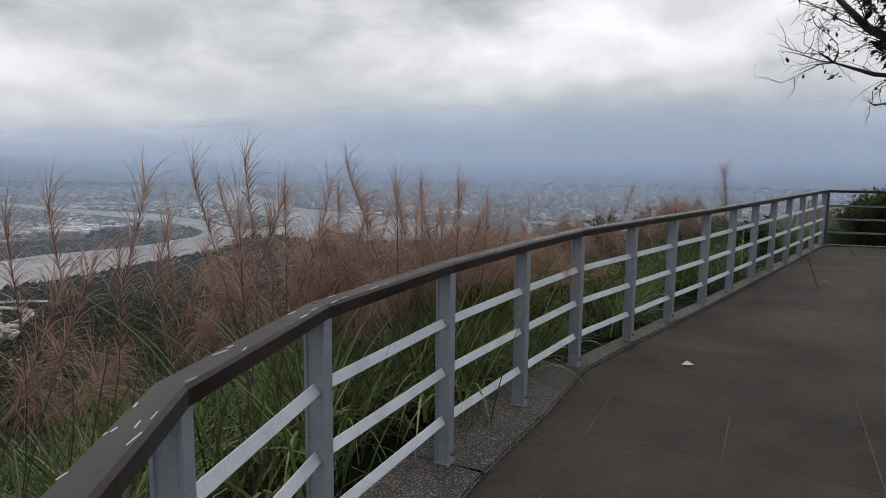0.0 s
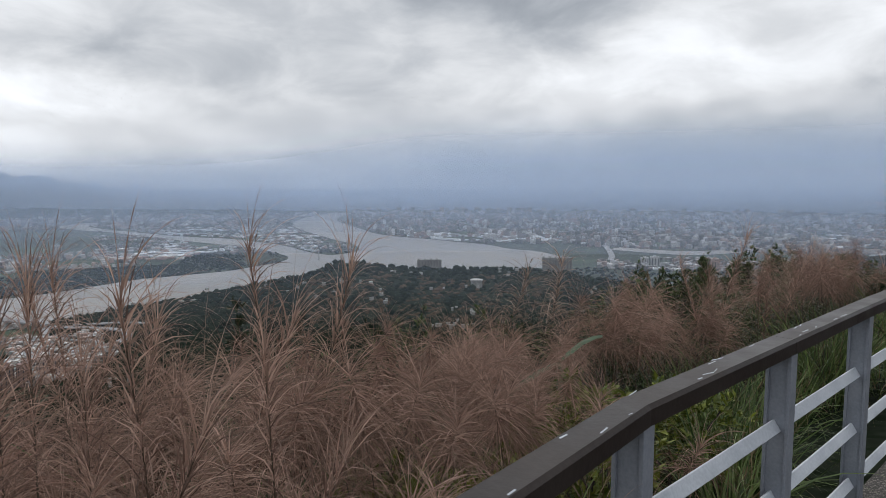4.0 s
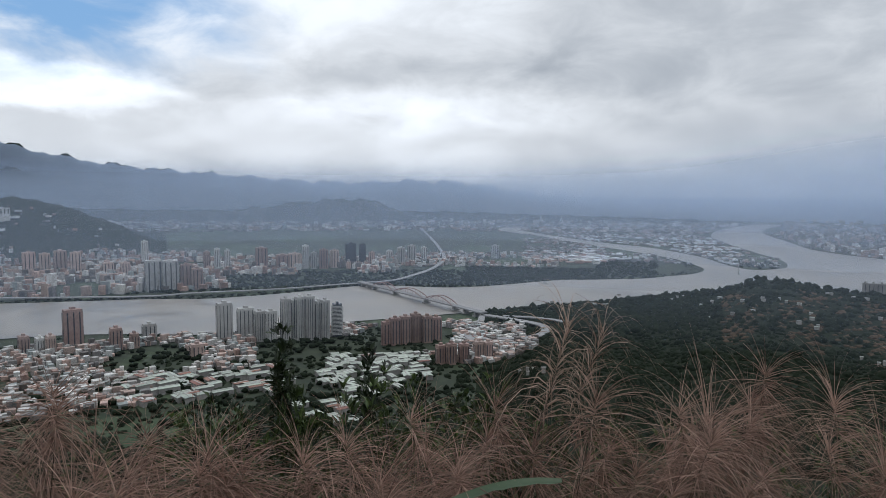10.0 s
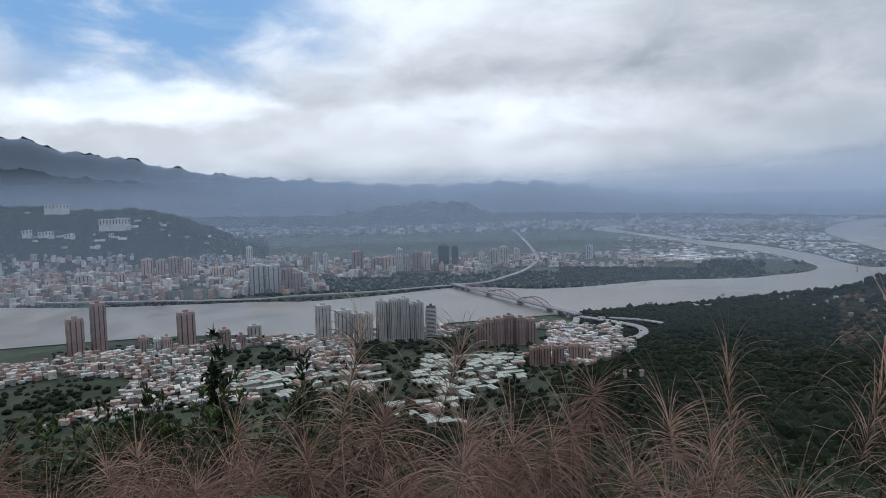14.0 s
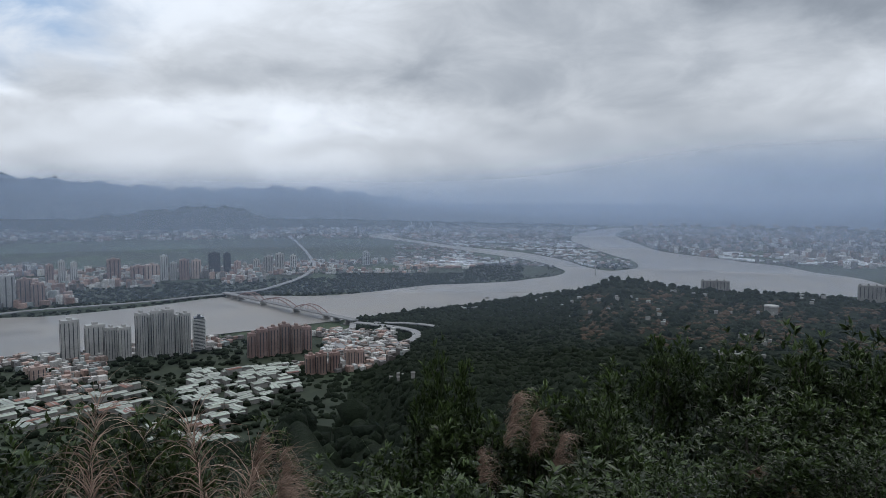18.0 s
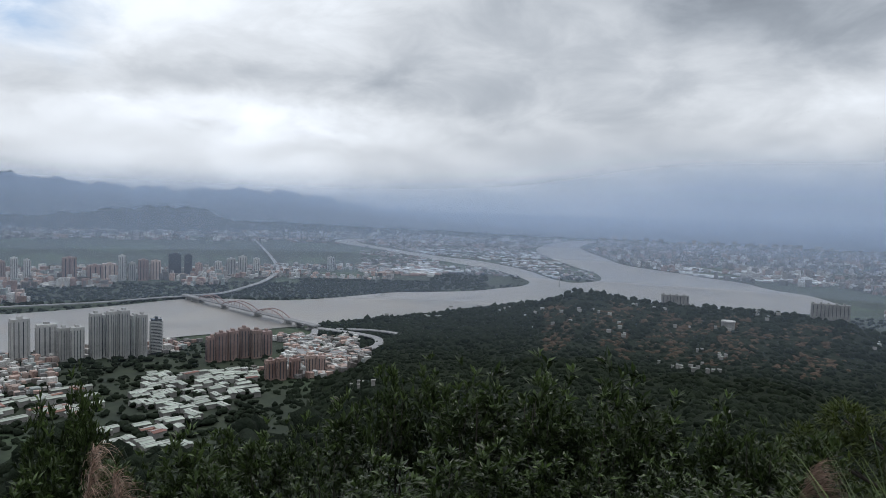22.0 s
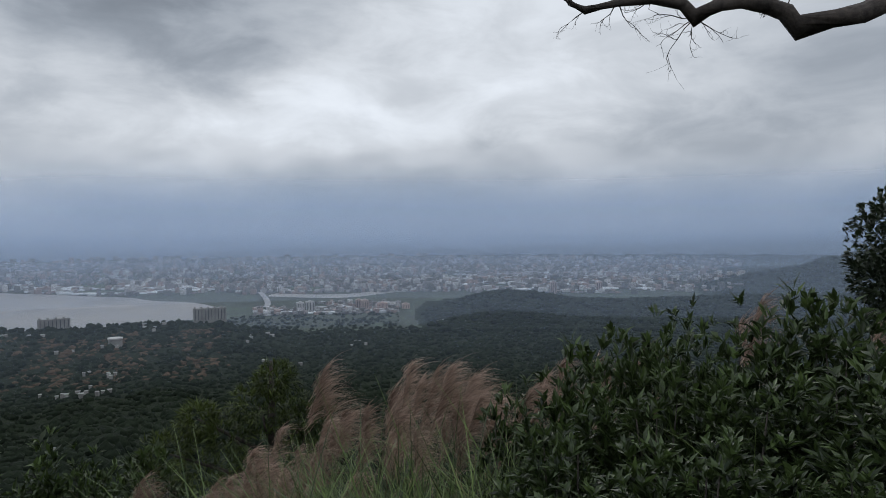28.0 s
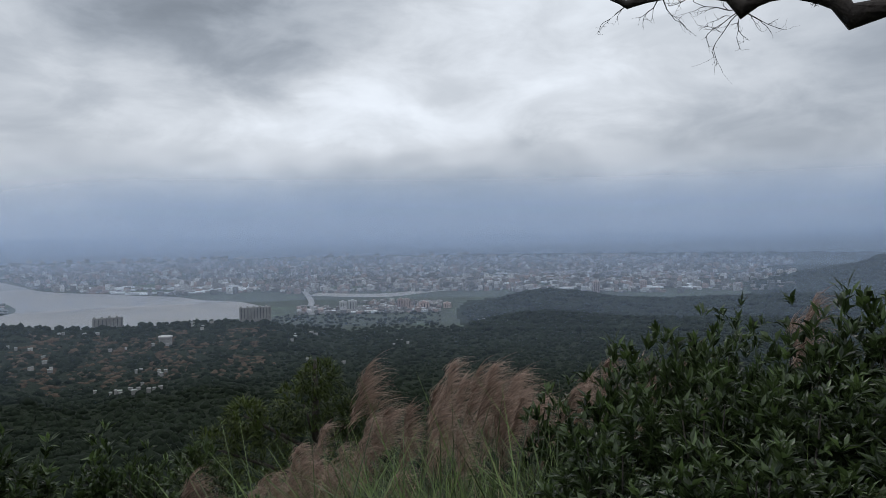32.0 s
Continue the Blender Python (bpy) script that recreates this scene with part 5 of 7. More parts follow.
# white-roofed houses scattered over the wooded hill
for az, el, n, sx, sy in ((18.7, -12.2, 12, 2.2, 0.5), (17.0, -11.0, 6, 2.2, 0.5), (20.0, -8.9, 3, 2.0, 0.3), (16.4, -8.8, 2, 0.6, 0.2), (31, -8.6, 5, 3, 0.5), (25, -8.3, 5, 4, 0.5), (22, -7.6, 5, 4, 0.3), (14, -7.5, 5, 4, 0.3), (6, -8.8, 5, 2, 0.3),
                          (-10.6, -7.7, 7, 1.6, 0.25), (35, -8.6, 6, 4, 0.3), (42, -9.4, 7, 5, 0.2), (46, -15.2, 5, 1.5, 0.3), (-3, -9.6, 4, 3, 0.6), (3, -10.8, 3, 3, 0.5), (27, -9.8, 8, 6, 1.0)):
    for k in range(n):
        a, e = az + g4.normal(0, sx * 0.45), el + g4.normal(0, sy * 0.5)
        r = on_land(a, e)
        big = r / 1178
        shed(a, r, g4.uniform(3, 7) * big, g4.uniform(3, 5) * big, 3.0, g4.uniform(-30, 30), ROOF if g4.uniform() < 0.4 else WALL, "small white-roofed building among the trees on the hill", float(land(a, r)) + 3.5, "houses on the hill")
t = thing("water_tank", "round pale water tank on the hill", "tank", at=upright(16.4, on_land(16.4, -8.75), 0, float(land(16.4, on_land(16.4, -8.75)))))
bm = bmesh.new()
bmesh.ops.create_cone(bm, cap_ends=True, segments=24, radius1=15, radius2=15, depth=24, matrix=Matrix.Translation((0, 0, 8)))
part("drum", bm, WALL, t)
bm = bmesh.new()
bmesh.ops.create_cone(bm, cap_ends=True, segments=24, radius1=16.5, radius2=16.5, depth=3, matrix=Matrix.Translation((0, 0, 20)))
part("rim", bm, TILE_GREY, t)


# ---- the arch bridge and its ramps ----
def ribbon_road(bm, pts, half, thick):
    pts = [Vector(p) for p in pts]
    rows = []
    for i, p in enumerate(pts):
        d2 = (pts[min(i + 1, len(pts) - 1)] - pts[max(0, i - 1)])
        n = Vector((d2.y, -d2.x, 0)).normalized() * half
        rows.append([bm.verts.new(squeeze([q])[0]) for q in (p - n, p + n, p + n - Vector((0, 0, thick)), p - n - Vector((0, 0, thick)))])
    for a, b in zip(rows, rows[1:]):
        for k in range(4):
            bm.faces.new((a[k], a[(k + 1) % 4], b[(k + 1) % 4], b[k]))
    bm.faces.new(rows[0])
    bm.faces.new(rows[-1][::-1])
    bmesh.ops.recalc_face_normals(bm, faces=bm.faces)
    return bm


def lift(line, z):
    return [(p[0], p[1], RIVER + z) for p in line]


bridge = thing("arch_bridge", "long road bridge with three low red arches on concrete piers", "bridge")
A0, A1 = Vector((-2010, 1118, RIVER + 15)), Vector((-1310, 1092, RIVER + 15))
part("deck", ribbon_road(bmesh.new(), [A0.lerp(A1, i / 10) for i in range(11)], 11, 3.5), ROAD, bridge)
span = [(-1905, -1772), (-1765, -1590), (-1583, -1440)]
for x0, x1 in span:
    for side in (-9.5, 9.5):
        bm = bmesh.new()
        pts = []
        for k in range(13):
            f = k / 12
            x = x0 + (x1 - x0) * f
            y = A0.y + (A1.y - A0.y) * (x - A0.x) / (A1.x - A0.x) + side
            pts.append((x, y, RIVER + 13 + 18 * 4 * f * (1 - f)))
        tube(bm, pts, [1.3] * 13, 6)
        arch = part("arch_rib", bm, BRIDGE_RED, bridge, "dull red steel arch rib")
        for k in range(2, 11):
            bm = bmesh.new()
            tube(bm, [pts[k], (pts[k][0], pts[k][1], RIVER + 14)], [0.35, 0.35], 4)
            part("hanger", bm, BRIDGE_RED, arch)
for x in (-1985, -1945, -1905, -1768, -1586, -1440, -1390, -1340):
    y = A0.y + (A1.y - A0.y) * (x - A0.x) / (A1.x - A0.x)
    bm = bmesh.new()
    box(bm, (7, 16, 17), Matrix.Translation((x, y, RIVER + 5)), 1.0)
    box(bm, (12, 24, 4), Matrix.Translation((x, y, RIVER + 1.5)), 0.5)
    part("pier", bm, CONCRETE, bridge)


def roadway(label, pts, z, half):
    ob = part("road", ribbon_road(bmesh.new(), lift([tuple(p) for p in spline(pts, 6)], z), half, 2.5), ROAD)
    tagged(ob, label, "road", kind="structure")


roadway("elevated road curving from the bridge across the flats", [(-2010, 1118), (-2000, 1240), (-2095, 1400), (-2215, 1560), (-2400, 1745), (-2610, 1915), (-3110, 2240), (-3860, 2700), (-5600, 3750)], 12, 9)
roadway("riverside expressway along the far bank", [(-2700, -520), (-2370, 20), (-2135, 428), (-2112, 590), (-2062, 776), (-2040, 906), (-2035, 1061), (-2005, 1180)], 8, 9)
roadway("looping ramps at the near end of the bridge", [(-1310, 1092), (-1240, 1110), (-1130, 1120), (-1060, 1060), (-1050, 980), (-1100, 900)], 9, 10)
roadway("looping ramps at the near end of the bridge", [(-1310, 1085), (-1260, 1040), (-1200, 960), (-1130, 900), (-1040, 880)], 7, 8)
roadway("looping ramps at the near end of the bridge", [(-1280, 1130), (-1200, 1190), (-1120, 1200), (-1060, 1150)], 7, 8)
roadway("road bridge over the side river", [(-345, 3560), (-320, 3440), (-262, 3060), (-250, 2860)], 12, 13)
for az, r, h in ((45.6, 7126, 82), (43.9, 7200, 66)):
    t = thing("bridge_pylon", "slender white pylon of a far cable-stayed bridge", "bridge", at=upright(az, r, 0))
    for s in (-1, 1):
        bm = bmesh.new()
        tube(bm, [(s * 26, 0, 0), (s * 5, 0, h * 0.7), (0, 0, h)], [5, 4.5, 4], 6)
        part("leg", bm, TILE_PALE, t)
t = thing("river_mast", "thin signal mast standing in the river", "mast", at=upright(29.9, 2900, 0))
bm = bmesh.new()
tube(bm, [(0, 0, 0), (0, 0, 42)], [2.2, 1.2], 6)
part("pole", bm, CONCRETE, t)
bm = bmesh.new()
box(bm, (10, 8, 3), Matrix.Translation((0, 0, 1)), 0.4)
part("footing", bm, CONCRETE, t)
t = thing("barge", "small work boat moored by the far bank", "boat", at=upright(45.3, 2380, 30))
bm = bmesh.new()
box(bm, (34, 10, 4), Matrix.Translation((0, 0, 1.6)), 1.2)
part("hull", bm, TILE_GREY, t)
bm = bmesh.new()
box(bm, (12, 7, 7), Matrix.Translation((4, 0, 6.5)), 0.5)
part("cabin", bm, TILE_PALE, t)

# ---- plants outside the railing ----
FLAG = [grass_thing(90 + i, "silvergrass clump with compact pale brown plumes blown to one side", blades=52, plumes=2 + i % 2, plume_size=0.34, fluff=100, lean=(0.34, 0.0), spray=0.30, sag=3.0, high=2.4, plume_mat=PLUME_PALE) for i in range(4)]


def leaf_ribbons(base, aim, length, width, droop, g):
    """Lance-shaped leaves, folded along the midrib and bent down."""
    n = len(base)
    aim = aim / np.linalg.norm(aim, axis=1, keepdims=True)
    side = np.cross(aim, g.normal(size=(n, 3)) * 0.35 + np.array([0, 0, 1.0]))
    side /= np.maximum(np.linalg.norm(side, axis=1, keepdims=True), 1e-6)
    mid = base + aim * (length * 0.5)[:, None]
    t = aim + np.array([0, 0, -1.0]) * (droop * 0.6)[:, None]
    tip = mid + t / np.linalg.norm(t, axis=1, keepdims=True) * (length * 0.5)[:, None]
    h, up = side * (width * 0.5)[:, None], np.cross(side, aim) * (width * 0.16)[:, None]
    v = np.stack([base, mid, tip, mid - h + up, mid + h + up], 1)
    q = np.array([[0, 3, 2, 1], [0, 1, 2, 4]])
    return v.reshape(-1, 3), (q[None] + (np.arange(n) * 5)[:, None, None]).reshape(-1, 4)


def rosettes(tips, outward, g, leaves=7, length=0.11, width=0.03, droop=0.6, splay=0.9):
    n = len(tips) * leaves
    base = np.repeat(tips, leaves, 0) + g.normal(0, 0.012, (n, 3))
    ax = np.repeat(outward, leaves, 0)
    rnd = g.normal(size=(n, 3))
    rnd -= ax * (rnd * ax).sum(1, keepdims=True)
    rnd /= np.linalg.norm(rnd, axis=1, keepdims=True)
    return leaf_ribbons(base, ax + rnd * g.uniform(0.4, 1.6, (n, 1)) * splay, length * g.uniform(0.6, 1.3, n), width * g.uniform(0.7, 1.3, n), droop * g.uniform(0, 1.6, n), g)


def shrub(seed, label, name="shrub", tips=300, leaves=7, length=0.105, width=0.029, mat=None, stems=4, high=2.0, wide=1.7, lobes=8, category="shrub"):
    """A shrub: forked stems, and rosettes of leaves round uneven lobes."""
    g = np.random.default_rng(seed)
    t = thing(name, label, category, "shrubs outside the railing" if category == "shrub" else "")
    pts, outs = [], []
    for k in range(lobes):
        f = k / max(1, lobes - 1)
        a = k * 2.4 + g.uniform(-0.5, 0.5)
        rr = wide * 0.30 * math.sqrt(f)
        c = np.array([rr * math.cos(a), rr * math.sin(a), high * (0.80 - 0.34 * f * g.uniform(0.4, 1.3))])
        d = g.normal(size=(tips // lobes, 3))
        d /= np.linalg.norm(d, axis=1, keepdims=True)
        d[:, 2] = np.abs(d[:, 2]) * np.where(g.uniform(0, 1, len(d)) < 0.75, 1, -1)
        r = g.uniform(0.3, 1.15, (len(d), 1)) ** 0.6 * np.array([wide * 0.24, wide * 0.24, high * 0.19])
        pts.append(c + d * r)
        outs.append(d * 0.7 + np.array([0, 0, 0.5]))
    pts, outs = np.concatenate(pts), np.concatenate(outs)
    outs /= np.linalg.norm(outs, axis=1, keepdims=True)
    m = rosettes(pts, outs, g, leaves, length, width)
    tagged(part("foliage", fast_mesh("foliage", *m, mat or BUSH_LEAF), None, t), kind="stuff")
    for k in range(stems):
        tip = pts[g.integers(len(pts))]
        foot = np.array([g.normal(0, 0.05), g.normal(0, 0.05), -0.05])
        mid = foot * 0.45 + tip * 0.55 + g.normal(0, 0.08, 3)
        bm = bmesh.new()
        tube(bm, [foot, (foot + mid) / 2, mid, tip], [0.024, 0.019, 0.014, 0.004], 5)
        stem = part("stem", bm, DARK_BARK, t)
        near = pts[np.argsort(np.linalg.norm(pts - mid, axis=1))[:60:6]]
        bm = bmesh.new()
        for q in near[:1]:
            tube(bm, [mid, (mid + q) / 2 + g.normal(0, 0.03, 3), q], [0.010, 0.007, 0.003], 4)
        part("twig", bm, DARK_BARK, stem)
    t["fresh"] = 1
    t["true_height"] = float(pts[:, 2].max() + length * 0.6)
    return t


SHRUBS = [shrub(200 + i, "dense dark green shrub with whorled lance-shaped leaves", tips=300, leaves=9, length=0.066, width=0.026, wide=1.05) for i in range(4)]
TALL = [shrub(210 + i, "tall dark green shrub with whorled lance-shaped leaves", tips=420, leaves=9, length=0.066, width=0.026, high=3.6, wide=1.3, lobes=11, stems=6) for i in range(2)]
FINE = [shrub(220 + i, "scrubby bush with small dull leaves and bare twigs", tips=300, leaves=7, length=0.058, width=0.020, wide=1.15, stems=6, lobes=10) for i in range(3)]
YELLOW = [shrub(240 + i, "yellow-green bush among the grass", tips=190, leaves=6, length=0.07, width=0.032, mat=BUSH_PALE, high=1.1, wide=1.0) for i in range(2)]
WHORL = [shrub(300 + i, "dense dark green shrub with whorled lance-shaped leaves below the railing", tips=230, leaves=9, length=0.108, width=0.034, high=2.8, wide=0.95, lobes=10, stems=6) for i in range(4)]
DULL = [shrub(310 + i, "scrubby bush with dull leaves and bare twigs below the railing", tips=250, leaves=8, length=0.08, width=0.026, high=2.8, wide=1.0, stems=8, lobes=11) for i in range(3)]
SPRIG = [shrub(260 + i, "thin upright sapling with a few pale-edged leaves", tips=54, leaves=7, length=0.10, width=0.034, stems=3, wide=0.34, lobes=4, high=2.6) for i in range(2)]
REDDISH = [shrub(270, "small bush turning red", tips=70, leaves=5, length=0.06, width=0.026, mat=RED_LEAF, high=0.7, wide=0.5)]
COLUMN = [shrub(290 + i, "tall leafy stem rising above the silvergrass", tips=160, leaves=6, length=0.075, width=0.024, mat=TREE_LEAF, stems=2, wide=0.16, lobes=9) for i in range(2)]


def put(proto, eye, az, dist, top_el, wide=1.0, turn=None):
    """Stands a plant so that its top lies on a sight line."""
    x, y = seen_from(eye[0], eye[1], az, dist)
    if outside(x, y) < 0.35:
        return None
    h = max(0.35, 1.6 + dist * math.tan(radians(top_el)) - ground_height(x, y) + 0.03)
    if h > 2.7 and proto in SHRUBS:
        proto = TALL[SHRUBS.index(proto) % 2]
    turn = rng.uniform(0, 360) if turn is None else turn
    if "tip" not in proto:
        return grow(proto, x, y, h, turn)
    # the plume's tip, not the foot, lies on the sight line
    a = radians(turn)
    for _ in range(3):
        k = h / proto["true_height"]
        w = min(max(k, 0.6), 1.25)
        fx = x - w * (proto["tip"][0] * math.cos(a) - proto["tip"][1] * math.sin(a))
        fy = y - w * (proto["tip"][0] * math.sin(a) + proto["tip"][1] * math.cos(a))
        h = max(0.35, 1.6 + dist * math.tan(radians(top_el)) - ground_height(fx, fy) + 0.03)
    if outside(fx, fy) < 0.2:
        return grow(proto, x, y, h, turn)
    return stand(proto, fx, fy, h / proto["true_height"], turn, w)


bush = grow


def hedge(eye, tops, dist, step, kinds, wide, seed, loose=0.5, low=0.0):
    """A run of bushes whose tops follow a skyline: degrees left of the y axis and above the horizon, seen from eye."""
    g = np.random.default_rng(seed)
    line = curve(sorted(tops))
    a, last = tops[0][0], tops[-1][0]
    k = 0
    while a > last:
        d2 = dist * g.uniform(0.9, 1.12)
        x, y = seen_from(*eye, a + g.normal(0, 0.3), d2)
        if outside(x, y) > 0.3:
            z = ground_height(x, y)
            h = max(0.5, 1.6 + d2 * math.tan(radians(float(line(a)) - abs(g.normal(0, loose)) - low)) - z + 0.22)
            proto = kinds[k % len(kinds)]
            stand(proto, x, y, h / proto["true_height"], g.uniform(0, 360), wide * g.uniform(0.85, 1.2))
        a -= step * g.uniform(0.8, 1.2)
        k += 1


def plume_belt(eye, tops, near, far, n, kinds, seed, drop=1.6, turn=(-25, 25)):
    """Plumed clumps whose highest tips follow a skyline seen from eye."""
    g = np.random.default_rng(seed)
    line = curve(sorted(tops))
    a0, a1 = tops[0][0], tops[-1][0]
    for k in range(n):
        az = a0 + (a1 - a0) * ((k * 0.618 + 0.1) % 1.0)
        put(kinds[k % len(kinds)], eye, az, near + (far - near) * ((k * 0.414) % 1.0), float(line(az)) - drop * g.uniform(0, 1) ** 1.5, 1.0, g.uniform(*turn))


# silvergrass belt outside the bend and the first stretch of railing
for k in range(100):
    s, o = rng.uniform(-4.5, 7.8), 0.45 + 5.0 * rng.uniform(0, 1) ** 1.2
    x, y = along(s, o) if s > 0 else (LINE[3].x + 0.1 - o, LINE[3].y + s)
    if outside(x, y) < 0.4:
        continue
    top = 1.0 - 0.16 * o + rng.normal(0, 0.12) - (0.22 if s > 4.2 else -0.14)
    h = max(0.5, top - ground_height(x, y))
    if o < 1.15:
        grow(LEAFY[k % 3], x, y, min(h, 0.9), rng.uniform(0, 360))
    elif k % 3 == 0 or (s > 3.2 and k % 5 != 2):
        grow(LEAFY[k // 3 % 3], x, y, h * 0.74, rng.uniform(0, 360))
    elif k % 13 == 1:
        grow(FINE[k % 3], x, y, h * 0.75)
    else:
        grow(PLUMED[k % 6], x, y, h)
for k in range(16):
    s, o = -3.2 + 6.4 * ((k * 0.618) % 1.0), 1.3 + 2.2 * ((k * 0.414) % 1.0)
    x, y = along(s, o) if s > 0 else (LINE[3].x + 0.1 - o, LINE[3].y + s)
    grow(AIRY[k % 3] if k % 2 else PLUMED[k % 6], x, y, 1.12 + 0.34 * ((k * 0.27) % 1.0) - ground_height(x, y))
# tall open plumes above the rest near the bend
START, BEND = (0.01, -1.13), (-0.01, 0.51)
for k, (eye, az, dist, el) in enumerate((
        (START, 42, 3.0, 1.1), (START, 38, 3.2, 3.3), (START, 33.2, 3.4, 3.0), (START, 28, 3.6, 3.8), (START, 23.1, 3.9, 1.9), (START, 16.5, 4.6, -0.9), (START, 45, 2.8, 0), (START, 36, 3.7, 0.5), (START, 31, 4.0, 0.8), (START, 25.5, 3.4, 1), (START, 20, 4.2, 0),
        (BEND, 32.6, 2.7, 4.7), (BEND, 29.1, 4.2, 0), (BEND, 25, 4.0, -1.5), (BEND, 19.8, 2.8, 0.5), (BEND, 16.8, 2.9, 0.7), (BEND, -6.6, 7.0, -2.3), (BEND, -12.1, 9.0, -1.8), (BEND, 13, 3.0, -1.8), (BEND, 10, 3.1, -2.6), (BEND, 22.5, 2.8, -1.2))):
    put(AIRY[k % 3], eye, az, dist, el, 1.0, rng.uniform(-20, 20))
plume_belt(BEND, [(44, -4.5), (30, -4.5), (20, -5.5), (10, -6.5), (2, -7.0), (-4, -6.5)], 2.3, 4.6, 28, PLUMED, 61, 4.0)
plume_belt((0.02, 2.36), [(66, -8.5), (50, -10.0), (36, -9.5), (24, -8.5), (16, -9.0), (11, -11)], 1.9, 3.6, 30, PLUMED, 62, 5.0)
for k, (az, dist, el) in enumerate(((34.0, 2.5, 1.4), (28.8, 2.4, 1.7), (52, 2.2, -1.0), (42, 2.8, -5.5), (-4.5, 5.6, -0.5), (-0.5, 5.4, -4.0))):
    put(AIRY[k % 3], (0.02, 2.36), az, dist, el, 1.0, rng.uniform(-20, 20))
# drooping plumes that stand above the belt
WALK_9, WALK_A = (1.0, 4.85), (1.18, 5.2)
for k, (eye, az, dist, el) in enumerate((
        (WALK_9, 83.5, 2.3, -11.2), (WALK_9, 61.2, 2.5, -13.6), (WALK_9, 52.9, 2.7, -13.8), (WALK_9, 47.4, 2.8, -13.8), (WALK_9, 40.2, 2.5, -11.2), (WALK_9, 31.4, 2.7, -13.0), (WALK_9, 27.4, 3.0, -9.6), (WALK_9, 23.4, 3.1, -9.3), (WALK_9, 19.2, 2.8, -12.2), (WALK_9, 42.5, 2.2, -16.9), (WALK_9, 36, 2.3, -17.5),
        (WALK_A, 82.3, 2.2, -13.2), (WALK_A, 86.5, 2.4, -14.2), (WALK_A, 74.6, 2.6, -14.9), (WALK_A, 38.6, 2.7, -10.5), (WALK_A, 33, 2.5, -12.5), (WALK_A, 57.7, 2.6, -15.9), (WALK_A, 67.5, 2.3, -17), (WALK_A, 62, 2.1, -20), (WALK_A, 30, 2.6, -14), (WALK_A, 90, 2.2, -12), (WALK_A, 79, 2.0, -18))):
    put(PLUMED[k % 6], eye, az, dist, el, 1.0, rng.uniform(-20, 20))
put(SPARSE[0], WALK_A, 48.3, 3.0, -8.4, 1.0, 0)
put(SPARSE[2], (1.55, 5.95), 69, 2.6, -7.4, 1.0, 90)
# a lone stalk close to the railing further on, and the last clumps before the shrubs
WALK_B = (3.06, 9.07)
for k, (az, dist, el) in enumerate(((91.5, 1.9, -11.6), (89.0, 1.7, -12.2), (86.6, 1.9, -12.0), (84.2, 1.7, -12.9), (81.6, 1.8, -14.0), (79.4, 1.9, -15.0))):
    put(PLUMED[(k * 5 + 2) % 6], WALK_B, az, dist, el, 1.0, 35 * k)
put(SPENT, WALK_B, 79.8, 1.35, 7.0, 1.5, 30)
for k, (az, dist, el) in enumerate(((88, 1.5, -12.5), (84, 1.7, -16), (62.9, 1.9, -13.0), (57.1, 2.2, -13.1), (76.8, 1.5, -18.3), (70, 1.6, -18), (46.8, 2.0, -15.7), (44, 2.1, -18), (95, 2.2, -12), (102, 1.8, -13))):
    put((SPARSE[k % 4] if 1 < k < 8 else PLUMED[k % 6]), WALK_B, az, dist, el, 1.0, rng.uniform(0, 360))
for az, dist, el, kind in ((68, 3.2, -16.5, 1), (73, 3.0, -16.2, 2)):
    put(SHRUBS[kind], WALK_B, az, dist, el)
# plants among the silvergrass: tall leafy stems, yellow bushes by the fourth post, a reddish one
put(COLUMN[0], WALK_A, 71.2, 4.6, -10.8)
put(COLUMN[1], WALK_A, 63.8, 4.6, -12.9)
put(SHRUBS[2], WALK_A, 57, 3.8, -17, 0.9)
put(SHRUBS[1], WALK_A, 62, 3.3, -19, 0.9)
put(FINE[2], WALK_A, 78, 3.4, -16.5, 0.9)
put(FINE[0], WALK_A, 40, 3.6, -19, 1.1)
hedge(WALK_A, [(92, -20), (80, -19), (66, -17.5), (57, -18), (50, -20.5), (38, -21), (26, -19)], 3.3, 5.5, DULL + SHRUBS[:2], 0.55, 77)
for s, o, top, wide, kind in ((4.6, 0.9, 0.62, 0.9, 0), (5.2, 0.8, 0.70, 0.9, 1), (5.9, 1.0, 0.66, 1.0, 0), (6.6, 0.9, 0.6, 0.9, 1)):
    x, y = along(s, o)
    bush(YELLOW[kind], x, y, top - ground_height(x, y), 40 * kind)
x, y = along(5.0, 0.75)
bush(REDDISH[0], x, y, 0.6, 0)
for s, o, top in ((7.2, 1.0, 0.62), (8.0, 1.3, 0.6), (8.8, 1.0, 0.55), (9.8, 1.2, 0.5), (10.8, 1.0, 0.5), (11.8, 1.2, 0.5), (12.8, 1.0, 0.45)):
    x, y = along(s, o)
    grow(LEAFY[int(s) % 3], x, y, max(0.5, top - ground_height(x, y)), 60 * s)
    x, y = along(s + 0.4, o + 0.8)
    bush(FINE[int(s) % 3], x, y, max(0.5, top - ground_height(x, y)), 80 * s)



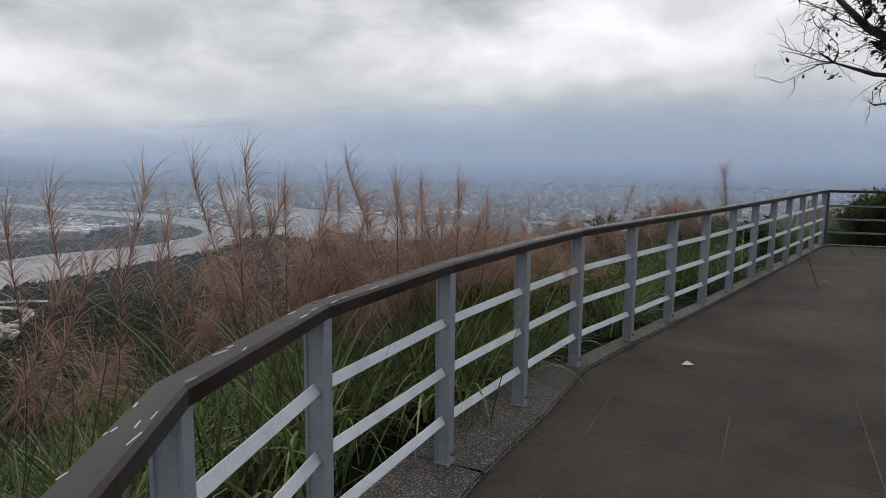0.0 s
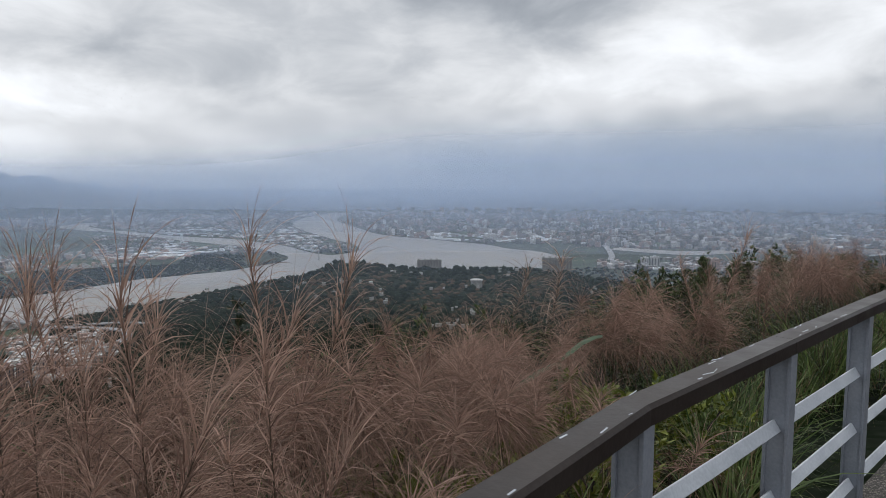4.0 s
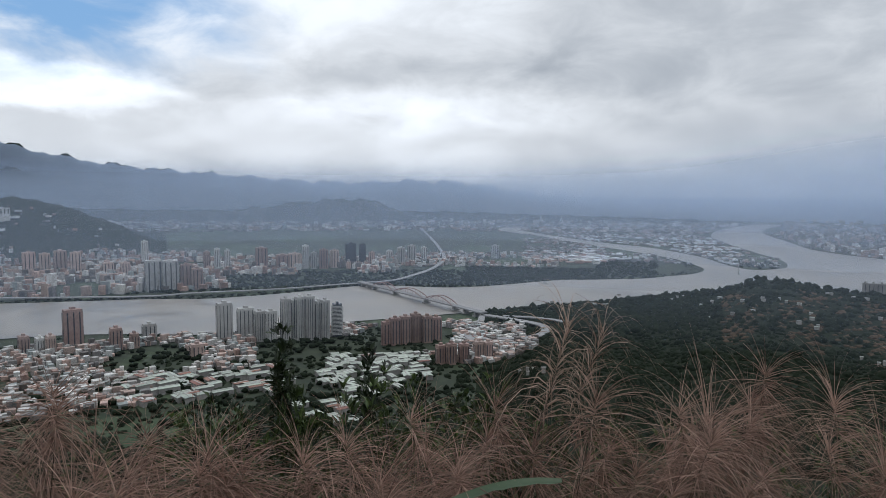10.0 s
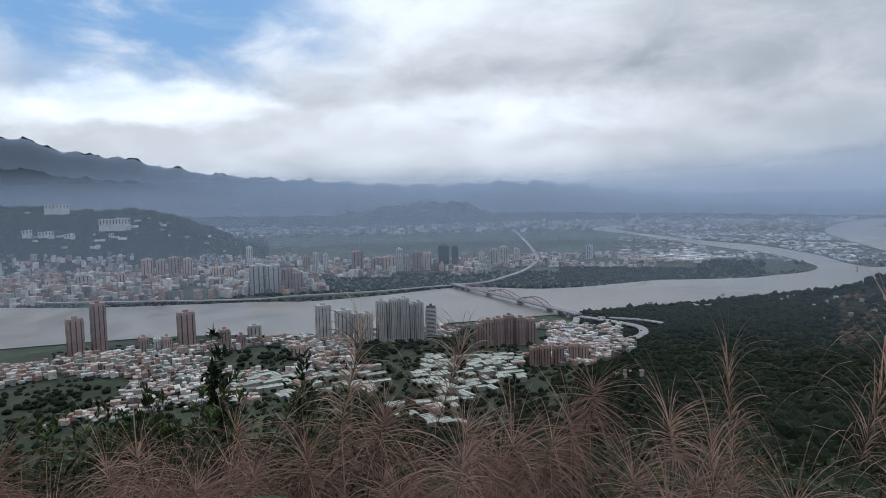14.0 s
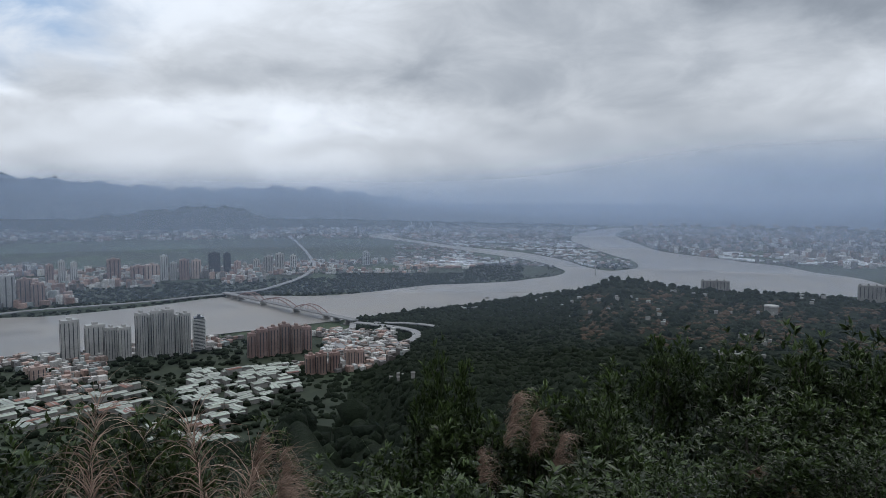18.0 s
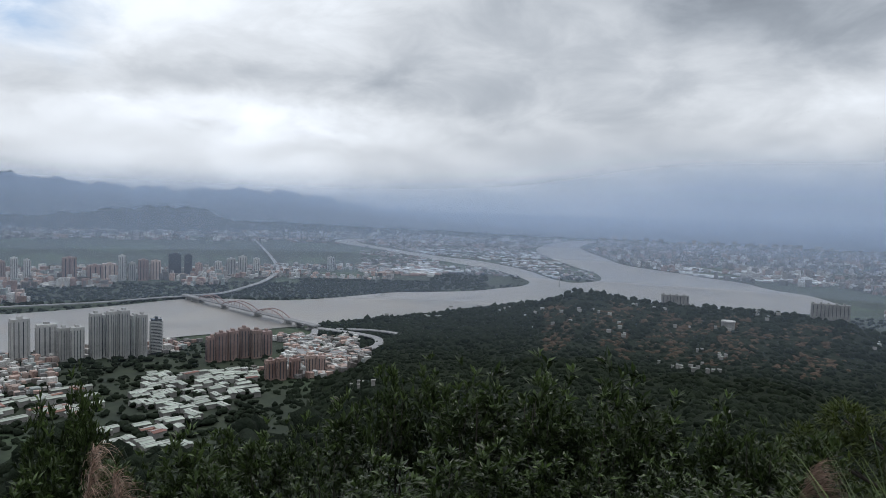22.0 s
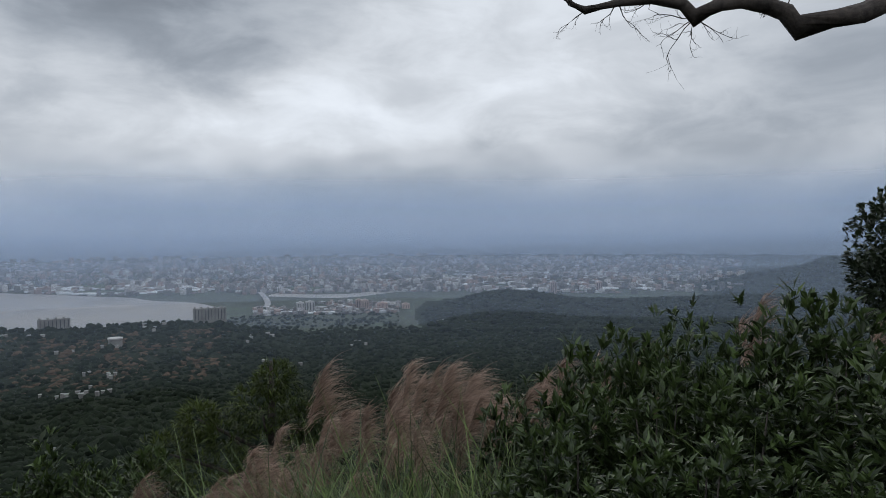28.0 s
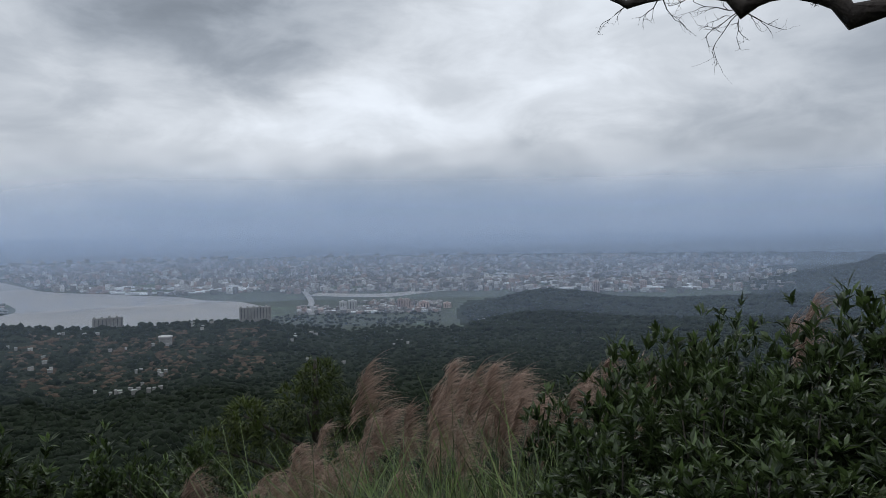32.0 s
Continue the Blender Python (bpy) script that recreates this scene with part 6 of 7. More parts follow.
def banana_leaf(bm, a, b, rise, wide, g):
    """A long torn blade arching from a to b."""
    a, b = Vector(a), Vector(b)
    d2 = (b - a)
    side = Vector((-d2.y, d2.x, 0)).normalized()
    n, rows = 16, []
    for i in range(n + 1):
        f = i / n
        c = a.lerp(b, f) + Vector((0, 0, rise * 4 * f * (1 - f)))
        w = wide * min(1.0, 5 * f) * math.sqrt(max(0.02, 1 - f ** 4)) * (0.72 if i % 5 == 3 else 1.0) * g.uniform(0.9, 1.05)
        rows.append([bm.verts.new(c + side * w * s + Vector((0, 0, -abs(s) * w * 0.35 + (0.012 if s == 0 else 0)))) for s in (-1, -0.5, 0, 0.5, 1)])
    for r0, r1 in zip(rows, rows[1:]):
        for j in range(4):
            bm.faces.new((r0[j], r0[j + 1], r1[j + 1], r1[j])).smooth = True
    return bm


def banana_plant():
    x0, y0 = seen_from(*WALK_A, 64, 1.95)
    z0 = ground_height(x0, y0)
    t = thing("banana_plant", "young plant with long torn grey-green leaves among the silvergrass", "plant", at=Matrix.Translation((x0, y0, z0)))
    g = np.random.default_rng(350)
    eye = Vector((*WALK_A, 1.61))
    crown = Vector((0, 0, 0.62 - z0))
    bm = bmesh.new()
    tube(bm, [(0, 0, -0.05), (0.01, 0, crown.z * 0.5), crown], [0.035, 0.03, 0.015], 8)
    part("stem", bm, BROAD_LEAF, t)
    for az, dist, el, rise, wide in ((51, 2.0, -24.5, 0.04, 0.020), (80, 2.1, -30, 0.05, 0.022)):
        x, y = seen_from(*WALK_A, az, dist)
        tip = Vector((x - x0, y - y0, 1.61 + dist * math.tan(radians(el)) - z0))
        part("leaf", banana_leaf(bmesh.new(), crown, tip, rise, wide, g), BROAD_LEAF, t)


banana_plant()

# bushes below the second stretch
WALK_C, WALK_S = (3.97, 10.78), (4.76, 12.32)
hedge(WALK_C, [(96, -14.5), (83.1, -14.2), (78.9, -15.6), (73.8, -17.0), (70.5, -20.2), (66, -22.3), (60.5, -21.5)], 4.6, 4.6, DULL + WHORL[:1], 0.70, 71, 0.6, 1.8)
hedge(WALK_C, [(60.5, -20), (50, -18.6), (44, -17.5), (39.5, -17)], 4.6, 4.6, WHORL, 0.6, 72, 0.6, 2.2)
for k, (az, dist, el, wide) in enumerate(((55.5, 5.4, -13.7, 0.34), (57.4, 5.2, -16.2, 0.42), (54.0, 5.1, -16.0, 0.42), (56.2, 4.9, -18.4, 0.5))):
    x, y = seen_from(*WALK_C, az, dist)
    stand(WHORL[k], x, y, (1.80 + dist * math.tan(radians(el)) - ground_height(x, y)) / WHORL[k]["true_height"], 70 * k, wide)
hedge(WALK_C, [(92, -22.5), (76, -24.5), (60, -28), (45, -25.5), (36, -24.5)], 3.3, 7.0, DULL + WHORL, 0.75, 73)
hedge(WALK_S, [(70, -19.5), (60.6, -19.0), (54.0, -16.6), (51.0, -15.2), (48.5, -15.0), (46.8, -13.8), (45.2, -13.5), (43.5, -14.6), (40.5, -15.0), (36.1, -15.4), (32.7, -16.2), (29.3, -15.6), (23.9, -17.2), (21.0, -16.2), (17.2, -17.9), (13.0, -18)], 5.3, 3.2, WHORL + DULL[:1] + WHORL[1:], 0.66, 74, 0.9)
hedge(WALK_S, [(64, -24), (50, -22), (36, -21.5), (20, -22), (9, -21.5)], 4.1, 5.2, DULL + WHORL[:2], 0.75, 75)
hedge(WALK_S, [(60, -28), (40, -27), (20, -26), (8, -25)], 3.0, 7.0, WHORL[:2] + DULL, 0.7, 76)
for k, (az, dist, el) in enumerate(((36.3, 5.5, -12.9), (30.0, 5.5, -12.9), (34.0, 5.3, -14.0), (28.2, 5.4, -13.8), (21.2, 5.2, -15.0), (40.8, 5.3, -14.4), (25.0, 5.5, -15.4))):
    put(SPRIG[k % 2], WALK_S, az, dist, el + 0.9)
for az, dist, el, kind in ((49.6, 4.3, -17.2, 0), (46.5, 4.0, -21.0, 2)):
    put(FLAG[kind], WALK_C, az, dist, el, 0.9, 0)
put(FLAG[1], (3.42, 9.68), 57.2, 3.0, -18.4, 0.9, 20)
put(FLAG[3], (3.42, 9.68), 16.2, 4.6, -19.8, 0.9, 0)

# plumes and tussocks over the end railing
plume_belt(WALK_S, [(8.5, -16.9), (6.6, -16.3), (3.9, -15.4), (0.6, -14.6), (-2.7, -13.4), (-6.0, -12.2), (-7.8, -10.0), (-10.2, -10.5), (-13.2, -9.6), (-15.3, -9.8), (-18.5, -10.2), (-22.5, -9.3), (-27.0, -9.0)], 4.3, 5.8, 32, FLAG, 81, 3.6, (-35, 40))
for az, dist, el in ((-2.2, 5.4, -9.8), (-29.0, 4.4, -8.2), (-38.0, 5.0, -3.6), (13.0, 4.4, -17.9)):
    put(FLAG[1], WALK_S, az, dist, el, 0.9, 10)
for k in range(46):
    az = 8 - 34 * ((k * 0.618) % 1.0)
    put(TUSSOCK[k % 3], WALK_S, az, 2.9 + 1.9 * ((k * 0.37) % 1.0), -13.6 - 6.0 * ((k * 0.29) % 1.0) - 0.13 * az, 1.1)
# broad shrubs beside them
BROAD = WHORL + DULL[:1]
hedge(WALK_S, [(-16.5, -14.2), (-20.2, -11.9), (-23.9, -10.0), (-28.9, -7.4), (-31.1, -7.2), (-33.3, -8.4), (-36.9, -6.5), (-39.3, -7.4), (-42.3, -7.4), (-46, -6.0), (-56, -5.5)], 3.6, 3.6, BROAD, 0.62, 82, 0.4)
hedge(WALK_S, [(-19, -17), (-24, -14.5), (-32, -12.5), (-44, -11.5), (-54, -11)], 2.9, 4.6, BROAD, 0.62, 83)
hedge(WALK_S, [(-21, -22), (-30, -19.5), (-46, -17.5)], 2.3, 5.5, WHORL, 0.55, 84)
for x, y, top, kind in ((5.25, 14.3, 0.5, 0), (5.9, 14.35, 0.58, 1), (6.6, 14.25, 0.72, 2), (7.25, 14.3, 1.0, 3), (8.0, 14.2, 1.15, 0), (8.8, 14.3, 1.2, 1), (5.0, 14.0, 0.35, 2)):
    bush(SHRUBS[kind], x, y, top - ground_height(x, y))
put(TUSSOCK[1], WALK_S, -44, 2.6, -7.5, 1.3)
put(TUSSOCK[2], WALK_S, -46, 2.4, -9, 1.3)
put(TUSSOCK[0], WALK_S, -34, 3.0, -9.5, 1.1)
put(DULL[1], WALK_S, -29.6, 6.5, -6.2)


# ---- trees ----
def crown_foliage(t, clumps, per, spread, g, mat, length, width, leaves=6):
    pts, outs = [], []
    for c, r in clumps:
        d = g.normal(size=(per, 3))
        d /= np.linalg.norm(d, axis=1, keepdims=True)
        pts.append(np.array(c) + d * r * g.uniform(0.35, 1.05, (per, 1)) ** 0.6 * np.array([1, 1, 0.75]))
        outs.append(d * 0.8 + np.array([0, 0, 0.35]))
    pts, outs = np.concatenate(pts), np.concatenate(outs)
    outs /= np.linalg.norm(outs, axis=1, keepdims=True)
    tagged(part("crown", fast_mesh("crown", *rosettes(pts, outs, g, leaves, length, width, 0.5), mat), None, t), kind="stuff")
    return pts


def twigs(bm, start, aim, length, depth, g, radius):
    """A forking bare twig."""
    aim = np.array(aim) / np.linalg.norm(aim)
    p, pts = np.array(start, float), [np.array(start, float)]
    n = 4
    for k in range(n):
        aim = aim + g.normal(0, 0.22, 3)
        aim /= np.linalg.norm(aim)
        p = p + aim * length / n
        pts.append(p)
    tube(bm, pts, [radius * (1 - 0.7 * k / n) for k in range(n + 1)], 4)
    if depth:
        for k in range(1, n + 1):
            if g.uniform() < 0.85:
                twigs(bm, pts[k], aim + g.normal(0, 0.75, 3), length * g.uniform(0.4, 0.7), depth - 1, g, radius * 0.5)


def terrace_tree():
    t = thing("terrace_tree", "broad evergreen tree with pale mottled trunk growing on the terrace", "tree", at=Matrix.Translation((4.76, 6.97, 0)))
    g = np.random.default_rng(310)
    bm = bmesh.new()
    pts = [(0, 0, -0.1), (0.02, 0, 0.25), (0.0, 0.02, 0.8), (-0.03, 0.02, 1.5), (-0.02, 0.03, 2.1), (0.05, 0.05, 2.8), (0.1, 0.1, 3.6)]
    tube(bm, pts, [0.46, 0.37, 0.33, 0.32, 0.35, 0.31, 0.22], 14)
    for v in bm.verts:
        v.co += v.normal * 0.0 + Vector((noise.noise(v.co * 3.1), noise.noise(v.co * 3.3 + Vector((5, 0, 0))), 0)) * 0.035
    trunk = part("trunk", bm, BARK, t)
    bm = bmesh.new()
    tube(bm, [(-0.50, 0.05, -0.05), (-0.51, 0.05, 0.6), (-0.44, 0.06, 1.1), (-0.42, 0.05, 1.45), (-0.34, 0.04, 1.6)], [0.12, 0.085, 0.08, 0.085, 0.05], 10)
    part("stump", bm, BARK, t, "cut side stem with pale bark")
    limbs = ([(-0.1, 0, 1.78), (-0.5, 0.05, 1.98), (-0.85, 0.1, 2.22), (-1.2, 0.2, 2.5), (-1.5, 0.3, 2.9), (-1.8, 0.4, 3.1), (-2.1, 0.5, 3.45)],
             [(-0.1, 0, 2.2), (-0.5, -0.2, 2.75), (-0.9, -0.3, 3.2), (-1.3, -0.5, 3.7)], [(0.1, 0.1, 2.6), (0.6, -0.5, 3.3), (0.9, -1.1, 4.0)], [(0.1, 0.2, 2.8), (0.3, 0.9, 3.5), (0.1, 1.6, 4.2)],
             [(-0.85, 0.1, 2.22), (-0.7, 0.12, 2.6), (-0.8, 0.1, 2.95)], [(-1.2, 0.2, 2.5), (-1.75, 0.25, 2.58), (-2.15, 0.3, 2.72)])
    for k, l in enumerate(limbs):
        bm = bmesh.new()
        r0 = 0.12 if k == 0 else 0.10 if k < 4 else 0.04
        tube(bm, l, [r0 * (1 - 0.75 * i / (len(l) - 1)) for i in range(len(l))], 8)
        limb = part("limb", bm, DARK_BARK, t)
        for i in range(2, len(l)):
            for _ in range(5 if k in (0, 5) else 2):
                bm = bmesh.new()
                twigs(bm, l[i], (-0.8 + g.normal(0, 0.3), g.normal(0, 0.4), 0.40 + g.normal(0, 0.28)), g.uniform(0.45, 0.8), 2, g, 0.010)
                part("twig", bm, DARK_BARK, limb)
    clumps = [((-1.25, 0.2, 2.95), 0.5), ((-0.85, 0.0, 2.85), 0.55), ((-0.4, -0.1, 3.0), 0.6), ((-1.05, 0.1, 2.45), 0.28), ((0.1, -0.2, 2.85), 0.6), ((-0.9, 0.2, 3.4), 0.7), ((-0.3, 0.3, 3.6), 0.8), ((0.5, 0.1, 3.4), 0.8),
              ((0.3, -0.8, 3.3), 0.8), ((-1.5, -0.1, 3.5), 0.6), ((-0.4, -0.9, 3.7), 0.8), ((0.8, 0.8, 3.9), 0.9), ((0, 0, 4.3), 1.0), ((-1.25, 0.2, 2.32), 0.2)]
    crown_foliage(t, clumps, 190, 1, g, TREE_LEAF, 0.11, 0.045, 8)
    crown = np.random.default_rng(311)
    pts = np.array([(-2.1, 0.45, 3.35), (-1.9, 0.3, 2.95), (-2.2, 0.3, 2.75), (-1.7, 0.3, 3.4)])[crown.integers(0, 4, 90)] + crown.normal(0, 0.17, (90, 3))
    out = crown.normal(size=(90, 3))
    tagged(part("sparse_leaves", fast_mesh("sparse_leaves", *rosettes(pts, out / np.linalg.norm(out, axis=1, keepdims=True), crown, 2, 0.07, 0.03), TREE_LEAF), None, t), kind="stuff")


terrace_tree()


def dark_tree():
    x, y = seen_from(*WALK_S, 4.8, 9.0)
    z = ground_height(x, y)
    t = thing("pine_tree", "dense bushy dull green young tree below the corner", "tree", at=Matrix.Translation((x, y, z - 0.1)))
    g = np.random.default_rng(320)
    top = 0.02 - z
    bm = bmesh.new()
    tube(bm, [(0, 0, 0), (0.05, 0, top * 0.4), (0, 0.05, top * 0.75), (0, 0, top)], [0.13, 0.10, 0.06, 0.02], 8)
    part("trunk", bm, DARK_BARK, t)
    clumps = [((0.05, 0, top - 0.25), 0.28), ((-0.15, 0, top - 0.6), 0.42), ((0.25, 0.1, top - 0.75), 0.42), ((0.55, 0, top - 0.75), 0.25), ((-0.55, 0, top - 0.95), 0.36), ((-0.95, 0.1, top - 0.75), 0.26), ((0.0, 0.2, top - 1.2), 0.6), ((-0.8, 0, top - 1.3), 0.5), ((-1.3, 0.0, top - 1.15), 0.34), ((0.6, 0, top - 1.3), 0.5), ((-1.5, 0, top - 1.7), 0.45),
              ((-0.6, 0, top - 1.9), 0.7), ((0.3, 0, top - 2.0), 0.7), ((1.0, 0, top - 1.9), 0.5)]
    for c, r in clumps[1:]:
        bm = bmesh.new()
        tube(bm, [(0, 0, c[2] - 0.5), (c[0] * 0.5, c[1] * 0.5, c[2] - 0.25), c], [0.035, 0.025, 0.012], 5)
        part("branch", bm, DARK_BARK, t)
    crown_foliage(t, clumps, 130, 1, g, PINE_LEAF, 0.12, 0.02, 7)


dark_tree()


def overhang_tree():
    """A tree at the end of the terrace whose knotted bare branch reaches over the view."""
    g = np.random.default_rng(330)
    base = Vector((11.6, 13.9, ground_height(11.6, 13.9) - 0.1))
    t = thing("overhanging_tree", "old tree with a knotted bare branch reaching over the railing", "tree", at=Matrix.Translation(base))

    def at(az, el, dist):
        x, y = seen_from(*WALK_S, az, dist)
        return np.array((x, y, 1.61 + dist * math.tan(radians(el)))) - np.array(base)
    bm = bmesh.new()
    tube(bm, [(0, 0, 0), (0.0, 0, 0.8), (-0.1, 0.05, 1.8), (-0.25, 0.1, 3.0), (-0.2, 0.2, 4.4)], [0.3, 0.22, 0.2, 0.18, 0.1], 12)
    part("trunk", bm, BARK, t)
    line = [(-0.22, 0.1, 2.7), at(-53, 24.0, 5.3), at(-48.0, 18.5, 4.8), at(-45.0, 16.6, 4.5), at(-43.9, 16.0, 4.4), at(-41.8, 15.3, 4.35), at(-37.7, 14.9, 4.3), at(-36.9, 16.1, 4.3), at(-35.7, 16.7, 4.25), at(-33.9, 17.3, 4.2), at(-32.3, 17.3, 4.2), at(-30.4, 16.5, 4.2), at(-29.5, 17.6, 4.2), at(-27.2, 18.2, 4.15), at(-24.5, 18.2, 4.1), at(-21.8, 17.8, 4.1), at(-20.6, 18.4, 4.1), at(-20.0, 19.2, 4.1)]
    rad = [0.11, 0.075, 0.06, 0.052, 0.055, 0.058, 0.072, 0.052, 0.045, 0.042, 0.044, 0.055, 0.036, 0.03, 0.026, 0.026, 0.018, 0.012]
    bm = bmesh.new()
    tube(bm, [Vector(p) for p in line], rad, 9)
    for v in bm.verts:
        v.co += v.normal * 0.012 * noise.noise(v.co * 14)
    limb = part("branch", bm, DARK_BARK, t, "knotted dark branch, nearly bare")
    for i, (da, de), ln in ((11, (0.7, -0.75), 0.45), (11, (-1.0, -0.5), 0.5), (11, (-0.2, -1.0), 0.28), (11, (-1.0, -0.15), 0.6), (11, (-1.0, -0.7), 0.45), (14, (-0.6, -0.6), 0.3), (14, (0.3, -0.7), 0.3), (16, (-1, 0.2), 0.35), (13, (-0.8, -0.7), 0.3), (8, (-0.4, -0.6), 0.12), (10, (0.2, 1), 0.3), (7, (0.2, 1), 0.3), (4, (0.1, 1), 0.3), (15, (-1, -0.4), 0.3)):
        bm = bmesh.new()
        twigs(bm, line[i], (da * 0.85, -da * 0.4, de), ln * 0.55, 2, g, 0.0045)
        part("twig", bm, DARK_BARK, limb)


overhang_tree()


def side_tree():
    x, y = seen_from(*WALK_S, -44.6, 7.6)
    z = ground_height(x, y)
    t = thing("small_tree", "small round-crowned tree above the shrubs", "tree", at=Matrix.Translation((x, y, z - 0.1)))
    g = np.random.default_rng(340)
    top = 2.15 - z
    bm = bmesh.new()
    tube(bm, [(0, 0, 0), (0.03, 0, top * 0.4), (-0.05, 0, top * 0.7), (0, 0, top - 0.2)], [0.09, 0.07, 0.05, 0.02], 7)
    part("trunk", bm, DARK_BARK, t)
    clumps = [((0.1, 0, top - 0.3), 0.38), ((-0.25, -0.2, top - 0.55), 0.36), ((-0.55, -0.4, top - 0.85), 0.24), ((0.4, 0.3, top - 0.4), 0.4), ((0.1, 0, top - 0.9), 0.45), ((0.6, 0.4, top - 0.9), 0.5), ((0.2, 0.1, top - 1.3), 0.4)]
    for c, r in clumps:
        bm = bmesh.new()
        tube(bm, [(0, 0, top * 0.5), (c[0] * 0.6, c[1] * 0.6, c[2] - 0.25), c], [0.03, 0.02, 0.008], 5)
        part("branch", bm, DARK_BARK, t)
    crown_foliage(t, [(c, r * 1.25) for c, r in clumps], 210, 1, g, TREE_LEAF, 0.065, 0.030, 7)


side_tree()

# ---- things on the terrace ----
# steel frame beside the tree
t = thing("steel_frame", "blue-grey steel frame with a short top beam", "frame", at=Matrix.Translation((5.08, 9.36, 0)))
for name, size, pos in (("post", (0.10, 0.16, 2.68), (0, 0, 1.34)), ("post", (0.10, 0.16, 2.68), (1.9, 0, 1.34)), ("top_beam", (1.80, 0.12, 0.14), (0.95, 0, 2.56)), ("foot_plate", (0.26, 0.28, 0.03), (0, 0, 0.015)), ("foot_plate", (0.26, 0.28, 0.03), (1.9, 0, 0.015))):
    bm = bmesh.new()
    box(bm, size, Matrix.Translation(pos), 0.008)
    if name == "post":
        box(bm, (0.035, 0.20, 2.66), Matrix.Translation((pos[0] - 0.03, 0, pos[2])), 0.004)
        box(bm, (0.035, 0.20, 2.66), Matrix.Translation((pos[0] + 0.03, 0, pos[2])), 0.004)
    part(name, bm, STEEL, t)
bm = bmesh.new()
tube(bm, [(0.05, 0, 1.55), (0.85, 0, 2.1)], [0.03, 0.03], 6)
part("brace", bm, STEEL, t)
t = thing("cabinet", "low grey concrete cabinet with a white-framed dark opening", "cabinet", at=Matrix.Translation((6.55, 10.3, 0)))
bm = bmesh.new()
box(bm, (1.7, 0.7, 0.62), Matrix.Translation((0.15, 0, 0.93)), 0.02)
part("panel", bm, WALL, t)
for x in (-0.55, 0.0, 0.85):
    bm = bmesh.new()
    box(bm, (0.12, 0.6, 0.62), Matrix.Translation((x, 0, 0.31)), 0.01)
    part("leg", bm, WALL, t)
bm = bmesh.new()
box(bm, (0.66, 0.05, 0.07), Matrix.Translation((-0.28, -0.34, 0.58)), 0.01)
part("frame_rail", bm, TIN, t, "white painted frame rail")
# weeds round the foot of the tree
soil = bmesh.new()
bmesh.ops.create_cone(soil, cap_ends=True, segments=28, radius1=1.25, radius2=1.05, depth=0.08, matrix=Matrix.Translation((5.15, 7.55, 0.035)) @ Matrix.Diagonal((1, 0.8, 1, 1)))
tagged(part("tree_bed", soil, EARTH), "round bed of dark soil at the foot of the tree", "flower bed", kind="structure")
WEED = [shrub(280 + i, "low green weeds in the tree bed", "weed_clump", tips=60, leaves=5, length=0.07, width=0.022, mat=BUSH_LEAF if i else BLADE, stems=1, high=0.35, wide=0.45, lobes=4, category="weeds") for i in range(3)]
for k in range(34):
    a, r = k * 2.399, 1.12 * math.sqrt((k + 0.5) / 34)
    x, y = 5.15 + r * math.cos(a), 7.55 + 0.8 * r * math.sin(a)
    if math.hypot(x - 4.95, y - 6.95) < 0.36:
        continue
    stand(WEED[k % 3], x, y, 0.7 + 0.4 * ((k * 0.37) % 1), k * 50, 0.9, 0.03)


def clear_patterns():
    """Plant patterns that found no place are taken away."""
    for ob in [o for o in bpy.data.objects if o.get("fresh")]:
        for c in [ob] + list(ob.children_recursive):
            bpy.data.objects.remove(c)


clear_patterns()
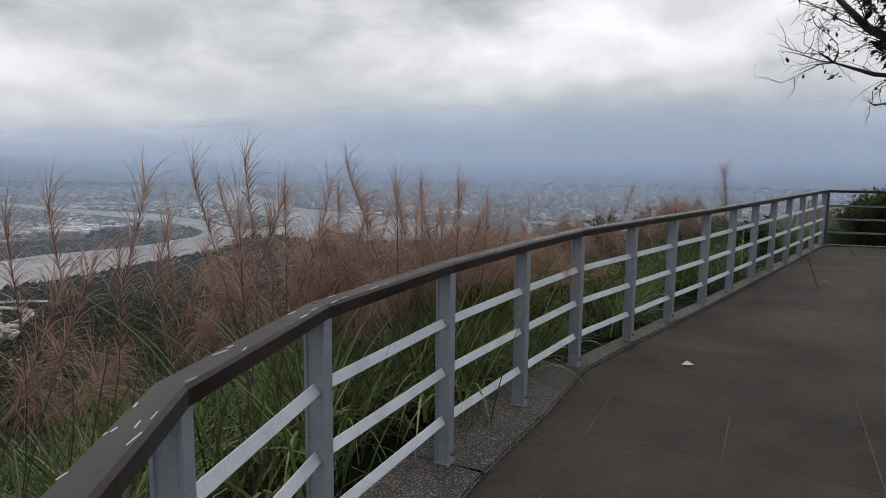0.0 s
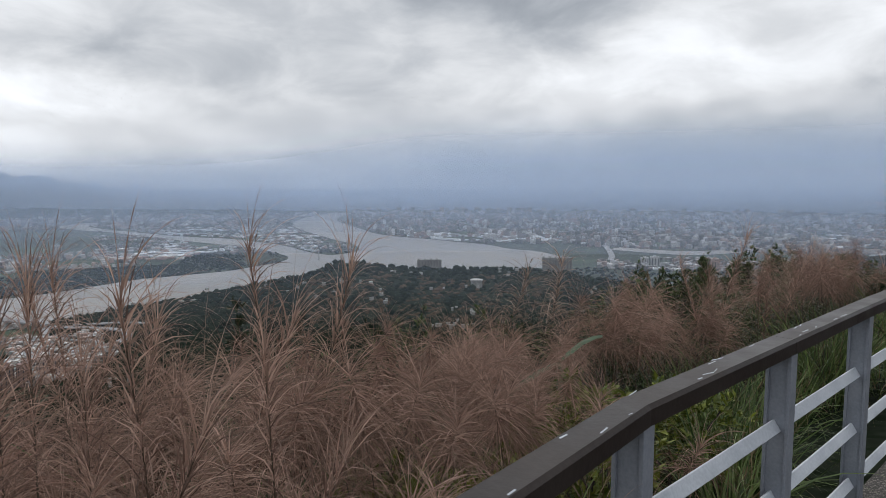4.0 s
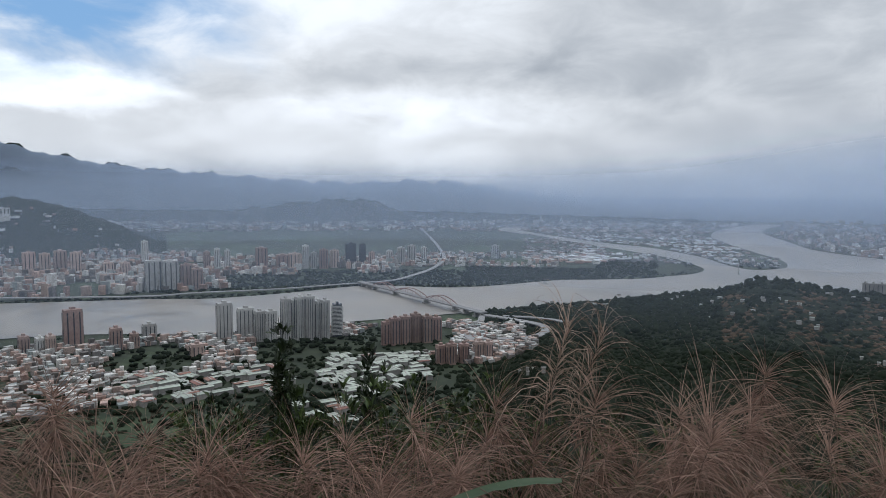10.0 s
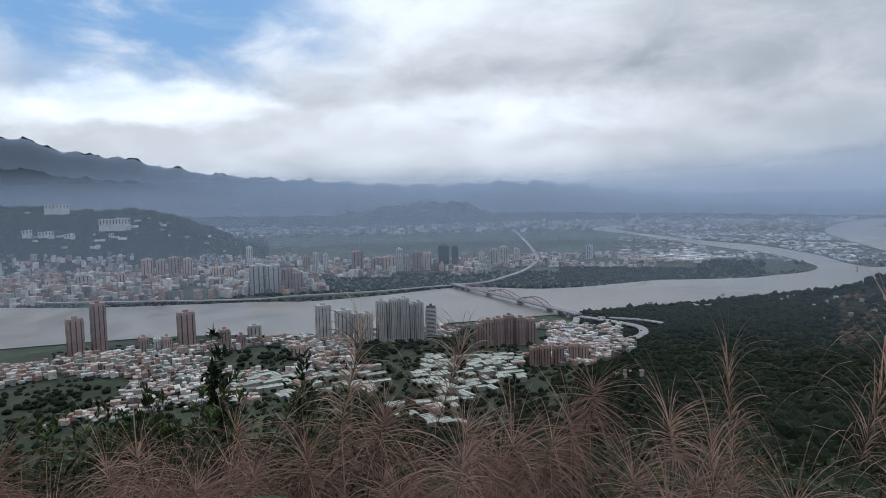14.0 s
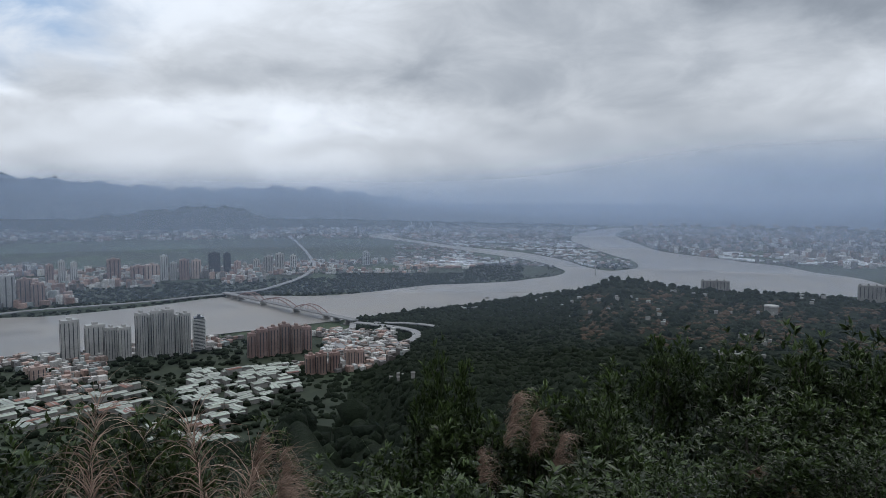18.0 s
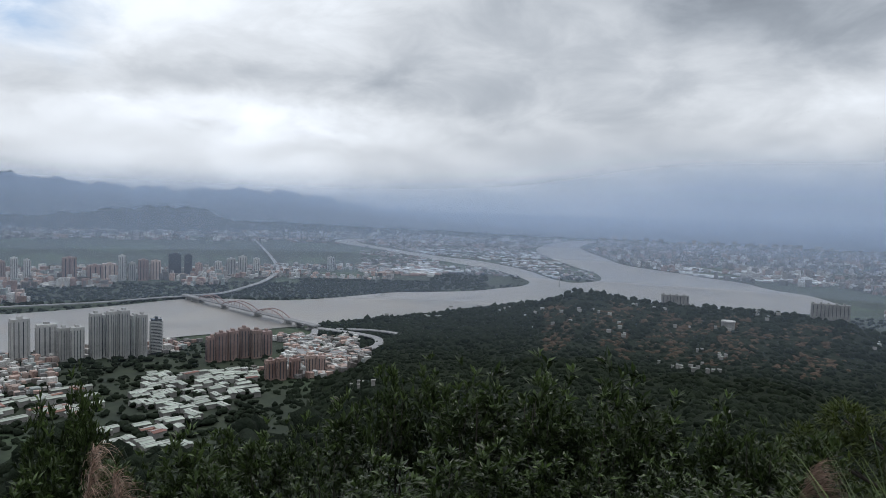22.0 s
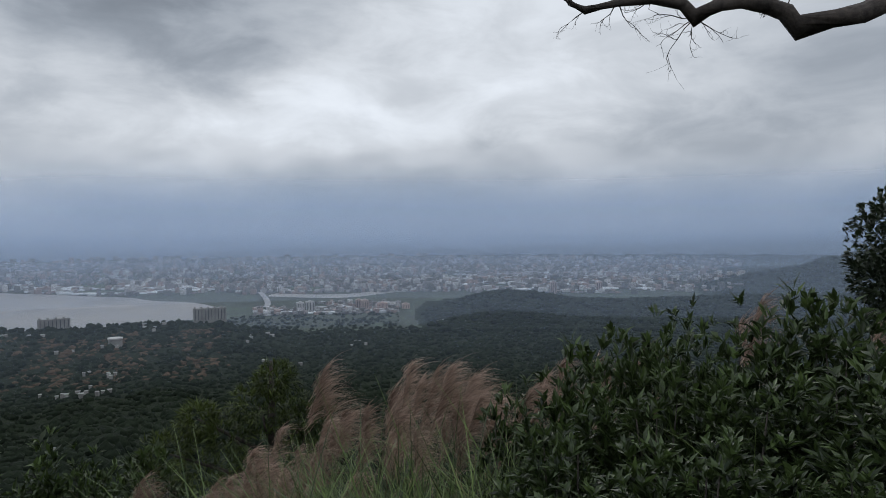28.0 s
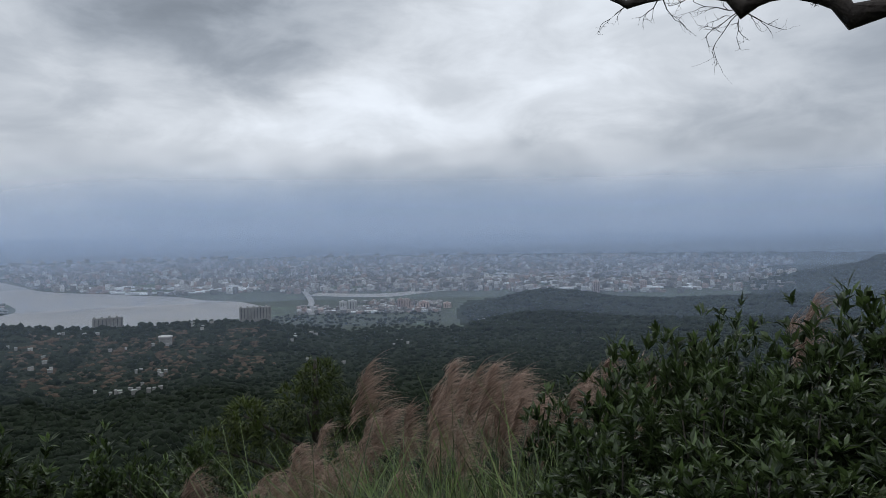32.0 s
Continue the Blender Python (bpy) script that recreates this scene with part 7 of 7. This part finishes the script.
# fallen pale leaves on the paving
for x, y, a in ((0.77, 4.27, 20), (3.75, 5.6, 70), (3.2, 8.6, 130)):
    v, f = leaf_ribbons(np.array([[0, 0, 0.012]]), np.array([[1.0, 0, 0.12]]), np.array([0.11]), np.array([0.05]), np.array([0.5]), np.random.default_rng(5))
    ob = part("fallen_leaf", fast_mesh("fallen_leaf", v, f, WHITE_LEAF))
    ob.matrix_world = pose(x, y, 0.004, 0, 0, a)
    tagged(ob, "pale dry leaf lying on the dark paving", "leaf", "fallen leaves")

# paving slabs, cut along the kerb
slab_mesh = None
turn = Matrix.Rotation(radians(-14), 4, "Z")
for i in range(-6, 22):
    for j in range(-6, 24):
        c = turn @ Vector((i * 0.75 - 1.0, j * 0.75, 0))
        if not (-0.9 < c.x < 10.5 and -2.2 < c.y < 13.2):
            continue
        if max(outside((c + turn @ Vector((sx, sy, 0))).x, (c + turn @ Vector((sx, sy, 0))).y) for sx in (-0.37, 0.37) for sy in (-0.37, 0.37)) > -0.02:
            continue
        if slab_mesh is None:
            bm = bmesh.new()
            box(bm, (0.7502, 0.7502, 0.03), Matrix.Translation((0, 0, -0.011)))
            slab_mesh = bpy.data.meshes.new("slab")
            bm.to_mesh(slab_mesh)
            bm.free()
            slab_mesh.materials.append(PAVING)
        ob = part("slab", slab_mesh, None, FLOOR)
        ob.matrix_world = Matrix.Translation(c) @ turn @ Matrix.Translation((0, 0, 0.0004 * math.sin(i * 7.1 + j * 3.3)))

# pale mortar lines that show between the slabs near the bend
bm = bmesh.new()
for i in range(-4, 7):
    for j in range(-3, 7):
        for size, at in (((0.75, 0.006, 0.004), (0.0, 0.375)), ((0.006, 0.75, 0.004), (0.375, 0.0))):
            c = turn @ Vector((i * 0.75 - 1.0 + at[0], j * 0.75 + at[1], 0.0035))
            ends = [c + turn @ Vector((sx * size[0] / 2, sy * size[1] / 2, 0)) for sx, sy in ((-1, -1), (1, 1))]
            if max(outside(q.x, q.y) for q in ends) < -0.14 and c.y < 4.0 and c.x < 2.6 and math.sin(i * 5.3 + j * 2.9 + at[0] * 9) > -0.2:
                box(bm, size, Matrix.Translation(c) @ turn)
part("mortar_line", bm, JOINT, FLOOR, "pale mortar between the slabs")
